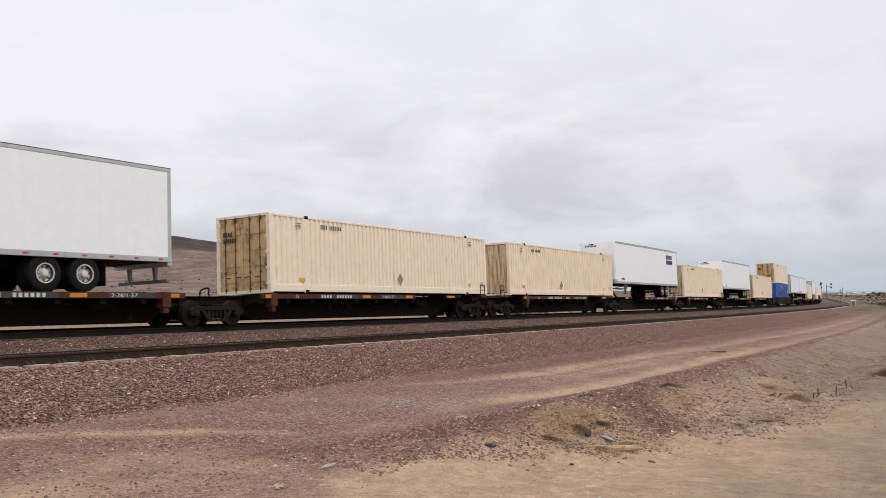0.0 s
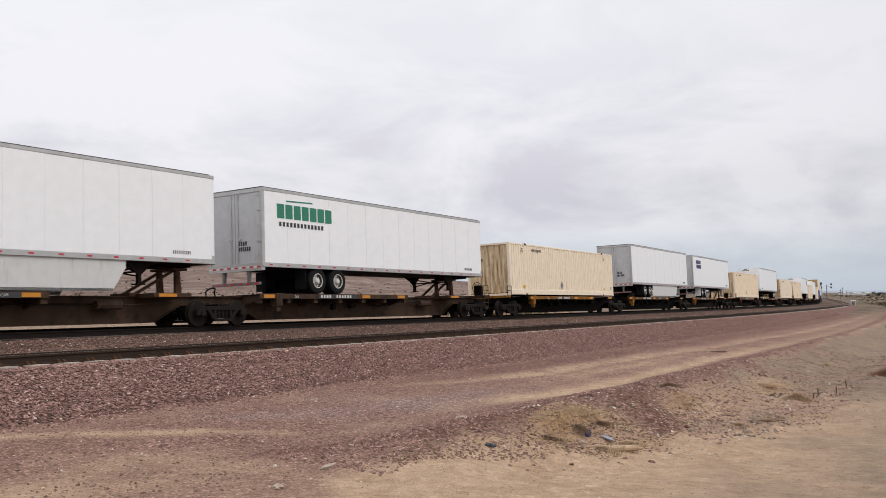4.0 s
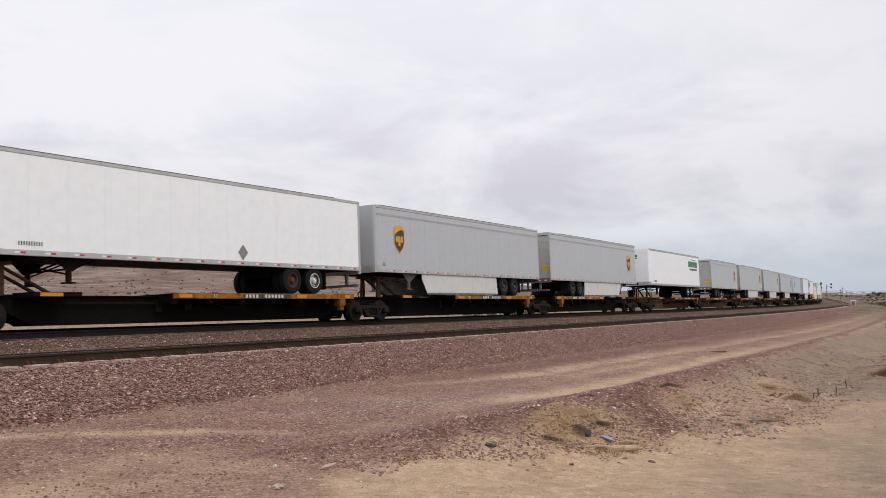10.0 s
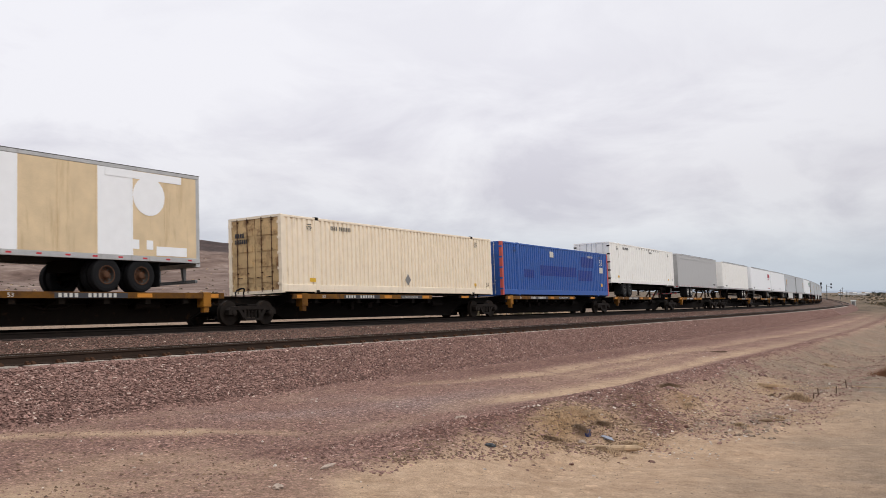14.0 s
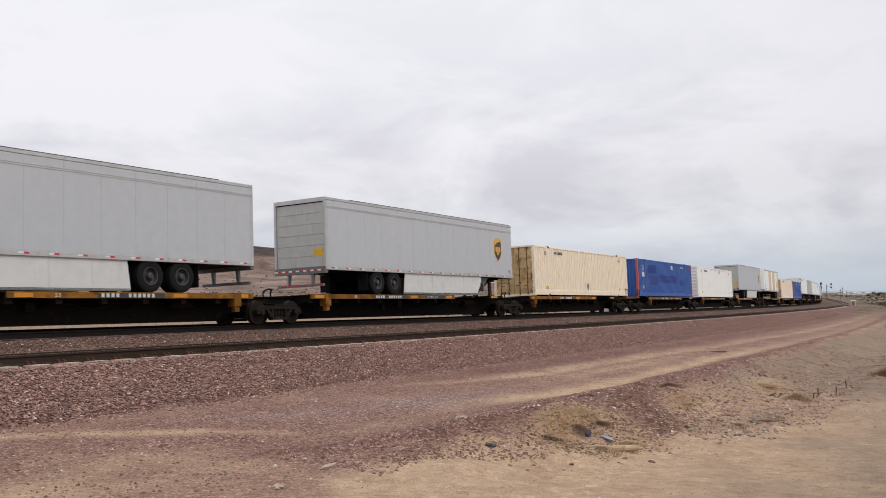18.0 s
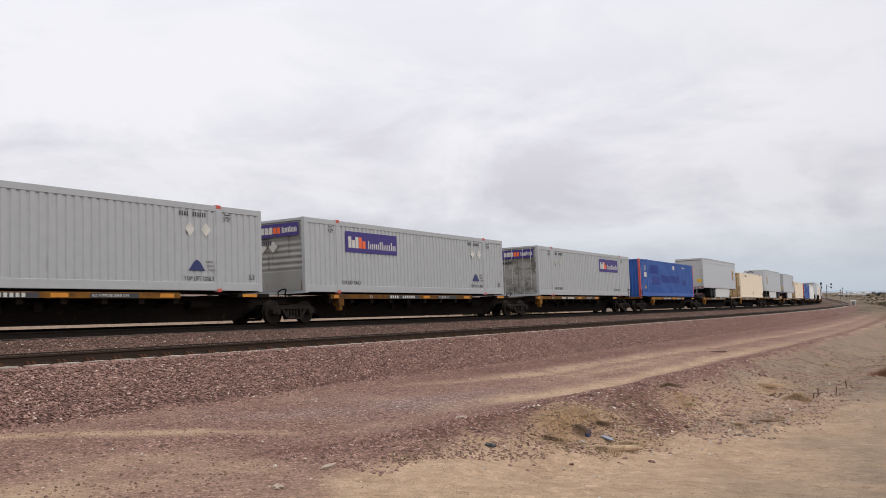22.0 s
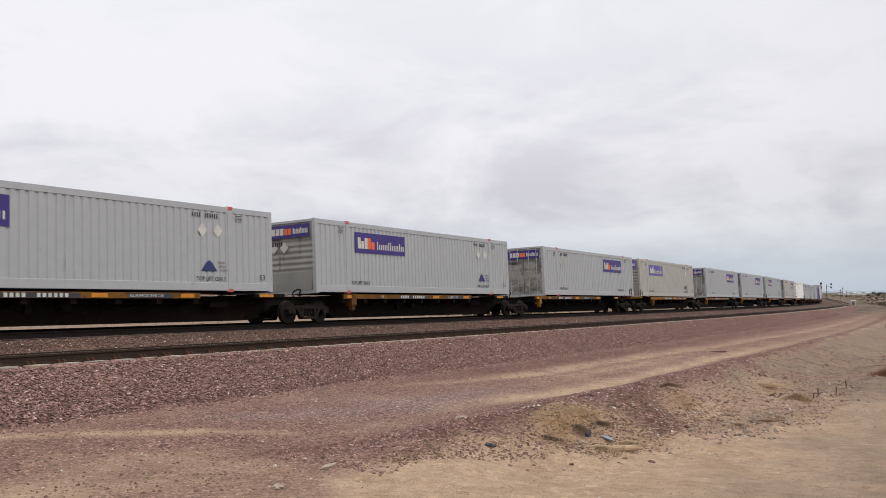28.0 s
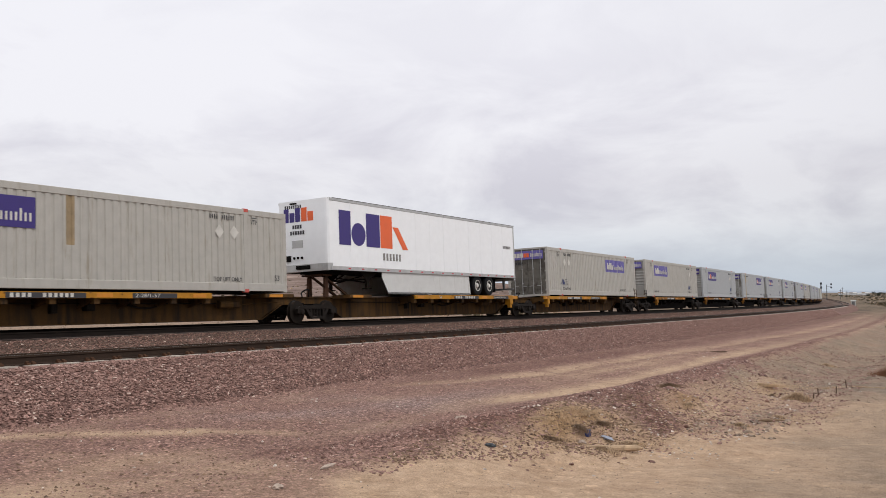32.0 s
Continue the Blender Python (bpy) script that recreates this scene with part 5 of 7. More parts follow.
            if body is M_WHITEC:
                bars(c, M_INKG, 1.2, z1 - 0.45, yv, 7, 0.11, 0.14)
                # row of short grey bars just below the top rail
                g = Geo()
                for i in range(10):
                    g.box(-h + 6.2 + i * 0.62, -h + 6.28 + i * 0.62, yv - 0.004, yv + 0.004, z1 - 0.24, z1 - 0.10)
                part("rub_mark", g, M_INKG, c)
                if seed == 11:
                    part("overpaint_patch", panel_patch(-h + 3.7, -h + 5.2, z1 - 1.05, z1 - 0.30, yv), M_SKIRT, c, "pale grey patch over an old mark")
        for x in (-h + POST - 0.42, h - POST + 0.42):
            letter("VTP" if body is not M_WHITEC else "WTP", 0.17, M_INK, c, x + (0.2 if q > 0 else -0.2), yv, z1 - 0.52, flip=q > 0, squeeze=0.8)
            part("mark_line", panel_patch(x - 0.16, x + 0.10, z1 - 0.30, z1 - 0.275, yv), M_INK, c)
        if body is not M_BLUE:
            letter("53", 0.20, M_INK, c, (h - 0.65) if q < 0 else (h - 0.3), yv, z0 + 0.42, flip=q > 0)
    if seed == 7:
        part("rust_streak", rib_patch(h - 9.0, h - 8.7, z1 - 1.6, z1 - 0.11, h, depth, pitch, 0.004), M_RUSTSTAIN, c, "brown rust streak down the side")
    # end marks
    end_bars(c, M_INK, -h - 0.010, 0.95, z1 - 0.75, 4, 0.12, 0.16)
    end_bars(c, M_INK, -h - 0.010, 0.95, z1 - 0.98, 6, 0.11, 0.16)
    if logo:
        g = Geo().box(-h - 0.016, -h - 0.010, -1.02, 1.02, z1 - 0.68, z1 - 0.18)
        lp_ = part("logo_panel", g, M_PURPLE if logo != "faded" else M_PURPLEF, c, "purple rectangular logo panel")
        g = Geo()
        for i in range(3):
            g.box(-h - 0.024, -h - 0.016, 0.85 - i * 0.21 - 0.17, 0.85 - i * 0.21, z1 - 0.56, z1 - 0.30)
        part("logo_block", g, M_INKW, lp_)
        g = Geo()
        for i in range(2):
            g.box(-h - 0.024, -h - 0.016, 0.22 - i * 0.19 - 0.16, 0.22 - i * 0.19, z1 - 0.56, z1 - 0.32)
        part("logo_block", g, M_ORANGE, lp_)
        g = Geo()
        for i in range(10):
            g.box(-h - 0.024, -h - 0.016, -0.22 - i * 0.075 - 0.045, -0.22 - i * 0.075, z1 - 0.54, z1 - (0.36 if i % 5 else 0.32))
        part("logo_block", g, M_INKW, lp_)
    if body is M_BLUE:
        end_bars(c, M_INKW, -h - 0.008, 0.2, z1 - 1.55, 1, 0.6, 0.40, 0)
        end_bars(c, M_INKW, -h - 0.008, 0.2, z1 - 2.3, 1, 0.6, 0.28, 0)
        g = word("53", 0.42).copy()
        g.materials.clear()
        g.materials.append(M_INKW)
        g.transform(Matrix.Translation((-h - 0.010, 0.22, z1 - 1.05)) @ Matrix.Rotation(-math.pi / 2, 4, "Z"))
        part("lettering", g, M_INKW, c)
    return c


def panel_patch(x0, x1, z0, z1, y):
    return Geo().box(x0, x1, y - 0.003, y + 0.003, z0, z1)


def diamond(x, z, r, y):
    return Geo().slab([(x - r * 0.85, z), (x, z - r), (x + r * 0.85, z), (x, z + r)], y - 0.003, y + 0.003)


def brand_blocks(parent, x, z, y, d, h, faded=False):
    """A logo as plain blocks: three light ones, two orange ones, then small light bars."""
    def col(x0, w, hh):
        a, b = sorted((x + d * x0 * h, x + d * (x0 + w) * h))
        return (a, b, y - 0.004, y + 0.004, z, z + hh * h)
    g = Geo()
    for x0, w, hh in ((0.0, 0.42, 0.95), (0.5, 0.42, 0.66), (1.0, 0.42, 0.95)):
        g.box(*col(x0, w, hh))
    part("logo_block", g, M_INKW, parent)
    g = Geo()
    for x0, w, hh in ((1.48, 0.42, 0.95), (1.98, 0.46, 0.64)):
        g.box(*col(x0, w, hh))
    part("logo_block", g, M_INKW if faded else M_ORANGE, parent)
    g = Geo()
    for i in range(15):
        g.box(*col(2.85 + i * 0.29, 0.13, 0.72 if i in (0, 6, 7, 12) else 0.48))
    part("logo_block", g, M_INKW, parent)


# ---- road trailers ----
TB, TT = 2.02, 4.86                            # floor and roof of a trailer over the rail


def tyre_mesh():
    g = Geo()
    R = 0.50
    g.lathe([(-0.13, 0.28), (-0.14, 0.40), (-0.12, R - 0.02), (-0.09, R), (0.09, R), (0.12, R - 0.02), (0.14, 0.40), (0.13, 0.28), (-0.13, 0.28)], "y", (0, 0, 0), 28, cap=False)
    return g.mesh("tyre", M_TYRE)


def rim_mesh(m):
    """Pale outer ring and hub round a dish; its shade and the hand holes are dark-coloured faces."""
    g = Geo()
    seg = 24
    g.lathe([(-0.128, 0.285), (-0.140, 0.272), (-0.130, 0.245), (-0.02, 0.232), (0.00, 0.20), (-0.02, 0.155), (-0.055, 0.115), (-0.13, 0.10), (-0.15, 0.075), (-0.155, 0.002)], "y", (0, 0, 0), seg, cap=False)
    nf = len(g.f)
    for i in range(10):
        w = 2 * math.pi * i / 10
        g.lathe([(-0.02, 0.016), (-0.045, 0.012)], "y", (0.135 * math.cos(w), 0, 0.135 * math.sin(w)), 6)
    me = g.mesh("rim", m)
    me.materials.append(M_RIMDISH)
    for k, q in enumerate(me.polygons):
        if k < nf and ((k // seg) == 2 or ((k // seg) in (3, 4) and k % 3 == 0)):
            q.material_index = 1
    return me


def running_gear(t, h, z0, tail, rim, rnd, pale_flap=False):
    """Wheels near the tail and folding legs near the nose."""
    ax = -h + tail
    deck = 1.08
    part("wheel_frame", Geo().box(ax - 1.3, ax + 1.3, -0.55, 0.55, z0 - 0.32, z0 + 0.02, 0.03), M_DARK, t)
    for k2 in (-0.62, 0.62):
        part("axle", Geo().lathe([(-1.1, 0.07), (1.1, 0.07)], "y", (ax + k2, 0, deck + 0.5), 10), M_DARK, t)
        for q in (-1, 1):
            for yy in (1.13, 0.80):
                turn = Matrix.Translation((ax + k2, q * yy, deck + 0.5)) @ (Matrix.Rotation(math.pi, 4, "Z") if q > 0 else Matrix())
                ty = part("tyre", keep("tyre", tyre_mesh), M_TYRE, t, at=turn)
                if yy > 1:
                    rm = rim if rim != "mixed" else ("white" if k2 < 0 else "rust")
                    part("rim", keep("rim" + rm, lambda: rim_mesh({"white": M_RIMW, "dark": M_RIMD, "rust": M_CLIP}[rm])), M_RIMW, ty)
    for q in (-1, 1):
        ya, yb = sorted((q * 0.72, q * 1.24))
        part("mud_flap", Geo().box(ax - 1.32, ax - 1.30, ya, yb, deck + 0.18, z0 - 0.02), M_WHITE if pale_flap else M_TYRE, t)
    lx = h - 2.9
    g = Geo()
    for q in (-1, 1):
        g.box(lx - 0.06, lx + 0.06, q * 0.95 - 0.06, q * 0.95 + 0.06, deck + 0.28, z0)
        g.box(lx - 0.16, lx + 0.16, q * 0.95 - 0.14, q * 0.95 + 0.14, deck + 0.24, deck + 0.28)
        g.rod((lx - 0.9, q * 0.9, z0), (lx, q * 0.95, deck + 0.6), 0.03)
        g.slab([(lx - 0.62, z0), (lx + 0.50, z0), (lx + 0.10, deck + 0.58), (lx - 0.10, deck + 0.58)], q * 1.0 - 0.012, q * 1.0 + 0.012)
        g.rod((lx, q * 0.95, deck + 0.5), (lx, -q * 0.95, z0 - 0.1), 0.025)
    g.rod((lx, -0.95, deck + 0.65), (lx, 0.95, deck + 0.65), 0.03)
    part("landing_gear", g, M_RUSTDARK if rnd.random() < 0.8 else M_LEG, t, "pair of folding support legs with bracing")


def trailer(skin, length=16.15, style="plate", skirt=False, rim="white", logo=None, rear="doors", seed=0, tail=2.2, top=TT, tape=True, near=-1, sheets=None, name="semi_trailer"):
    """Rear at -x, nose at +x, on its wheels and landing legs."""
    rnd = random.Random(seed)
    h = length / 2
    t = new(name)
    W_ = 1.295
    z0, z1 = TB, top
    # side skins in sheets with raised seams
    nsh = max(6, round((length - 0.5) / 1.24))
    for q in (-1, 1):
        y = q * W_
        xs = np.linspace(-h + 0.14, h - 0.22, nsh + 1)
        ya, yb = sorted((y, y - q * 0.03))
        if q != near:
            part("side_panel", Geo().box(xs[0], xs[-1], ya, yb, z0 + 0.16, z1 - 0.12), skin, t)
        else:
            for i in range(nsh):
                dy = q * (0.004 if i % 2 and style != "smooth" else 0.0)
                sm_ = sheets[i % len(sheets)] if sheets else skin
                gp = Geo().box(xs[i] + 0.0018, xs[i + 1] - 0.0018, ya + dy, yb + dy, z0 + 0.16, z1 - 0.12, 0.004)
                if style != "smooth" and i:
                    yr, ys = sorted((y + q * 0.009, y))
                    gp.box(xs[i] + 0.003, xs[i] + 0.06, yr, ys, z0 + 0.16, z1 - 0.12)
                part("side_panel", gp, sm_, t)
            part("lining", Geo().box(xs[0], xs[-1], min(y - q * 0.05, y - q * 0.035), max(y - q * 0.05, y - q * 0.035), z0 + 0.16, z1 - 0.12), M_DARK, t)
        ya, yb = sorted((y + q * 0.012, y - q * 0.06))
        br = part("bottom_rail", Geo().box(-h + 0.02, h - 0.10, ya, yb, z0, z0 + 0.16, 0.012), M_ALU, t)
        part("top_rail", Geo().box(-h + 0.02, h - 0.10, ya, yb, z1 - 0.12, z1, 0.015), M_ALU, t)
        if style == "smooth" and skin is not M_WHITE:
            part("roof_band", Geo().box(-h + 0.02, h - 0.1, min(y + q * 0.012, y), max(y + q * 0.012, y), z1 - 0.42, z1 - 0.385).box(-h + 0.02, h - 0.1, min(y + q * 0.012, y), max(y + q * 0.012, y), z1 - 0.365, z1 - 0.34), M_ALU, t)
        if tape and q == near:
            gr_, gw_ = Geo(), Geo()
            n = int(length / 0.9)
            yt = sorted((y + q * 0.013, y + q * 0.017))
            for i in range(n):
                xx = -h + 0.35 + i * (length - 0.8) / n
                gr_.box(xx, xx + 0.16, yt[0], yt[1], z0 + 0.06, z0 + 0.11)
                gw_.box(xx + 0.16, xx + 0.32, yt[0], yt[1], z0 + 0.06, z0 + 0.11)
            tagged(part("reflective_tape", gr_, M_REFR, br), kind="stuff")
            if style == "smooth":
                tagged(part("reflective_tape", gw_, M_REFW, br), kind="stuff")
    part("roof", Geo().box(-h + 0.05, h - 0.05, -W_ + 0.05, W_ - 0.05, z1 - 0.05, z1 - 0.01), M_ALU, t)
    part("floor", Geo().box(-h + 0.05, h - 0.05, -W_ + 0.06, W_ - 0.06, z0 + 0.02, z0 + 0.14), M_DARK, t)
    # thin edge strip, coloured dark to draw the shadow line at the roof rail
    part("roof_cap", Geo().box(-h + (0.0 if style != "smooth" else 1.6), h - 0.3, -W_ - 0.008, W_ + 0.008, z1 - 0.022, z1 + 0.014), M_ROOFCAP, t)
    # nose with rounded corners
    ring = [(h - 0.22, -W_), (h - 0.08, -W_ + 0.03), (h - 0.02, -W_ + 0.10), (h, -W_ + 0.20), (h, W_ - 0.20), (h - 0.02, W_ - 0.10), (h - 0.08, W_ - 0.03), (h - 0.22, W_), (h - 0.22, W_ - 0.05), (h - 0.22, -W_ + 0.05)]
    part("nose", Geo().sweep([[(x, y, z) for x, y in ring] for z in (z0 + 0.28, z1)]), skin, t)
    part("nose_rail", Geo().sweep([[(x + 0.008, y, z) for x, y in ring] for z in (z0, z0 + 0.28)]), M_ALU, t)
    g = Geo()
    g.box(h, h + 0.05, -0.35, 0.35, z0 + 0.08, z0 + 0.24, 0.02)
    for yy in (-0.2, 0.2):
        g.lathe([(0, 0.045), (0.07, 0.045)], "x", (h + 0.02, yy, z0 + 0.16), 8)
    g.box(h, h + 0.03, -0.95, -0.62, z0 + 0.42, z0 + 0.66, 0.01)
    for yy in (-0.45, -0.25, -0.05):
        g.lathe([(0, 0.05), (0.05, 0.05)], "x", (h, yy, z0 + 0.55), 8)
    part("air_connections", g, M_DARK, t)
    if near > 0:
        g = Geo().box(h, h + 0.006, -0.55, 0.0, z0 + 0.95, z0 + 1.25)
        part("placard", g, M_ALU, t)
        g = Geo()
        for i in range(4):
            g.box(h + 0.001, h + 0.008, -0.52 + i * 0.125, -0.43 + i * 0.125, z1 - 1.12, z1 - 0.97)
        for i in range(6):
            g.box(h + 0.001, h + 0.008, -0.64 + i * 0.125, -0.55 + i * 0.125, z1 - 1.36, z1 - 1.21)
        tagged(part("marking", g, M_INK, t), kind="stuff")
        part("marker_lamp", Geo().box(h, h + 0.03, -0.62, -0.28, z1 - 0.14, z1 - 0.08, 0.01), M_DARK, t)
    if logo == "green":
        part("logo_block", Geo().box(h + 0.001, h + 0.007, -0.55, 0.35, z1 - 0.62, z1 - 0.42).box(h + 0.001, h + 0.007, -0.35, 0.35, z1 - 0.74, z1 - 0.68), M_GREEN, t)
    if logo == "old":
        part("vent_panel", Geo().box(h, h + 0.008, -0.55, 0.45, z0 + 0.3, z1 - 0.08), M_TAN, t, "tan stained nose panel with vents")
        part("vent", Geo().box(h + 0.008, h + 0.05, -0.35, 0.05, z1 - 0.62, z1 - 0.45, 0.02).box(h + 0.008, h + 0.03, -0.45, -0.15, z0 + 0.35, z0 + 0.75).box(h + 0.008, h + 0.03, 0.0, 0.3, z0 + 0.35, z0 + 0.75), M_ALU, t)
        part("side_panel", Geo().box(h - 0.6, h - 0.24, min(near * W_, near * (W_ + 0.010)), max(near * W_, near * (W_ + 0.010)), z0 + 0.17, z1 - 0.13), M_TAN, t)
    # rear frame and doors
    for q in (-1, 1):
        ya, yb = sorted((q * W_, q * (W_ - 0.10)))
        part("rear_post", Geo().box(-h, -h + 0.14, ya, yb, z0, z1, 0.015), M_ALU, t)
    part("rear_header", Geo().box(-h, -h + 0.12, -W_ + 0.1, W_ - 0.1, z1 - 0.16, z1, 0.015), M_ALU, t)
    part("rear_sill", Geo().box(-h - 0.03, -h + 0.14, -W_ + 0.02, W_ - 0.02, z0 - 0.12, z0 + 0.14, 0.015), M_LEG if rear == "roll" else M_ALU, t)
    if rear == "doors":
        for q in (-1, 1):
            ya, yb = sorted((q * 0.012, q * (W_ - 0.11)))
            dr = part("door", Geo().box(-h + 0.02, -h + 0.06, ya, yb, z0 + 0.15, z1 - 0.17), M_DOORW if skin is M_WHITE else M_DOOR, t)
            if near > 0:
                continue
            g = Geo()
            g.rod((-h - 0.005, q * 0.16, z0 + 0.1), (-h - 0.005, q * 0.16, z1 - 0.12), 0.02)
            g.box(-h - 0.02, -h + 0.02, min(q * 0.12, q * 0.3), max(q * 0.12, q * 0.3), z0 + 1.0, z0 + 1.05)
            part("lock_rod", g, M_ALU, dr)
            for i in range(5):
                zz = z0 + 0.35 + i * 0.55
                ya, yb = sorted((q * (W_ - 0.24), q * (W_ + 0.008)))
                part("hinge", Geo().box(-h - 0.012, -h + 0.03, ya, yb, zz, zz + 0.06), M_ALU, dr)
    else:
        for i in range(6):
            za = z0 + 0.15 + i * (z1 - z0 - 0.32) / 6
            part("door_panel", Geo().box(-h + 0.05, -h + 0.08, -W_ + 0.11, W_ - 0.11, za + 0.005, za + (z1 - z0 - 0.32) / 6 - 0.005), M_DOOR, t)
        if near < 0:
            part("sticker", Geo().box(-h + 0.044, -h + 0.05, -W_ + 0.16, -W_ + 0.62, z0 + 0.55, z0 + 0.85), M_STICKER, t)
            part("door_gap", Geo().box(-h + 0.03, -h + 0.05, -W_ + 0.11, W_ - 0.11, z1 - 0.19, z1 - 0.165), M_DARK, t)
    gr_, gw_ = Geo(), Geo()
    for i in range(7):
        yy = -W_ + 0.06 + i * 0.36
        gr_.box(-h - 0.036, -h - 0.03, yy, yy + 0.17, z0 - 0.02, z0 + 0.04)
        gw_.box(-h - 0.036, -h - 0.03, yy + 0.18, yy + 0.34, z0 - 0.02, z0 + 0.04)
    if near < 0:
        tagged(part("reflective_tape", gr_, M_REFR, t), kind="stuff")
        tagged(part("reflective_tape", gw_, M_REFW, t), kind="stuff")
    g = Geo()
    g.box(-h - 0.02, -h + 0.08, -1.15, 1.15, z0 - 0.62, z0 - 0.52, 0.015)
    for q in (-1, 1):
        g.slab([(-h, z0 - 0.12), (-h + 0.14, z0 - 0.12), (-h + 0.08, z0 - 0.58), (-h, z0 - 0.58)], q * 0.6 - 0.05, q * 0.6 + 0.05)
    part("rear_guard", g, M_LEG, t, "underride guard with striped tape")
    g = Geo()
    for i in range(6):
        g.box(-h - 0.026, -h - 0.02, -1.1 + i * 0.38, -1.1 + i * 0.38 + 0.18, z0 - 0.60, z0 - 0.54)
    if near < 0:
        tagged(part("reflective_tape", g, M_REFR, t), kind="stuff")
    running_gear(t, h, z0, tail, rim, rnd, logo == "navy")
    ax, lx, deck = -h + tail, h - 2.9, 1.08
    part("king_plate", Geo().box(h - 1.6, h - 0.5, -0.6, 0.6, z0 - 0.08, z0 + 0.02, 0.02), M_DARK, t)
    if skirt:
        for q in (-1, 1):
            xa, xb = ax + 1.35, lx - 0.7
            out = [(xa + 0.12, z0), (xb, z0), (xb, z0 - 0.22), (xb - 0.45, deck + 0.06), (xa, deck + 0.06)]
            ya = q * (W_ - 0.05)
            sk = part("side_skirt", Geo().slab(out, min(ya, ya - q * 0.02), max(ya, ya - q * 0.02)), M_SKIRT, t, "pale aerodynamic side skirt")
            part("skirt_edge", Geo().box(xa + 0.02, xb - 0.45, min(ya, ya - q * 0.03), max(ya, ya - q * 0.03), deck + 0.03, deck + 0.11), M_LEG, sk)
    # marks
    for q in (near,):
        y = q * (W_ + 0.010)
        d = -1 if q > 0 else 1
        if logo == "shield":
            sx, sz = h - 1.75, z0 + 1.45
            sh = [(-0.36, 0.42), (-0.30, 0.50), (0.0, 0.56), (0.30, 0.50), (0.36, 0.42), (0.36, -0.14), (0.26, -0.34), (0.0, -0.56), (-0.26, -0.34), (-0.36, -0.14)]
            ed = part("logo_panel", Geo().slab([(sx + 1.13 * a, sz + 1.10 * b) for a, b in sh], min(y, y + q * 0.003), max(y, y + q * 0.003)), M_GOLD, t, "gold and brown shield mark")
            part("logo_block", Geo().slab([(sx + a, sz + b) for a, b in sh], y + q * 0.003 - 0.002, y + q * 0.004 + 0.002), M_SHIELD, ed)
            arc = [(-0.36, 0.42), (-0.30, 0.50), (0.0, 0.56), (0.30, 0.50), (0.36, 0.42), (0.36, 0.40), (0.18, 0.43), (-0.05, 0.38), (-0.24, 0.28), (-0.36, 0.17)]
            part("logo_block", Geo().slab([(sx + d * a, sz + b) for a, b in arc], y + q * 0.006 - 0.002, y + q * 0.007 + 0.002), M_GOLD, ed)
            g = Geo()
            ys_ = sorted((y + q * 0.006, y + q * 0.010))
            for w0, z_, hh in ((-0.27, -0.13, 0.28), (-0.08, -0.28, 0.43), (0.11, -0.13, 0.28)):
                a, b = sorted((sx + d * w0, sx + d * (w0 + 0.155)))
                g.slab([(a + 0.03, sz + z_), (b - 0.03, sz + z_), (b, sz + z_ + 0.05), (b, sz + z_ + hh - 0.05), (b - 0.03, sz + z_ + hh), (a + 0.03, sz + z_ + hh), (a, sz + z_ + hh - 0.05), (a, sz + z_ + 0.05)], ys_[0], ys_[1])
            part("logo_block", g, M_GOLD, ed)
            letter("53", 0.16, M_INK, t, h - 0.62 + (0.2 if q > 0 else 0), y, z0 + 0.26, flip=q > 0)
        elif logo == "navy":
            for row_, n_ in ((0, 5), (1, 7)):
                bars(t, M_NAVYMARK, (-h + 1.45) if q < 0 else (-h + 3.3), z1 - 0.76 - row_ * 0.42, y, n_, 0.36 if row_ == 0 else 0.265, 0.34, 0.22, flip=d, name="logo_block")
        elif logo == "green":
            sx = -h + 0.8
            bars(t, M_GREEN, sx if q < 0 else sx + 3.2, z1 - 1.05, y, 7, 0.46, 0.52, 0.16, flip=d, name="logo_block")
            part("logo_block", Geo().slab([(sx + 0.5, z1 - 0.38), (sx + 2.0, z1 - 0.33), (sx + 2.0, z1 - 0.38), (sx + 0.5, z1 - 0.43)], y - 0.003, y + 0.003), M_GREEN, t)
            bars(t, M_INK, sx + 0.1 if q < 0 else sx + 2.7, z1 - 1.34, y, 13, 0.20, 0.16, 0.4, flip=d, name="logo_block")
        elif logo == "red":
            sx = -h + 0.9
            bars(t, M_REDMARK, sx if q < 0 else sx + 1.9, z1 - 1.05, y, 4, 0.47, 0.50, 0.18, flip=d, name="logo_block")
            bars(t, M_REDMARK, sx + 0.2 if q < 0 else sx + 1.9, z1 - 1.32, y, 5, 0.33, 0.10, 0.45, flip=d, name="logo_block")
            part("mark_line", panel_patch(sx + 0.1, sx + 2.0, z1 - 1.16, z1 - 1.135, y), M_REDMARK, t)
            letter("Air Ride Equipped", 0.15, M_REDMARK, t, -h + 0.85 + (1.8 if q > 0 else 0), y, z0 + 0.34, flip=q > 0)
        elif logo == "wordmark":
            # big purple and orange letter blocks behind the nose
            x0 = h - 0.65
            pos = 0.0
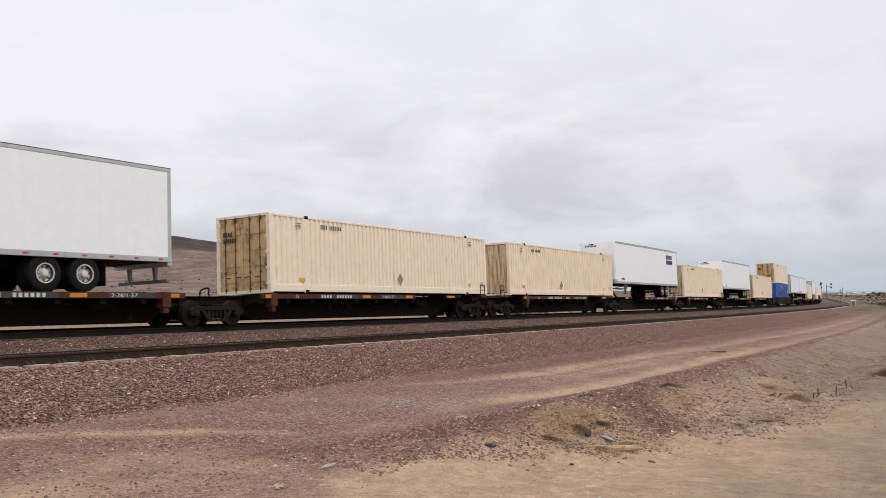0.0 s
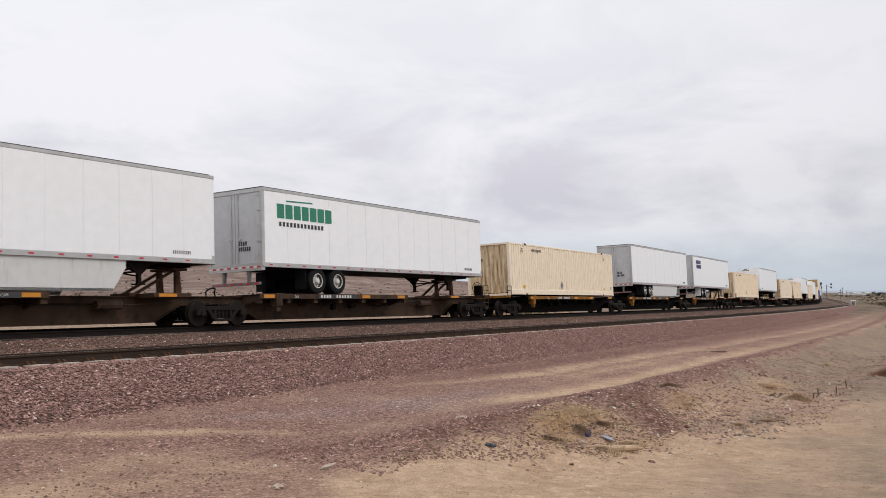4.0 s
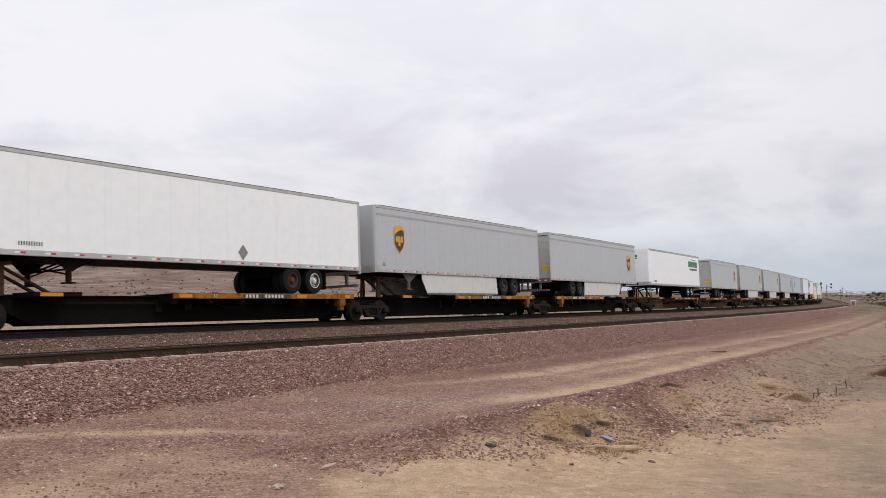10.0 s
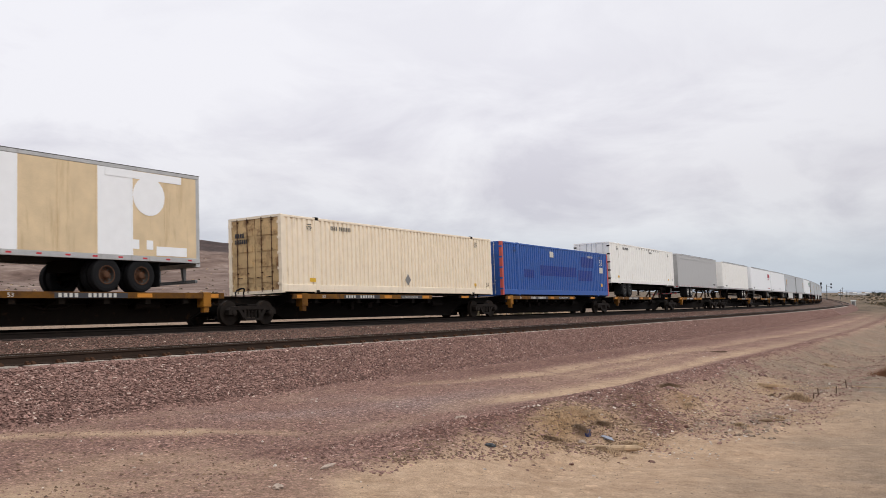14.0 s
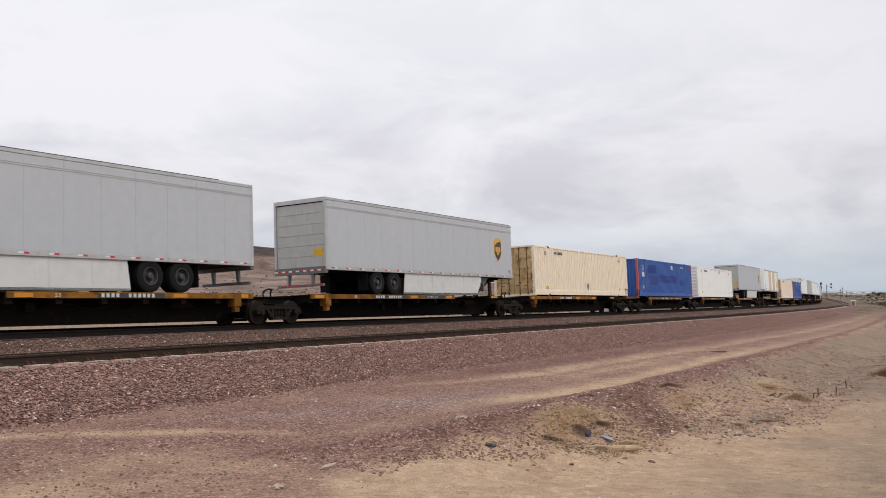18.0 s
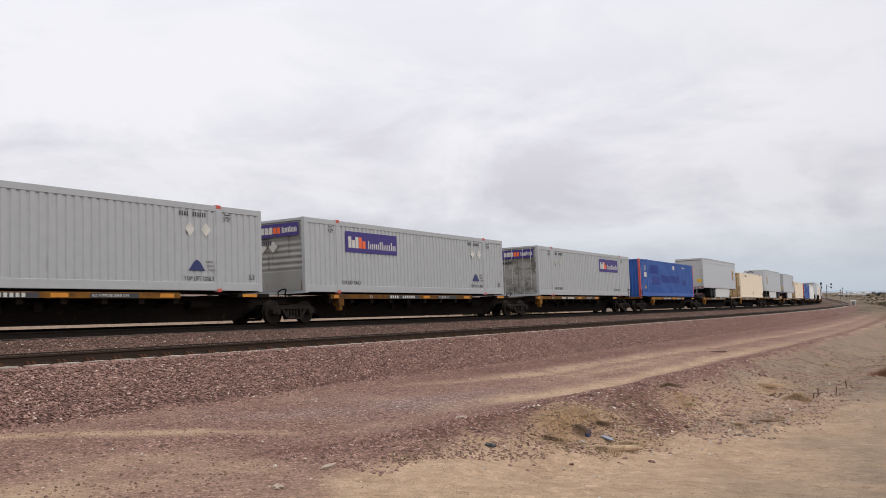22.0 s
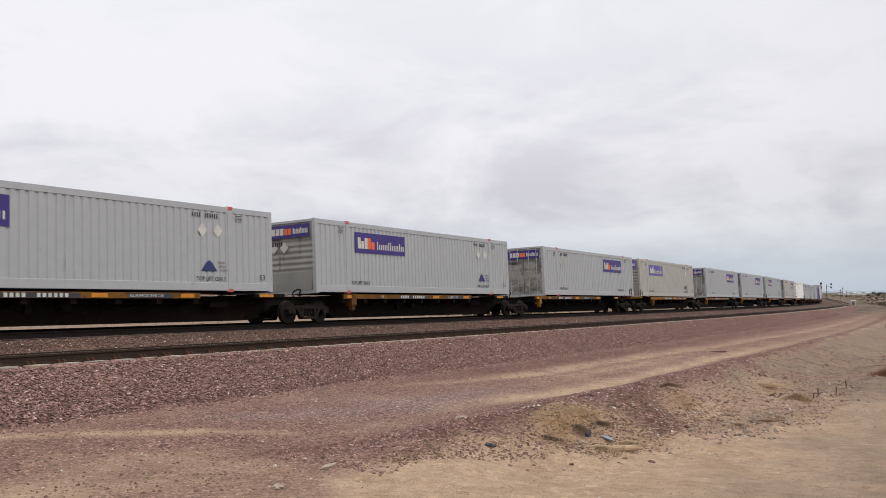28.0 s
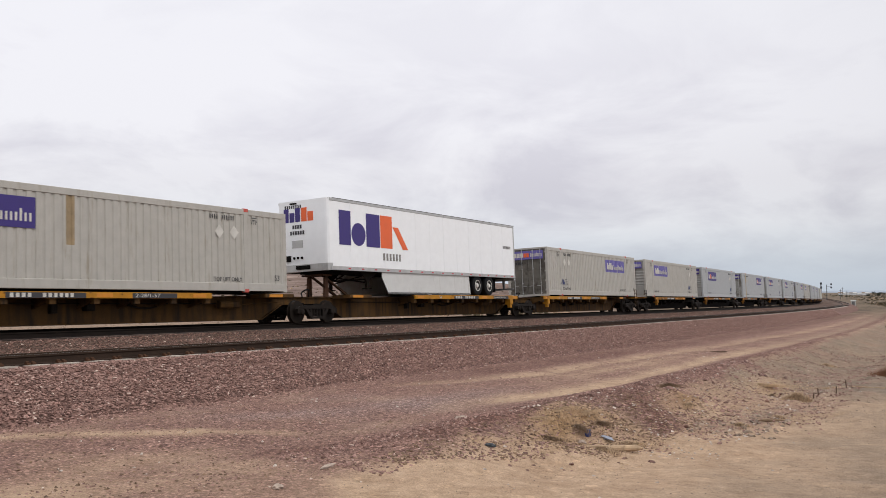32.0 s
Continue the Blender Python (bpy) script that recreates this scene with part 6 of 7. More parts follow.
            for c_, w_, hh, shape in (("p", 0.80, 1.38, "bar"), ("p", 1.02, 0.94, "disc"), ("p", 1.02, 1.38, "bar"), ("o", 0.92, 1.38, "bar"), ("o", 1.24, 0.94, "slant")):
                a, b = (x0 - pos - w_ * 0.95, x0 - pos) if q > 0 else (x0 - 5.0 + pos, x0 - 5.0 + pos + w_ * 0.95)
                zb = z0 + 1.02
                if shape == "disc":
                    out = [((a + b) / 2 + (b - a) / 2 * math.cos(k * 0.3142), zb + hh / 2 + hh / 2 * math.sin(k * 0.3142)) for k in range(20)]
                elif shape == "slant":
                    out = [(a, zb), (a + 0.42, zb), (b, zb + hh), (b - 0.42, zb + hh)]
                else:
                    out = [(a, zb), (b, zb), (b, zb + hh), (a, zb + hh)]
                part("logo_block", Geo().slab(out, y - 0.003, y + 0.003), M_PURPLE if c_ == "p" else M_ORANGE, t)
                pos += w_
            bars(t, M_INKG, x0 - 3.0, z0 + 0.50, y, 6, 0.24, 0.30, 0.45, flip=d, name="logo_block")
            bars(t, M_INKG, -h + 0.5, z0 + 1.55, y, 9, 0.10, 0.14, 0.4)
        elif logo == "old":
            part("old_logo_disc", Geo().slab([(-h + 2.02 + 0.60 * math.cos(k * 0.2618), z1 - 0.85 + 0.60 * math.sin(k * 0.2618)) for k in range(24)], y - 0.003, y + 0.003), M_WHITE, t, "round white patch over an old logo")
            for xa, xb, za, zb in ((-h + 0.55, -h + 1.75, z0 + 0.19, z0 + 0.47), (-h + 2.40, -h + 2.65, z0 + 0.36, z0 + 0.64), (-h + 1.88, -h + 2.12, z0 + 0.36, z0 + 0.64), (-h + 0.75, -h + 3.6, z1 - 0.36, z1 - 0.13)):
                part("white_patch", panel_patch(xa, xb, za, zb, y - 0.001 * q), M_WHITE, t)
        if seed == 14:
            part("placard", diamond(-h + 6.7, z0 + 0.46, 0.27, y), M_INKG, t, "weathered grey diamond placard")
        if logo not in ("shield", "wordmark"):
            bars(t, M_INK, h - 1.85, z0 + 0.28, y, 10, 0.075, 0.11)
    if logo == "wordmark":
        g = Geo()
        for i, (w_, hh) in enumerate(((0.26, 0.55), (0.24, 0.38), (0.28, 0.55))):
            g.box(h + 0.001, h + 0.008, -0.95 + i * 0.29, -0.95 + i * 0.29 + 0.25, z1 - 0.85, z1 - 0.85 + hh)
        part("logo_block", g, M_PURPLE, t)
        g = Geo()
        for i, hh in enumerate((0.55, 0.38)):
            g.box(h + 0.001, h + 0.008, -0.06 + i * 0.32, 0.22 + i * 0.32, z1 - 0.85, z1 - 0.85 + hh)
        part("logo_block", g, M_ORANGE, t)
    if near < 0 and rear == "doors":
        end_bars(t, M_INK, -h + 0.015, -0.15, z0 + 0.80, 4, 0.11, 0.15)
        end_bars(t, M_INK, -h + 0.015, -0.15, z0 + 0.60, 6, 0.10, 0.15)
    g = Geo()
    for i in range(8):
        g.box(h + 0.001, h + 0.006, -0.9 + i * 0.11, -0.83 + i * 0.11, z1 - 0.30, z1 - 0.17)
    tagged(part("marking", g, M_INK, t), kind="stuff")
    return t


# ---- scrub, stakes and litter on the bank ----
M_STRAW = mat("dry_straw", (0.56, 0.41, 0.27), 0.9, spread=0.3, scale=8, second=(0.25, 0.19, 0.10), amount=0.45, spec=0.2)
M_TWIG = mat("dry_brown_twig", (0.20, 0.135, 0.088), 0.9, spread=0.3, scale=8, spec=0.2)
M_SAGE = mat("dusty_sage_leaf", (0.105, 0.088, 0.055), 0.9, spread=0.3, scale=8, spec=0.2)
M_REDTWIG = mat("rust_brown_twig", (0.19, 0.085, 0.045), 0.9, spread=0.3, scale=8, spec=0.2)
M_STAKE = mat("weathered_brown_stake", (0.10, 0.06, 0.04), 0.9, spread=0.3, scale=20)
M_LOG = mat("bleached_tan_log", (0.38, 0.27, 0.17), 0.9, spread=0.25, scale=6, second=(0.2, 0.13, 0.08), amount=0.4)
M_CLOTH = mat("faded_navy_cloth", (0.035, 0.045, 0.12), 0.8, spread=0.3, scale=10)
M_RAG = mat("pale_blue_plastic", (0.26, 0.28, 0.34), 0.6, spread=0.2, scale=10)
M_CAN = mat("dark_slate_scrap", (0.035, 0.042, 0.048), 0.6, spread=0.3, scale=12)


def at_ground(s, n):
    x, y, _ = level_spot(np.array([float(s)]), np.array([float(n)]), 0.0)
    z = ground_height(x, y)[0]
    return float(x[0]), float(y[0]), float(z[0])


def blades(count, rx, ry, height, width, seed, lean=0.6, curl=0.5):
    """Thin bent blades or twigs that spring from an uneven patch, tallest within it and flat at its rim."""
    q = random.Random(seed)
    g = Geo()
    for _ in range(count):
        a, u = q.random() * 6.283, min(1.5, abs(q.gauss(0, 0.55)))
        u *= 0.7 + 0.5 * math.sin(3 * a + seed) ** 2
        x, y = rx * u * math.cos(a), ry * u * math.sin(a)
        h = height * (0.25 + 0.85 * q.random()) * max(0.25, 1 - 0.65 * u)
        b = q.random() * 6.283
        l = lean * (0.3 + 1.3 * q.random()) * max(h, height * 0.4)
        dx, dy = math.cos(b) * l, math.sin(b) * l
        c = q.random() * 6.283
        wx, wy = width * math.cos(c), width * math.sin(c)
        m = (x + dx * 0.4, y + dy * 0.4, h * 0.7)
        t = (x + dx * (1 + curl), y + dy * (1 + curl), h * (0.9 - 0.6 * curl * q.random()))
        g.poly([(x - wx, y - wy, -0.03), (x + wx, y + wy, -0.03), (m[0] + wx * 0.7, m[1] + wy * 0.7, m[2]), (m[0] - wx * 0.7, m[1] - wy * 0.7, m[2]), t], [(0, 1, 2, 3), (3, 2, 4)])
    return g


def plant(name, s, n, rx, ry, height, label, mats, seed, dense=260):
    b = new(name)
    x, y, z = at_ground(s, n)
    b.matrix_basis = pose(x, y, z, 0, 0, random.Random(seed).random() * 180)
    for_far = 1.0 if s < 50 else 5.0
    tagged(part("twigs", blades(dense, rx * 0.8, ry * 0.8, height * 0.9, 0.0022 * for_far, seed, 1.0), mats[0], b), kind="stuff")
    tagged(part("foliage", blades(dense * 2, rx, ry, height, 0.0028 * for_far, seed + 1, 0.8), mats[1], b), kind="stuff")
    tagged(part("litter", blades(dense // 2, rx * 1.25, ry * 1.25, height * 0.35, 0.003 * for_far, seed + 2, 1.6), mats[1], b), kind="stuff")
    return tagged(b, label, "bush", "scrub on the bank")


STRAW_L = "patch of matted straw-coloured grass on the bank"
for s_, n_, rx_, ry_, h_, se in ((12.7, 16.85, 0.45, 0.12, 0.03, 1), (13.3, 16.98, 0.45, 0.13, 0.035, 4), (14.0, 17.12, 0.40, 0.13, 0.035, 7)):
    plant("dry_grass", s_, n_, rx_, ry_, h_, STRAW_L, (M_STRAW, M_STRAW), se, 700)
for s_, n_, rx_, ry_, h_, se in ((13.1, 17.35, 0.5, 0.14, 0.09, 10), (13.9, 17.4, 0.35, 0.16, 0.10, 13), (18.9, 16.95, 0.35, 0.2, 0.10, 43), (12.2, 17.25, 0.3, 0.12, 0.06, 46)):
    plant("sage_bush", s_, n_, rx_, ry_, h_, "low tangled brown scrub in the broken bank", (M_TWIG, M_TWIG), se, 320)
plant("dry_grass", 18.3, 17.55, 0.5, 0.14, 0.08, "streak of ochre grass on the gravel bank", (M_TWIG, M_STRAW), 16, 420)
plant("dry_grass", 12.5, 18.0, 0.45, 0.2, 0.10, "tangled dry straw at the bank's foot", (M_TWIG, M_STRAW), 37, 420)
plant("dry_grass", 13.3, 18.1, 0.4, 0.2, 0.10, "tangled dry straw at the bank's foot", (M_TWIG, M_STRAW), 49, 360)
plant("tumbleweed", 21.9, 19.05, 0.42, 0.34, 0.26, "round dry brown tumbleweed at the bank's foot", (M_TWIG, M_STRAW), 19, 620)
plant("dry_grass", 24.6, 17.65, 0.9, 0.28, 0.09, "matted pale dry grass in a sandy hollow", (M_STRAW, M_STRAW), 22, 760)
plant("sage_bush", 24.0, 18.05, 0.6, 0.12, 0.09, "dark dry scrub under a sandy lip", (M_TWIG, M_TWIG), 25, 300)
plant("dark_bush", 28.6, 20.5, 0.8, 0.6, 0.42, "dark rust-brown desert bush with tangled twigs", (M_TWIG, M_REDTWIG), 28, 900)
plant("dry_grass", 16.8, 18.95, 0.28, 0.22, 0.11, "small dry brown tuft beside the sandy way", (M_TWIG, M_STRAW), 31, 320)
plant("sage_bush", 18.4, 19.35, 0.55, 0.14, 0.08, "low dusty scrub among grey stones", (M_TWIG, M_STRAW), 34, 280)
plant("dry_grass", 34.0, 17.9, 0.4, 0.35, 0.16, "small dry brown bush on the tan slope", (M_TWIG, M_STRAW), 40, 420)
plant("dry_grass", 24.4, 20.05, 1.5, 0.10, 0.08, "line of pale straw along a washed ledge", (M_STRAW, M_STRAW), 52, 420)


def litter(name, count, s0, s1, n0, n1, size, material, label, seed):
    """Loose twigs and straws lying flat, joined."""
    q = np.random.RandomState(seed)
    x, y, _ = level_spot(s0 + (s1 - s0) * q.rand(count), n0 + (n1 - n0) * q.rand(count), 0)
    z = ground_height(x, y)[0] + 0.006
    a, l = q.rand(count) * 6.283, size * (0.4 + q.rand(count))
    dx, dy, up = np.cos(a) * l, np.sin(a) * l, 0.25 * l * q.rand(count)
    wx, wy = -np.sin(a) * 0.0022, np.cos(a) * 0.0022
    v = np.stack([np.stack(p_, -1) for p_ in ((x - wx, y - wy, z), (x + wx, y + wy, z), (x + dx + wx, y + dy + wy, z + up), (x + dx - wx, y + dy - wy, z + up), (x + dx / 2, y + dy / 2, z + up / 2 + 0.012))], 1).reshape(-1, 3)
    f = (np.array([(0, 1, 4), (1, 2, 4), (2, 3, 4), (3, 0, 4)])[None] + (np.arange(count) * 5)[:, None, None]).reshape(-1, 3)
    tagged(big(name, v, f, material), label, "twigs", kind="stuff")


litter("twig_litter", 1100, 11.5, 18.5, 16.8, 18.4, 0.10, M_TWIG, "dead twigs strewn over the broken bank", 61)
litter("straw_litter", 900, 11, 27, 16.9, 18.8, 0.09, M_STRAW, "loose straw blown over the bank", 62)
q_ = random.Random(77)
for i in range(24):
    s_, n_ = 60 + 260 * q_.random() ** 1.3, 18 + 70 * q_.random()
    plant("desert_bush", s_, n_, 0.5 + q_.random(), 0.5 + q_.random(), 0.5 + 0.7 * q_.random(), "low dusty scrub bush on the open desert", (M_TWIG, M_SAGE if q_.random() < 0.6 else M_STRAW), 100 + 3 * i, 150)

def scrub_field(name, count, s0, s1, n0, n1, material, label, seed):
    """Far low scrub, joined."""
    q = random.Random(seed)
    ss = np.array([s0 + (s1 - s0) * q.random() for _ in range(count)])
    nn = np.array([n0 + (n1 - n0) * q.random() ** 1.3 for _ in range(count)])
    x, y, _ = level_spot(ss, nn, 0.0)
    z = ground_height(x, y)[0]
    g = Geo()
    for i in range(count):
        b = blades(34, 0.35 + 0.5 * q.random(), 0.35 + 0.5 * q.random(), 0.25 + 0.45 * q.random(), 0.03, seed + i, 0.9)
        g.poly([(u + x[i], v + y[i], w + z[i]) for u, v, w in b.v], b.f)
    tagged(new(name, g.mesh(name, material)), label, "scrub", kind="stuff")


def scrub_belt(name, count, r0, r1, a0, a1, material, label, seed, tall):
    """Scrub over the open plain, by distance and bearing from the bend, joined."""
    q = np.random.RandomState(seed)
    r, a = r0 * (r1 / r0) ** q.rand(count), np.radians(a0 + (a1 - a0) * q.rand(count))
    x, y = r * np.sin(a), r * np.cos(a)
    z, s_, n_ = ground_height(x, y)
    far = (n_ < -11) | (n_ > 19)
    g = Geo()
    for i in np.nonzero(far)[0]:
        k_ = tall * (0.5 + q.rand())
        b = blades(16, k_ * 1.1, k_ * 1.1, k_, 0.05 + 0.0003 * r[i], seed + int(i), 0.9)
        g.poly([(u + x[i], v + y[i], w + z[i]) for u, v, w in b.v], b.f)
    tagged(new(name, g.mesh(name, material)), label, "scrub", kind="stuff")


scrub_belt("slope_scrub", 1400, 95, 900, -34, 8, M_SAGE, "dark low scrub dotted over the far slope", 5000, 0.75)
scrub_belt("slope_brush", 800, 95, 900, -34, 8, M_STRAW, "pale dry brush dotted over the far slope", 8000, 0.6)
scrub_belt("plain_scrub", 1400, 110, 1000, 22, 32, M_SAGE, "dark grey-green scrub over the open plain", 11000, 0.8)
scrub_belt("plain_brush", 700, 60, 700, 22, 32, M_STRAW, "pale dry brush over the open plain", 14000, 0.6)
scrub_field("far_scrub", 420, 60, 380, 17, 110, M_SAGE, "low grey-green desert scrub dotted over the plain", 900)
scrub_field("far_brush", 300, 60, 380, 18, 110, M_TWIG, "low dry brown brush dotted over the plain", 2900)

for s_, n_, h_, tilt in ((22.2, 19.35, 0.20, 6), (22.45, 19.42, 0.22, -3), (22.9, 19.75, 0.23, 2), (23.9, 19.85, 0.26, -5)):
    x, y, z = at_ground(s_, n_)
    st = new("wooden_stake", Geo().sweep([[(u, v, w) for u, v in ((-r_, -r_), (r_, -r_), (r_, r_), (-r_, r_))] for w, r_ in ((-0.1, 0.009), (h_ * 0.8 - 0.03, 0.009), (h_ * 0.8, 0.005))]).mesh("wooden_stake", M_STAKE))
    st.matrix_basis = pose(x, y, z, tilt, tilt / 2, 20)
    tagged(st, "short weathered wooden stake driven into the sand", "stake", "row of stakes")


def crumple(name, s, n, size, material, label, category, seed, flat=0.5):
    """A crumpled lump."""
    x, y, z = at_ground(s, n)
    bm = bmesh.new()
    bmesh.ops.create_icosphere(bm, subdivisions=3, radius=1.0)
    for v in bm.verts:
        v.co *= 1 + 0.45 * noise.noise(v.co * 1.7 + Vector((seed, 0, 0))) + 0.2 * noise.noise(v.co * 4 + Vector((0, seed, 0)))
        v.co = Vector((v.co.x * size[0], v.co.y * size[1], v.co.z * size[2]))
    me = bpy.data.meshes.new(name)
    bm.to_mesh(me)
    bm.free()
    me.materials.append(material)
    ob = new(name, me)
    ob.matrix_basis = pose(x, y, z + size[2] * flat, 0, 0, 35 * seed)
    return tagged(ob, label, category)


crumple("cloth_bundle", 13.0, 17.55, (0.06, 0.05, 0.07), M_CLOTH, "crumpled dark navy cloth lying on the bank", "cloth", 2)
crumple("plastic_sheet", 13.25, 17.75, (0.30, 0.05, 0.022), M_RAG, "torn pale blue plastic sheet on dirt", "litter", 3)
crumple("paper_scrap", 12.65, 17.6, (0.06, 0.05, 0.04), M_PALESTONE, "crumpled white paper scrap on the bank", "litter", 5)
crumple("scrap_lump", 10.5, 17.2, (0.075, 0.045, 0.03), M_CAN, "dark slate-grey scrap on the sand edge", "litter", 4)
crumple("flat_stone", 11.9, 15.9, (0.12, 0.05, 0.03), M_PALESTONE, "pale flat stone on purple gravel", "stone", 6)
crumple("flat_stone", 7.9, 16.55, (0.13, 0.035, 0.02), M_PALESTONE, "pale flat stone on purple gravel", "stone", 7)
crumple("flat_stone", 6.7, 16.9, (0.07, 0.05, 0.03), M_PALESTONE, "pale flat stone on purple gravel", "stone", 8)
x, y, z = at_ground(17.69, 19.33)
br_ = new("dead_branch", Geo().lathe([(-0.26, 0.012), (-0.1, 0.03), (0.08, 0.026), (0.26, 0.01)], "x", (0, 0, 0), 7).rod((0.02, 0, 0), (0.2, 0.12, 0.05), 0.01).mesh("dead_branch", M_TWIG))
br_.matrix_basis = pose(x, y, z + 0.02, 0, 0, 5)
tagged(br_, "dark dead branch among stones on sand", "branch")
x, y, z = at_ground(12.7, 18.05)
lg = new("driftwood_log", Geo().lathe([(-0.5, 0.01), (-0.4, 0.045), (-0.2, 0.06), (-0.02, 0.045), (0.2, 0.055), (0.42, 0.04), (0.5, 0.01)], "x", (0, 0, 0), 9).mesh("driftwood_log", M_LOG))
lg.matrix_basis = pose(x, y, z + 0.045, 0, 0, 4)
tagged(lg, "bleached tan log half buried in sand", "log")
x, y, z = at_ground(33.7, 14.23)
sk = new("fallen_stick", Geo().lathe([(-0.34, 0.015), (-0.1, 0.03), (0.2, 0.025), (0.34, 0.012)], "x", (0, 0, 0), 7).mesh("fallen_stick", M_STAKE))
sk.matrix_basis = pose(x, y, z + 0.03, 0, 0, 8)
tagged(sk, "dark fallen stick lying across the sandy lane", "stick")

# ---- far along the line ----
M_CABIN = mat("pale_grey_cabin_paint", (0.50, 0.50, 0.47), 0.6, spread=0.1)
M_MAST = mat("grey_mast_steel", (0.16, 0.16, 0.16), 0.6, 0.4, spread=0.15)
M_FARWHITE = mat("far_white_wall", (0.62, 0.62, 0.62), 0.7, spread=0.1, scale=0.2)
# distance haze over the mountains is painted in as a pale blue base colour
M_FARBLUE = mat("hazy_blue_mountain", (0.34, 0.38, 0.44), 1.0, spread=0.15, scale=0.004, fine=0.03, bump=0, spec=0.0)
M_FARGREEN = mat("far_tree_green", (0.040, 0.045, 0.030), 0.95, spread=0.3, scale=0.5)


def world_ground(x, y):
    return float(ground_height(np.array([float(x)]), np.array([float(y)]))[0][0])


cz = world_ground(104, 227)
cb = new("relay_cabin")
cb.matrix_basis = pose(104, 227, cz, 0, 0, -25)
part("wall", Geo().box(-0.6, 0.6, -0.5, 0.5, 0.0, 1.85, 0.03), M_CABIN, cb)
part("roof", Geo().sweep([[(x, y, z) for y, z in ((-0.6, 1.85), (0.6, 1.85), (0.55, 1.95), (0, 2.02), (-0.55, 1.95))] for x in (-0.68, 0.68)]), M_CABIN, cb)
part("door", Geo().box(-0.3, 0.3, -0.52, -0.5, 0.15, 1.7), M_MAST, cb)
tagged(cb, "small pale grey trackside equipment cabin", "cabin")


def signal(x, y, tall, arm, label):
    z = world_ground(x, y)
    s = new("rail_signal")
    s.matrix_basis = pose(x, y, z, 0, 0, -25)
    part("mast", Geo().lathe([(0, 0.14), (tall, 0.10)], "z", (0, 0, 0), 8), M_MAST, s)
    part("base", Geo().box(-0.4, 0.4, -0.4, 0.4, -0.1, 0.4, 0.04), M_CABIN, s)
    if arm:
        part("arm", Geo().box(0, arm, -0.08, 0.08, tall - 0.9, tall - 0.75), M_MAST, s)
    for k_ in (0, 1):
        hd = part("signal_head", Geo().box(arm - 0.36, arm + 0.36, -0.25, -0.15, tall - 0.25 - k_ * 1.6, tall + 0.6 - k_ * 1.6, 0.06), M_INK, s)
        part("lamp_hood", Geo().lathe([(-0.55, 0.17), (-0.2, 0.17)], "y", (arm, 0, tall + 0.15 - k_ * 1.6), 8), M_INK, hd)
    part("ladder", Geo().box(-0.25, 0.05, 0.14, 0.18, 0.4, tall), M_MAST, s)
    return tagged(s, label, "signal", "signals along the line")


signal(193.0, 450, 8.2, 2.0, "tall grey mast signal with two black heads")
signal(150.0, 355, 7.8, 0.0, "grey mast signal with two black heads")
for px_, py_, tall in ((222, 500, 5.5), (250, 560, 7.0), (212, 470, 4.5)):
    z = world_ground(px_, py_)
    ob = new("line_pole")
    ob.matrix_basis = pose(px_, py_, z, 0, 0, 10)
    part("pole", Geo().lathe([(0, 0.16), (tall, 0.11)], "z", (0, 0, 0), 8), M_MAST, ob)
    part("crossarm", Geo().box(-0.9, 0.9, -0.06, 0.06, tall - 0.7, tall - 0.55), M_MAST, ob)
    tagged(ob, "bare grey utility pole with short crossarm", "pole", "poles along the line")
q_ = random.Random(5)
for i in range(8):
    az_ = radians(23.9 + 0.2 * i + 0.08 * q_.random())
    dd = 900 + 160 * q_.random()
    x, y = dd * math.sin(az_), dd * math.cos(az_)
    z = world_ground(x, y)
    w_ = 1.2 + 1.2 * q_.random()
    top = EYE - 1.6 + 0.9 * q_.random()
    ob = new("far_shed")
    ob.matrix_basis = pose(x, y, z, 0, 0, -25)
    part("wall", Geo().box(-w_, w_, -2, 2, 0, top - z), M_FARWHITE, ob)
    part("roof", Geo().sweep([[(xx, yy, zz) for yy, zz in ((-2.2, top - z), (2.2, top - z), (0, top - z + 0.7))] for xx in (-w_ - 0.2, w_ + 0.2)]), M_CABIN if i % 3 else M_TWIG, ob)
    tagged(ob, "distant low white shed beside the line", "shed", "far sheds")
for i in range(9):
    az_ = radians(24.9 + 1.5 * q_.random() ** 0.5)
    dd = 620 + 420 * q_.random()
    x, y = dd * math.sin(az_), dd * math.cos(az_)
    b = new("far_tree")
    tl = 2.2 + 1.6 * q_.random()
    b.matrix_basis = pose(x, y, world_ground(x, y), 0, 0, 0)
    part("trunk", Geo().lathe([(0, 0.2), (tl * 0.6, 0.1)], "z", (0, 0, 0), 6), M_TWIG, b)
    g = Geo()
    for k_ in range(260):
        a_, u_ = q_.random() * 6.283, math.sqrt(q_.random())
        c_ = Vector((u_ * tl * 0.55 * math.cos(a_), u_ * tl * 0.55 * math.sin(a_), tl * (0.35 + 0.65 * q_.random())))
        r_ = 0.28
        g.poly([c_ + Vector((r_ * (q_.random() - 0.5) * 2, r_ * (q_.random() - 0.5) * 2, r_ * (q_.random() - 0.5) * 2)) for _ in range(3)], [(0, 1, 2)])
    part("crown", g, M_FARGREEN, b)
    tagged(b, "distant dark green desert tree", "tree", "far trees")
mv = []
naz = 60
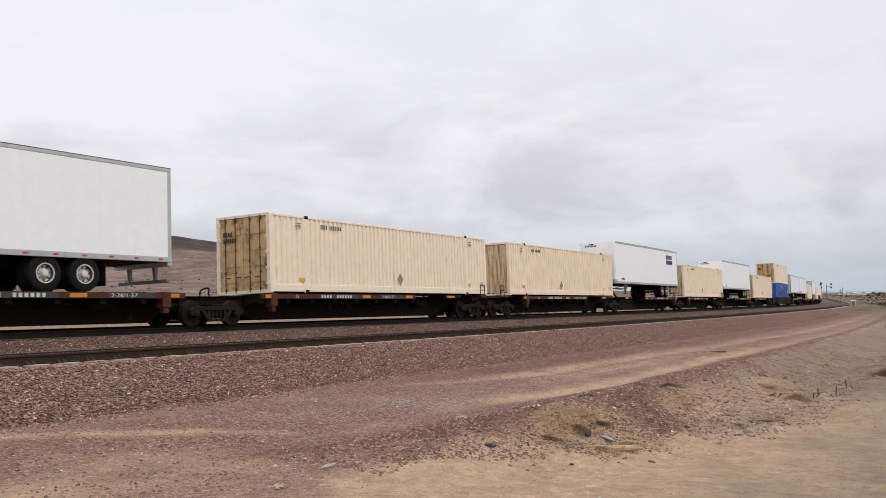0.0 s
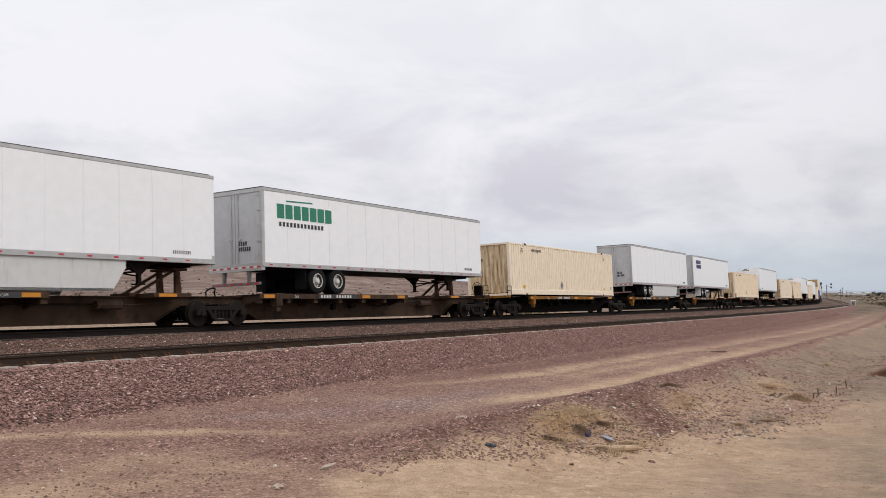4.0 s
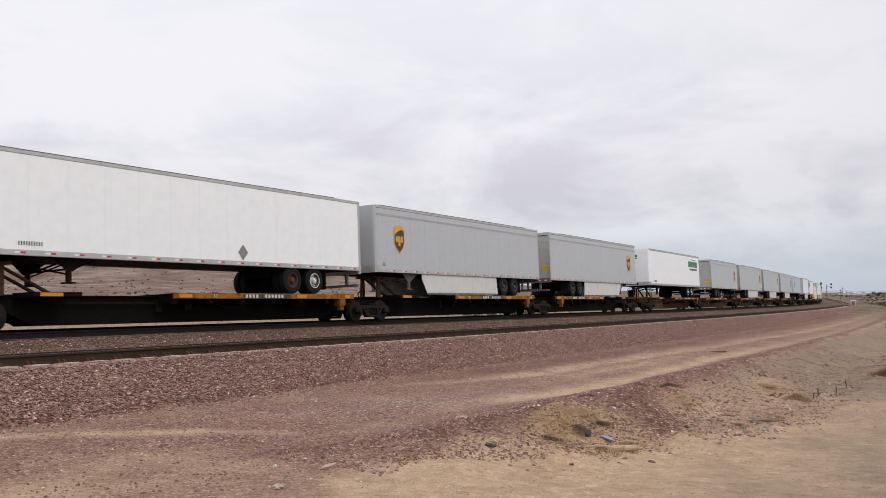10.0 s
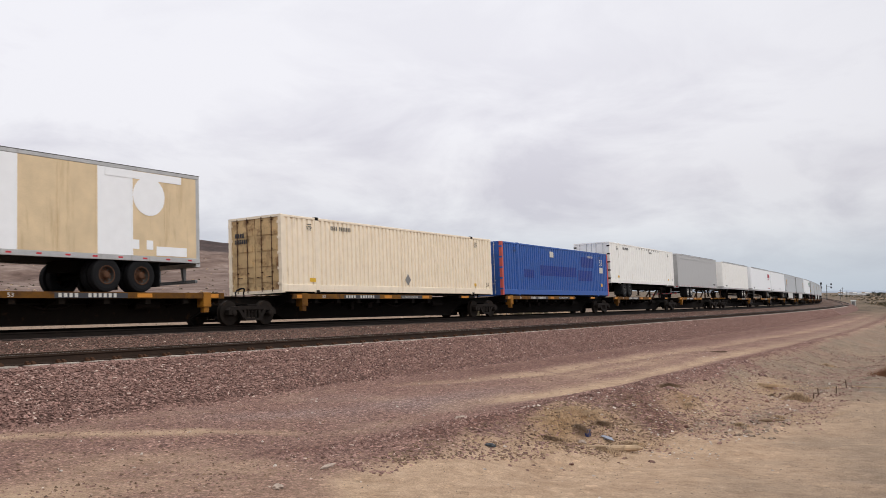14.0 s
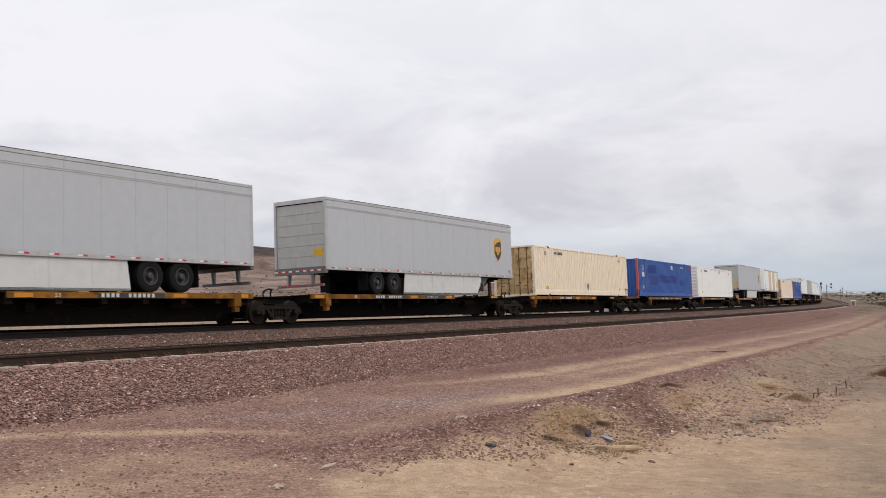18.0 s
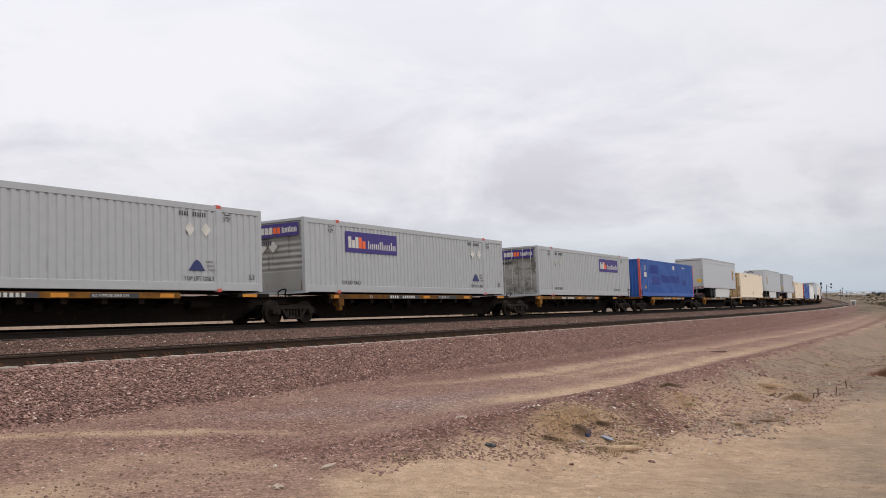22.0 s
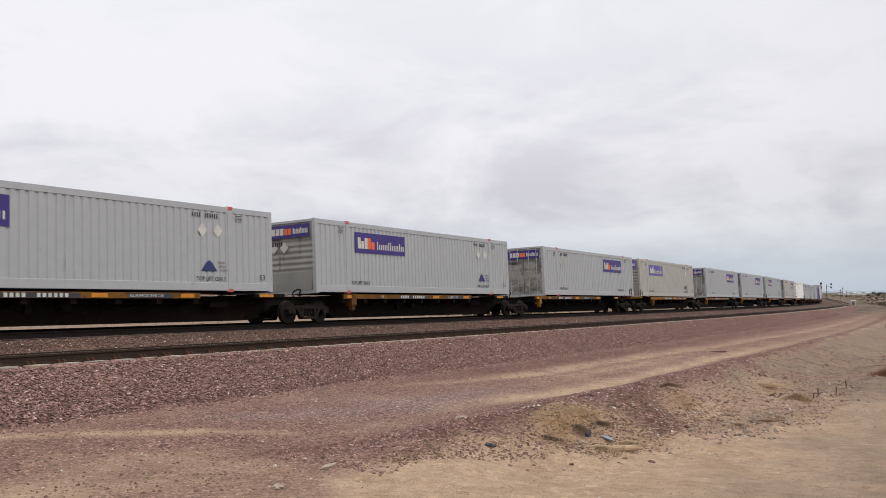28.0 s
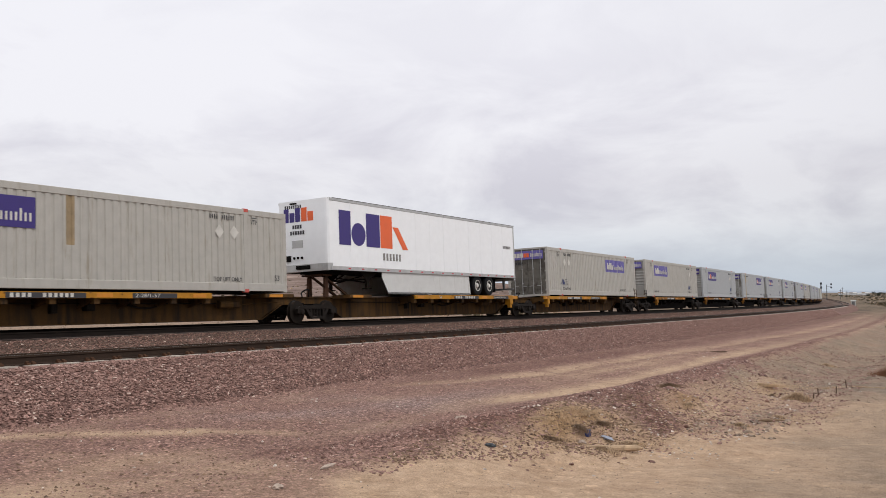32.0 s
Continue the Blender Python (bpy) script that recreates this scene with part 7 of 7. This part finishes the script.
for i in range(naz):
    az_ = radians(16 + 16 * i / (naz - 1))
    hh = 1 + 6 * max(0.0, math.sin(math.pi * (i - 14) / 34)) * (0.8 + 0.25 * math.sin(i * 0.9) + 0.1 * math.sin(i * 2.3)) if 14 < i < 48 else 2
    for rr_, zz in ((4300, -60), (4400, EYE + hh), (4560, -60)):
        mv.append((rr_ * math.sin(az_), rr_ * math.cos(az_), zz))
mf = [(3 * i + k_, 3 * i + 3 + k_, 3 * i + 4 + k_, 3 * i + 1 + k_) for i in range(naz - 1) for k_ in (0, 1)]
tagged(big("backdrop", mv, mf, M_FARBLUE, smooth=True), "low hazy blue mountains on the far horizon", "mountain", kind="structure")


# ---- the train: loads from the head to the tail ----
# key: (kind, where its rear end stands on the line at the start, label)
BEIGE_D = "weathered beige corrugated container with rusty doors on a spine car"
BEIGE_F = "weathered beige corrugated container with rust-streaked plain end"
FED_F = "light grey ribbed container with purple logo panel, on spine car"
FED_D = "light grey ribbed container with grimy doors and purple panel"
SHIELD = "pale grey road trailer with brown-gold shield and side skirt"
WHITE_L = "plain white road trailer riding on a rail spine car"
LOADS = [
    ("white_n", 299.0, 16.15, WHITE_L), ("beige_f", 280.6, 16.15, BEIGE_F), ("white_r", 262.4, 16.15, WHITE_L), ("white_n", 244.2, 16.15, WHITE_L),
    ("beige_f", 226.0, 16.15, BEIGE_F), ("white_r", 207.6, 16.15, WHITE_L), ("beige_f", 189.4, 16.15, BEIGE_F), ("white_n", 171.2, 16.15, WHITE_L),
    ("white_r", 152.9, 16.15, WHITE_L), ("stack", 132.3, 16.15, "beige container stacked on a blue one in a well car"),
    ("beige_rf", 111.7, 16.15, BEIGE_F), ("white_n", 93.0, 16.15, WHITE_L), ("beige_rf", 76.4, 16.15, BEIGE_F),
    ("metro_n", 58.25, 16.15, "white road trailer with navy block marking on side"), ("beige_rf", 41.25, 16.15, BEIGE_F), ("beige_d", 22.45, 16.15, BEIGE_D),
    ("white_n", 1.85, 16.15, "white road trailer, nose to the rear, with black marks"), ("beige_rf", -16.5, 16.15, BEIGE_F),
    ("metro_r", -35.7, 16.15, "white road trailer with navy block marking on side"), ("white_skirt", -53.95, 16.15, "white road trailer with side skirt and grey doors"),
    ("beige_f", -74.35, 16.15, BEIGE_F), ("green_n", -93.6, 16.15, "white road trailer with green block logo at its end"),
    ("white_skirt", -111.9, 16.15, "white road trailer with side skirt and rear doors"), ("pale_n", -131.9, 13.6, "pale blue short road trailer with shield mark"),
    ("shield_skirt", -151.35, 16.15, SHIELD + ""), ("shield_skirt", -169.15, 16.15, SHIELD + ""), ("shield_skirt", -186.85, 16.15, SHIELD + ""),
    ("shield_short", -202.0, 13.7, "pale grey short road trailer with shield mark, no skirt"), ("green_n2", -223.15, 16.15, "white road trailer with green block logo by its tail"),
    ("shield_skirt", -242.7, 16.15, SHIELD + ""), ("shield_n", -260.45, 16.15, "pale grey road trailer with shield mark near its nose"),
    ("white_n2", -277.7, 16.15, "white road trailer with one small grey diamond placard"), ("red_n", -294.6, 16.15, "white road trailer with dark red block logo"),
    ("white_48", -312.15, 14.8, "shorter cream-white road trailer with black end marks"), ("grey_r", -330.85, 15.5, "dull grey road trailer with swing doors and white rims"),
    ("white_chassis", -348.3, 16.15, "white ribbed container on a wheeled chassis"), ("blue_r", -364.95, 16.15, "blue corrugated container with red corner posts, navy patches"),
    ("beige_d", -382.3, 16.15, BEIGE_D), ("tan", -400.2, 14.0, "old white trailer with tan stained side panels"),
    ("shield_skirt", -419.7, 16.15, SHIELD + ""), ("white_c", -439.85, 16.15, "white panelled container with light stains on spine car"),
    ("blue", -458.3, 16.15, "blue corrugated container with red corner posts, navy patches"), ("beige_d", -476.98, 16.15, BEIGE_D),
    ("shield_skirt", -495.85, 16.15, SHIELD + ""), ("shield_n", -515.95, 16.15, "pale grey road trailer with shield mark near its nose"), ("beige_d", -534.7, 16.15, BEIGE_D),
    ("shield_skirt", -553.8, 16.15, SHIELD + ""), ("blue", -573.95, 16.15, "blue corrugated container with red corner posts, navy patches"),
    ("fed_d", -592.65, 16.15, FED_D), ("fed_f", -613.3, 16.15, FED_F), ("fed_f", -631.75, 16.15, FED_F),
    ("white_cd", -650.35, 16.15, "white panelled container with hinged doors and orange sticker"), ("fed_old_d", -669.1, 16.15, "aged grey-beige ribbed container with purple logo panel"),
    ("fed_f", -690.1, 16.15, FED_F), ("fed_d", -708.65, 16.15, FED_D), ("fed_d", -727.1, 16.15, FED_D), ("fed_faded_f", -748.5, 16.15, "light grey ribbed container with half-faded purple panel"),
    ("fed_d", -766.4, 16.15, FED_D), ("fed_f", -787.2, 16.15, FED_F), ("fed_f", -805.75, 16.15, FED_F), ("fed_dy", -824.4, 16.15, FED_D),
    ("fed_f", -845.1, 16.15, FED_F), ("fed_faded_f", -863.6, 16.15, "aged grey ribbed container with flaking purple logo panel"), ("fed_faded_d", -882.35, 16.15, "aged grey ribbed container with dark stained doors"),
    ("word_n", -902.87, 16.15, "white road trailer with large purple and orange blocks"), ("fed_old_f", -921.5, 16.15, "aged grey ribbed container with rust-streaked side"),
]

TOWARDS = {"white_n", "metro_n", "pale_n", "green_n2", "shield_n", "white_n2", "red_n", "white_48", "tan", "word_n"}


def make_load(kind, length):
    side = 1 if kind in TOWARDS else -1
    if kind == "beige_d":
        return container(M_BEIGE, M_BEIGE_OLD, doors_left=True, seed=1)
    if kind == "beige_f":
        return container(M_BEIGE, M_BEIGE_OLD, doors_left=False, seed=2, end=M_BEIGE_END)
    if kind == "beige_rf":
        return container(M_BEIGE_R, M_BEIGE_OLD, doors_left=False, seed=2, end=M_BEIGE_END)
    if kind == "fed_dy":
        return container(M_GREYC, M_GREYDIRT, doors_left=True, logo="bright", seed=5, lift=M_OLDYELLOW)
    if kind == "blue":
        return container(M_BLUE, M_BLUE, posts=M_REDPOST, doors_left=False, seed=3)
    if kind == "blue_r":
        return container(M_BLUE, M_BLUE, posts=M_REDPOST, doors_left=True, seed=33)
    if kind == "fed_f":
        return container(M_GREYC, M_GREYDIRT, doors_left=False, logo="bright", seed=4)
    if kind == "fed_d":
        return container(M_GREYC, M_GREYDIRT, doors_left=True, logo="bright", seed=5)
    if kind == "fed_old_d":
        return container(M_GREYC2, M_GREYDIRT, doors_left=True, logo="bright", seed=6)
    if kind == "fed_old_f":
        return container(M_GREYC2, M_GREYDIRT, doors_left=False, logo="bright", seed=7)
    if kind == "fed_faded_f":
        return container(M_GREYC2, M_GREYDIRT, doors_left=False, logo="faded", seed=8)
    if kind == "fed_faded_d":
        return container(M_GREYC2, M_GRIME, doors_left=True, logo="faded", seed=9)
    if kind == "white_c":
        return container(M_WHITEC, M_WHITEC, doors_left=False, ribs="panel", seed=10)
    if kind == "white_cd":
        return container(M_WHITEC, M_WHITEC, doors_left=True, ribs="panel", seed=11)
    if kind == "white_n":
        return trailer(M_WHITE, length, seed=12, top=4.97, tail=3.7, near=side)
    if kind == "white_r":
        return trailer(M_WHITE, length, seed=13, top=4.97, tail=3.7, near=side)
    if kind == "white_n2":
        return trailer(M_WHITE, length, seed=14, style="smooth", rim="mixed", tail=3.5, near=side)
    if kind in ("metro_n", "metro_r"):
        return trailer(M_WHITE, length, seed=15, top=4.97, style="smooth", logo="navy", tail=4.1, near=side)
    if kind == "white_skirt":
        return trailer(M_WHITE, length, seed=16, top=4.97, skirt=True, tail=3.9, near=side)
    if kind == "green_n":
        return trailer(M_WHITE, length, seed=18, logo="green", tail=3.7, near=side)
    if kind == "green_n2":
        return trailer(M_WHITE, length, seed=18, logo="green", tail=3.8, near=side)
    if kind == "pale_n":
        return trailer(M_BLUET, length, seed=19, style="smooth", logo="shield", rim="dark", tail=2.6, near=side)
    if kind == "shield_skirt":
        return trailer(M_GREYT, length, seed=20, style="smooth", logo="shield", skirt=True, rim="dark", rear="roll", tail=4.1, near=side)
    if kind == "shield_short":
        return trailer(M_GREYT, length, seed=21, style="smooth", logo="shield", rim="dark", rear="roll", tail=2.6, near=side)
    if kind == "shield_n":
        return trailer(M_GREYT, length, seed=22, style="smooth", logo="shield", skirt=True, rim="dark", rear="roll", tail=3.8, near=side)
    if kind == "red_n":
        return trailer(M_WHITE, length, seed=23, style="smooth", logo="red", rim="mixed", tail=3.6, near=side)
    if kind == "white_48":
        return trailer(M_WHITEC, length, seed=24, rim="white", tail=3.4, near=side)
    if kind == "grey_r":
        return trailer(M_GREYT2, length, seed=25, style="smooth", rear="doors", tail=4.0, near=side)
    if kind == "tan":
        return trailer(M_WHITE, length, seed=26, rim="rust", tail=2.9, near=side, logo="old", sheets=[M_TAN, M_TAN, M_WHITE, M_TAN, M_TAN, M_WHITE, M_TAN, M_TAN, M_WHITE, M_WHITE, M_WHITE])
    if kind == "word_n":
        return trailer(M_WHITE, length, seed=27, logo="wordmark", skirt=True, tail=3.6, near=side)
    return container(M_WHITEC, M_WHITEC, doors_left=True, ribs="panel", seed=28, low=TB - HB, name="white_container")


def chassis(h=8.075):
    """A bare road frame under a container."""
    t = new("container_chassis")
    for q in (-1, 1):
        part("frame_rail", Geo().box(-h + 0.1, h - 0.1, q * 0.5 - 0.06, q * 0.5 + 0.06, TB - 0.32, TB - 0.04, 0.02), M_DARK, t)
    for x in (-h + 0.15, -h + 2.4, h - 2.4, h - 0.15):
        part("cross_bolster", Geo().box(x - 0.09, x + 0.09, -1.25, 1.25, TB - 0.16, TB - 0.01, 0.015), M_DARK, t)
    running_gear(t, h, TB - 0.1, 3.6, "dark", random.Random(3))
    return t


# bogie centres of each articulated car, from its front end to its rear end
CARS = [
    ("yellow", [316.2, 298.0, 279.8, 261.6]), ("yellow", [259.3, 243.2, 225.0, 206.9]), ("yellow", [205.0, 188.5, 170.3, 153.0]),
    ("brown", [127.2, 110.6, 92.6]), ("brown", [91.0, 75.6, 58.1, 40.9]), ("brown", [37.5, 20.1, 1.6, -15.6]),
    ("yellow", [-19.6, -37.8, -56.4, -73.9]), ("rust", [-77.8, -95.3, -113.9, -131.6]), ("orange", [-136.3, -152.7, -170.7, -188.4, -206.2, -222.65]),
    ("yellow", [-227.2, -243.6, -260.5, -277.9, -294.7, -311.3]), ("yellow", [-315.8, -332.3, -349.4, -366.5, -383.6, -400.8]),
    ("yellow", [-404.6, -422.4, -440.4, -457.75]), ("yellow", [-461.75, -479.5, -498.3, -515.5]), ("yellow", [-519.36, -537.4, -555.8, -573.2]),
    ("yellow", [-577.4, -595.0, -613.7, -632.0]), ("yellow", [-635.4, -653.4, -671.97, -689.5]), ("yellow", [-693.3, -711.2, -729.6, -747.8]),
    ("yellow", [-751.6, -769.6, -787.4, -805.6]), ("yellow", [-809.5, -826.9, -846.4, -863.2]), ("ochre", [-866.95, -885.0, -903.4, -921.0]),
]

riders = []          # (thing, rear, front) of all that rolls
protos = {}
for i, (kind, rear, length, label) in enumerate(LOADS):
    if kind == "stack":
        continue
    turned = kind in TOWARDS
    key = (kind, length)
    if key in protos:
        ob = copy_thing(protos[key], Matrix())
    else:
        ob = protos[key] = make_load(kind, length)
        if turned:
            for ch in ob.children:
                ch.matrix_basis = Matrix.Rotation(math.pi, 4, "Z") @ ch.matrix_basis
    box = "container" in ob.name
    tagged(ob, label, "container" if box else "trailer", "containers on the train" if box else "trailers on the train")
    riders.append((ob, rear, rear + length))
    if kind == "white_chassis":
        riders.append((tagged(chassis(), "dark steel road chassis under a white container", "chassis"), rear, rear + length))

bodies = {}
for paint, bog in CARS:
    for i in range(len(bog) - 1):
        fr, re = bog[i], bog[i + 1]
        mid = (fr + re) / 2
        load = min(LOADS, key=lambda q: abs(q[1] + q[2] / 2 - mid))[0]
        boxy = load.startswith(("beige", "blue", "fed", "white_c")) and load != "white_chassis"
        hitch = 0 if boxy else (-1 if load in TOWARDS else 1)
        lu = round(fr - re, 1)
        key = (lu, paint, hitch, i == len(bog) - 2, i == 0)
        if key in bodies:
            car = copy_thing(bodies[key], Matrix())
        else:
            car = bodies[key] = spine_car(lu, paint, load, i == len(bog) - 2, i == 0, int(abs(mid) * 7), hitch)
        tagged(car, {"yellow": "worn yellow", "ochre": "dirty ochre", "orange": "rusty orange", "rust": "rust-brown", "brown": "brown-red"}[paint] + " and sooty steel spine car unit on the rails", "rail car", "spine cars of the train")
        riders.append((car, re, fr))


def well_car():
    c = new("well_car")
    part("well_body", Geo().sweep([[(x, y, z) for y, z in ((-1.45, 0.3), (1.45, 0.3), (1.45, 1.25), (1.33, 1.25), (1.33, 0.42), (-1.33, 0.42), (-1.33, 1.25), (-1.45, 1.25))] for x in (-8.4, 8.4)]), M_RUSTDARK, c)
    for e in (-1, 1):
        part("end_deck", Geo().box(min(e * 8.4, e * 10.2), max(e * 8.4, e * 10.2), -1.2, 1.2, 0.85, 1.15, 0.03), M_RUSTDARK, c)
        bogie(c, e * 9.3)
    return tagged(c, "rusty steel well car carrying two stacked containers", "rail car", "spine cars of the train")


riders.append((well_car(), 131.0, 149.6))
lo = container(M_BLUE, M_BLUE, doors_left=True, seed=31, low=-0.68)
tagged(lo, "blue corrugated container sunk in a well car", "container", "containers on the train")
hi = container(M_BEIGE, M_BEIGE_OLD, doors_left=True, seed=32, low=2.2)
tagged(hi, "beige corrugated container stacked on a blue container", "container", "containers on the train")
riders += [(lo, 132.3, 148.45), (hi, 132.3, 148.45)]


def motions():
    """The train rolls past along the curve."""
    for ob, rear, front in riders:
        ride(ob, rear, front)


motions()
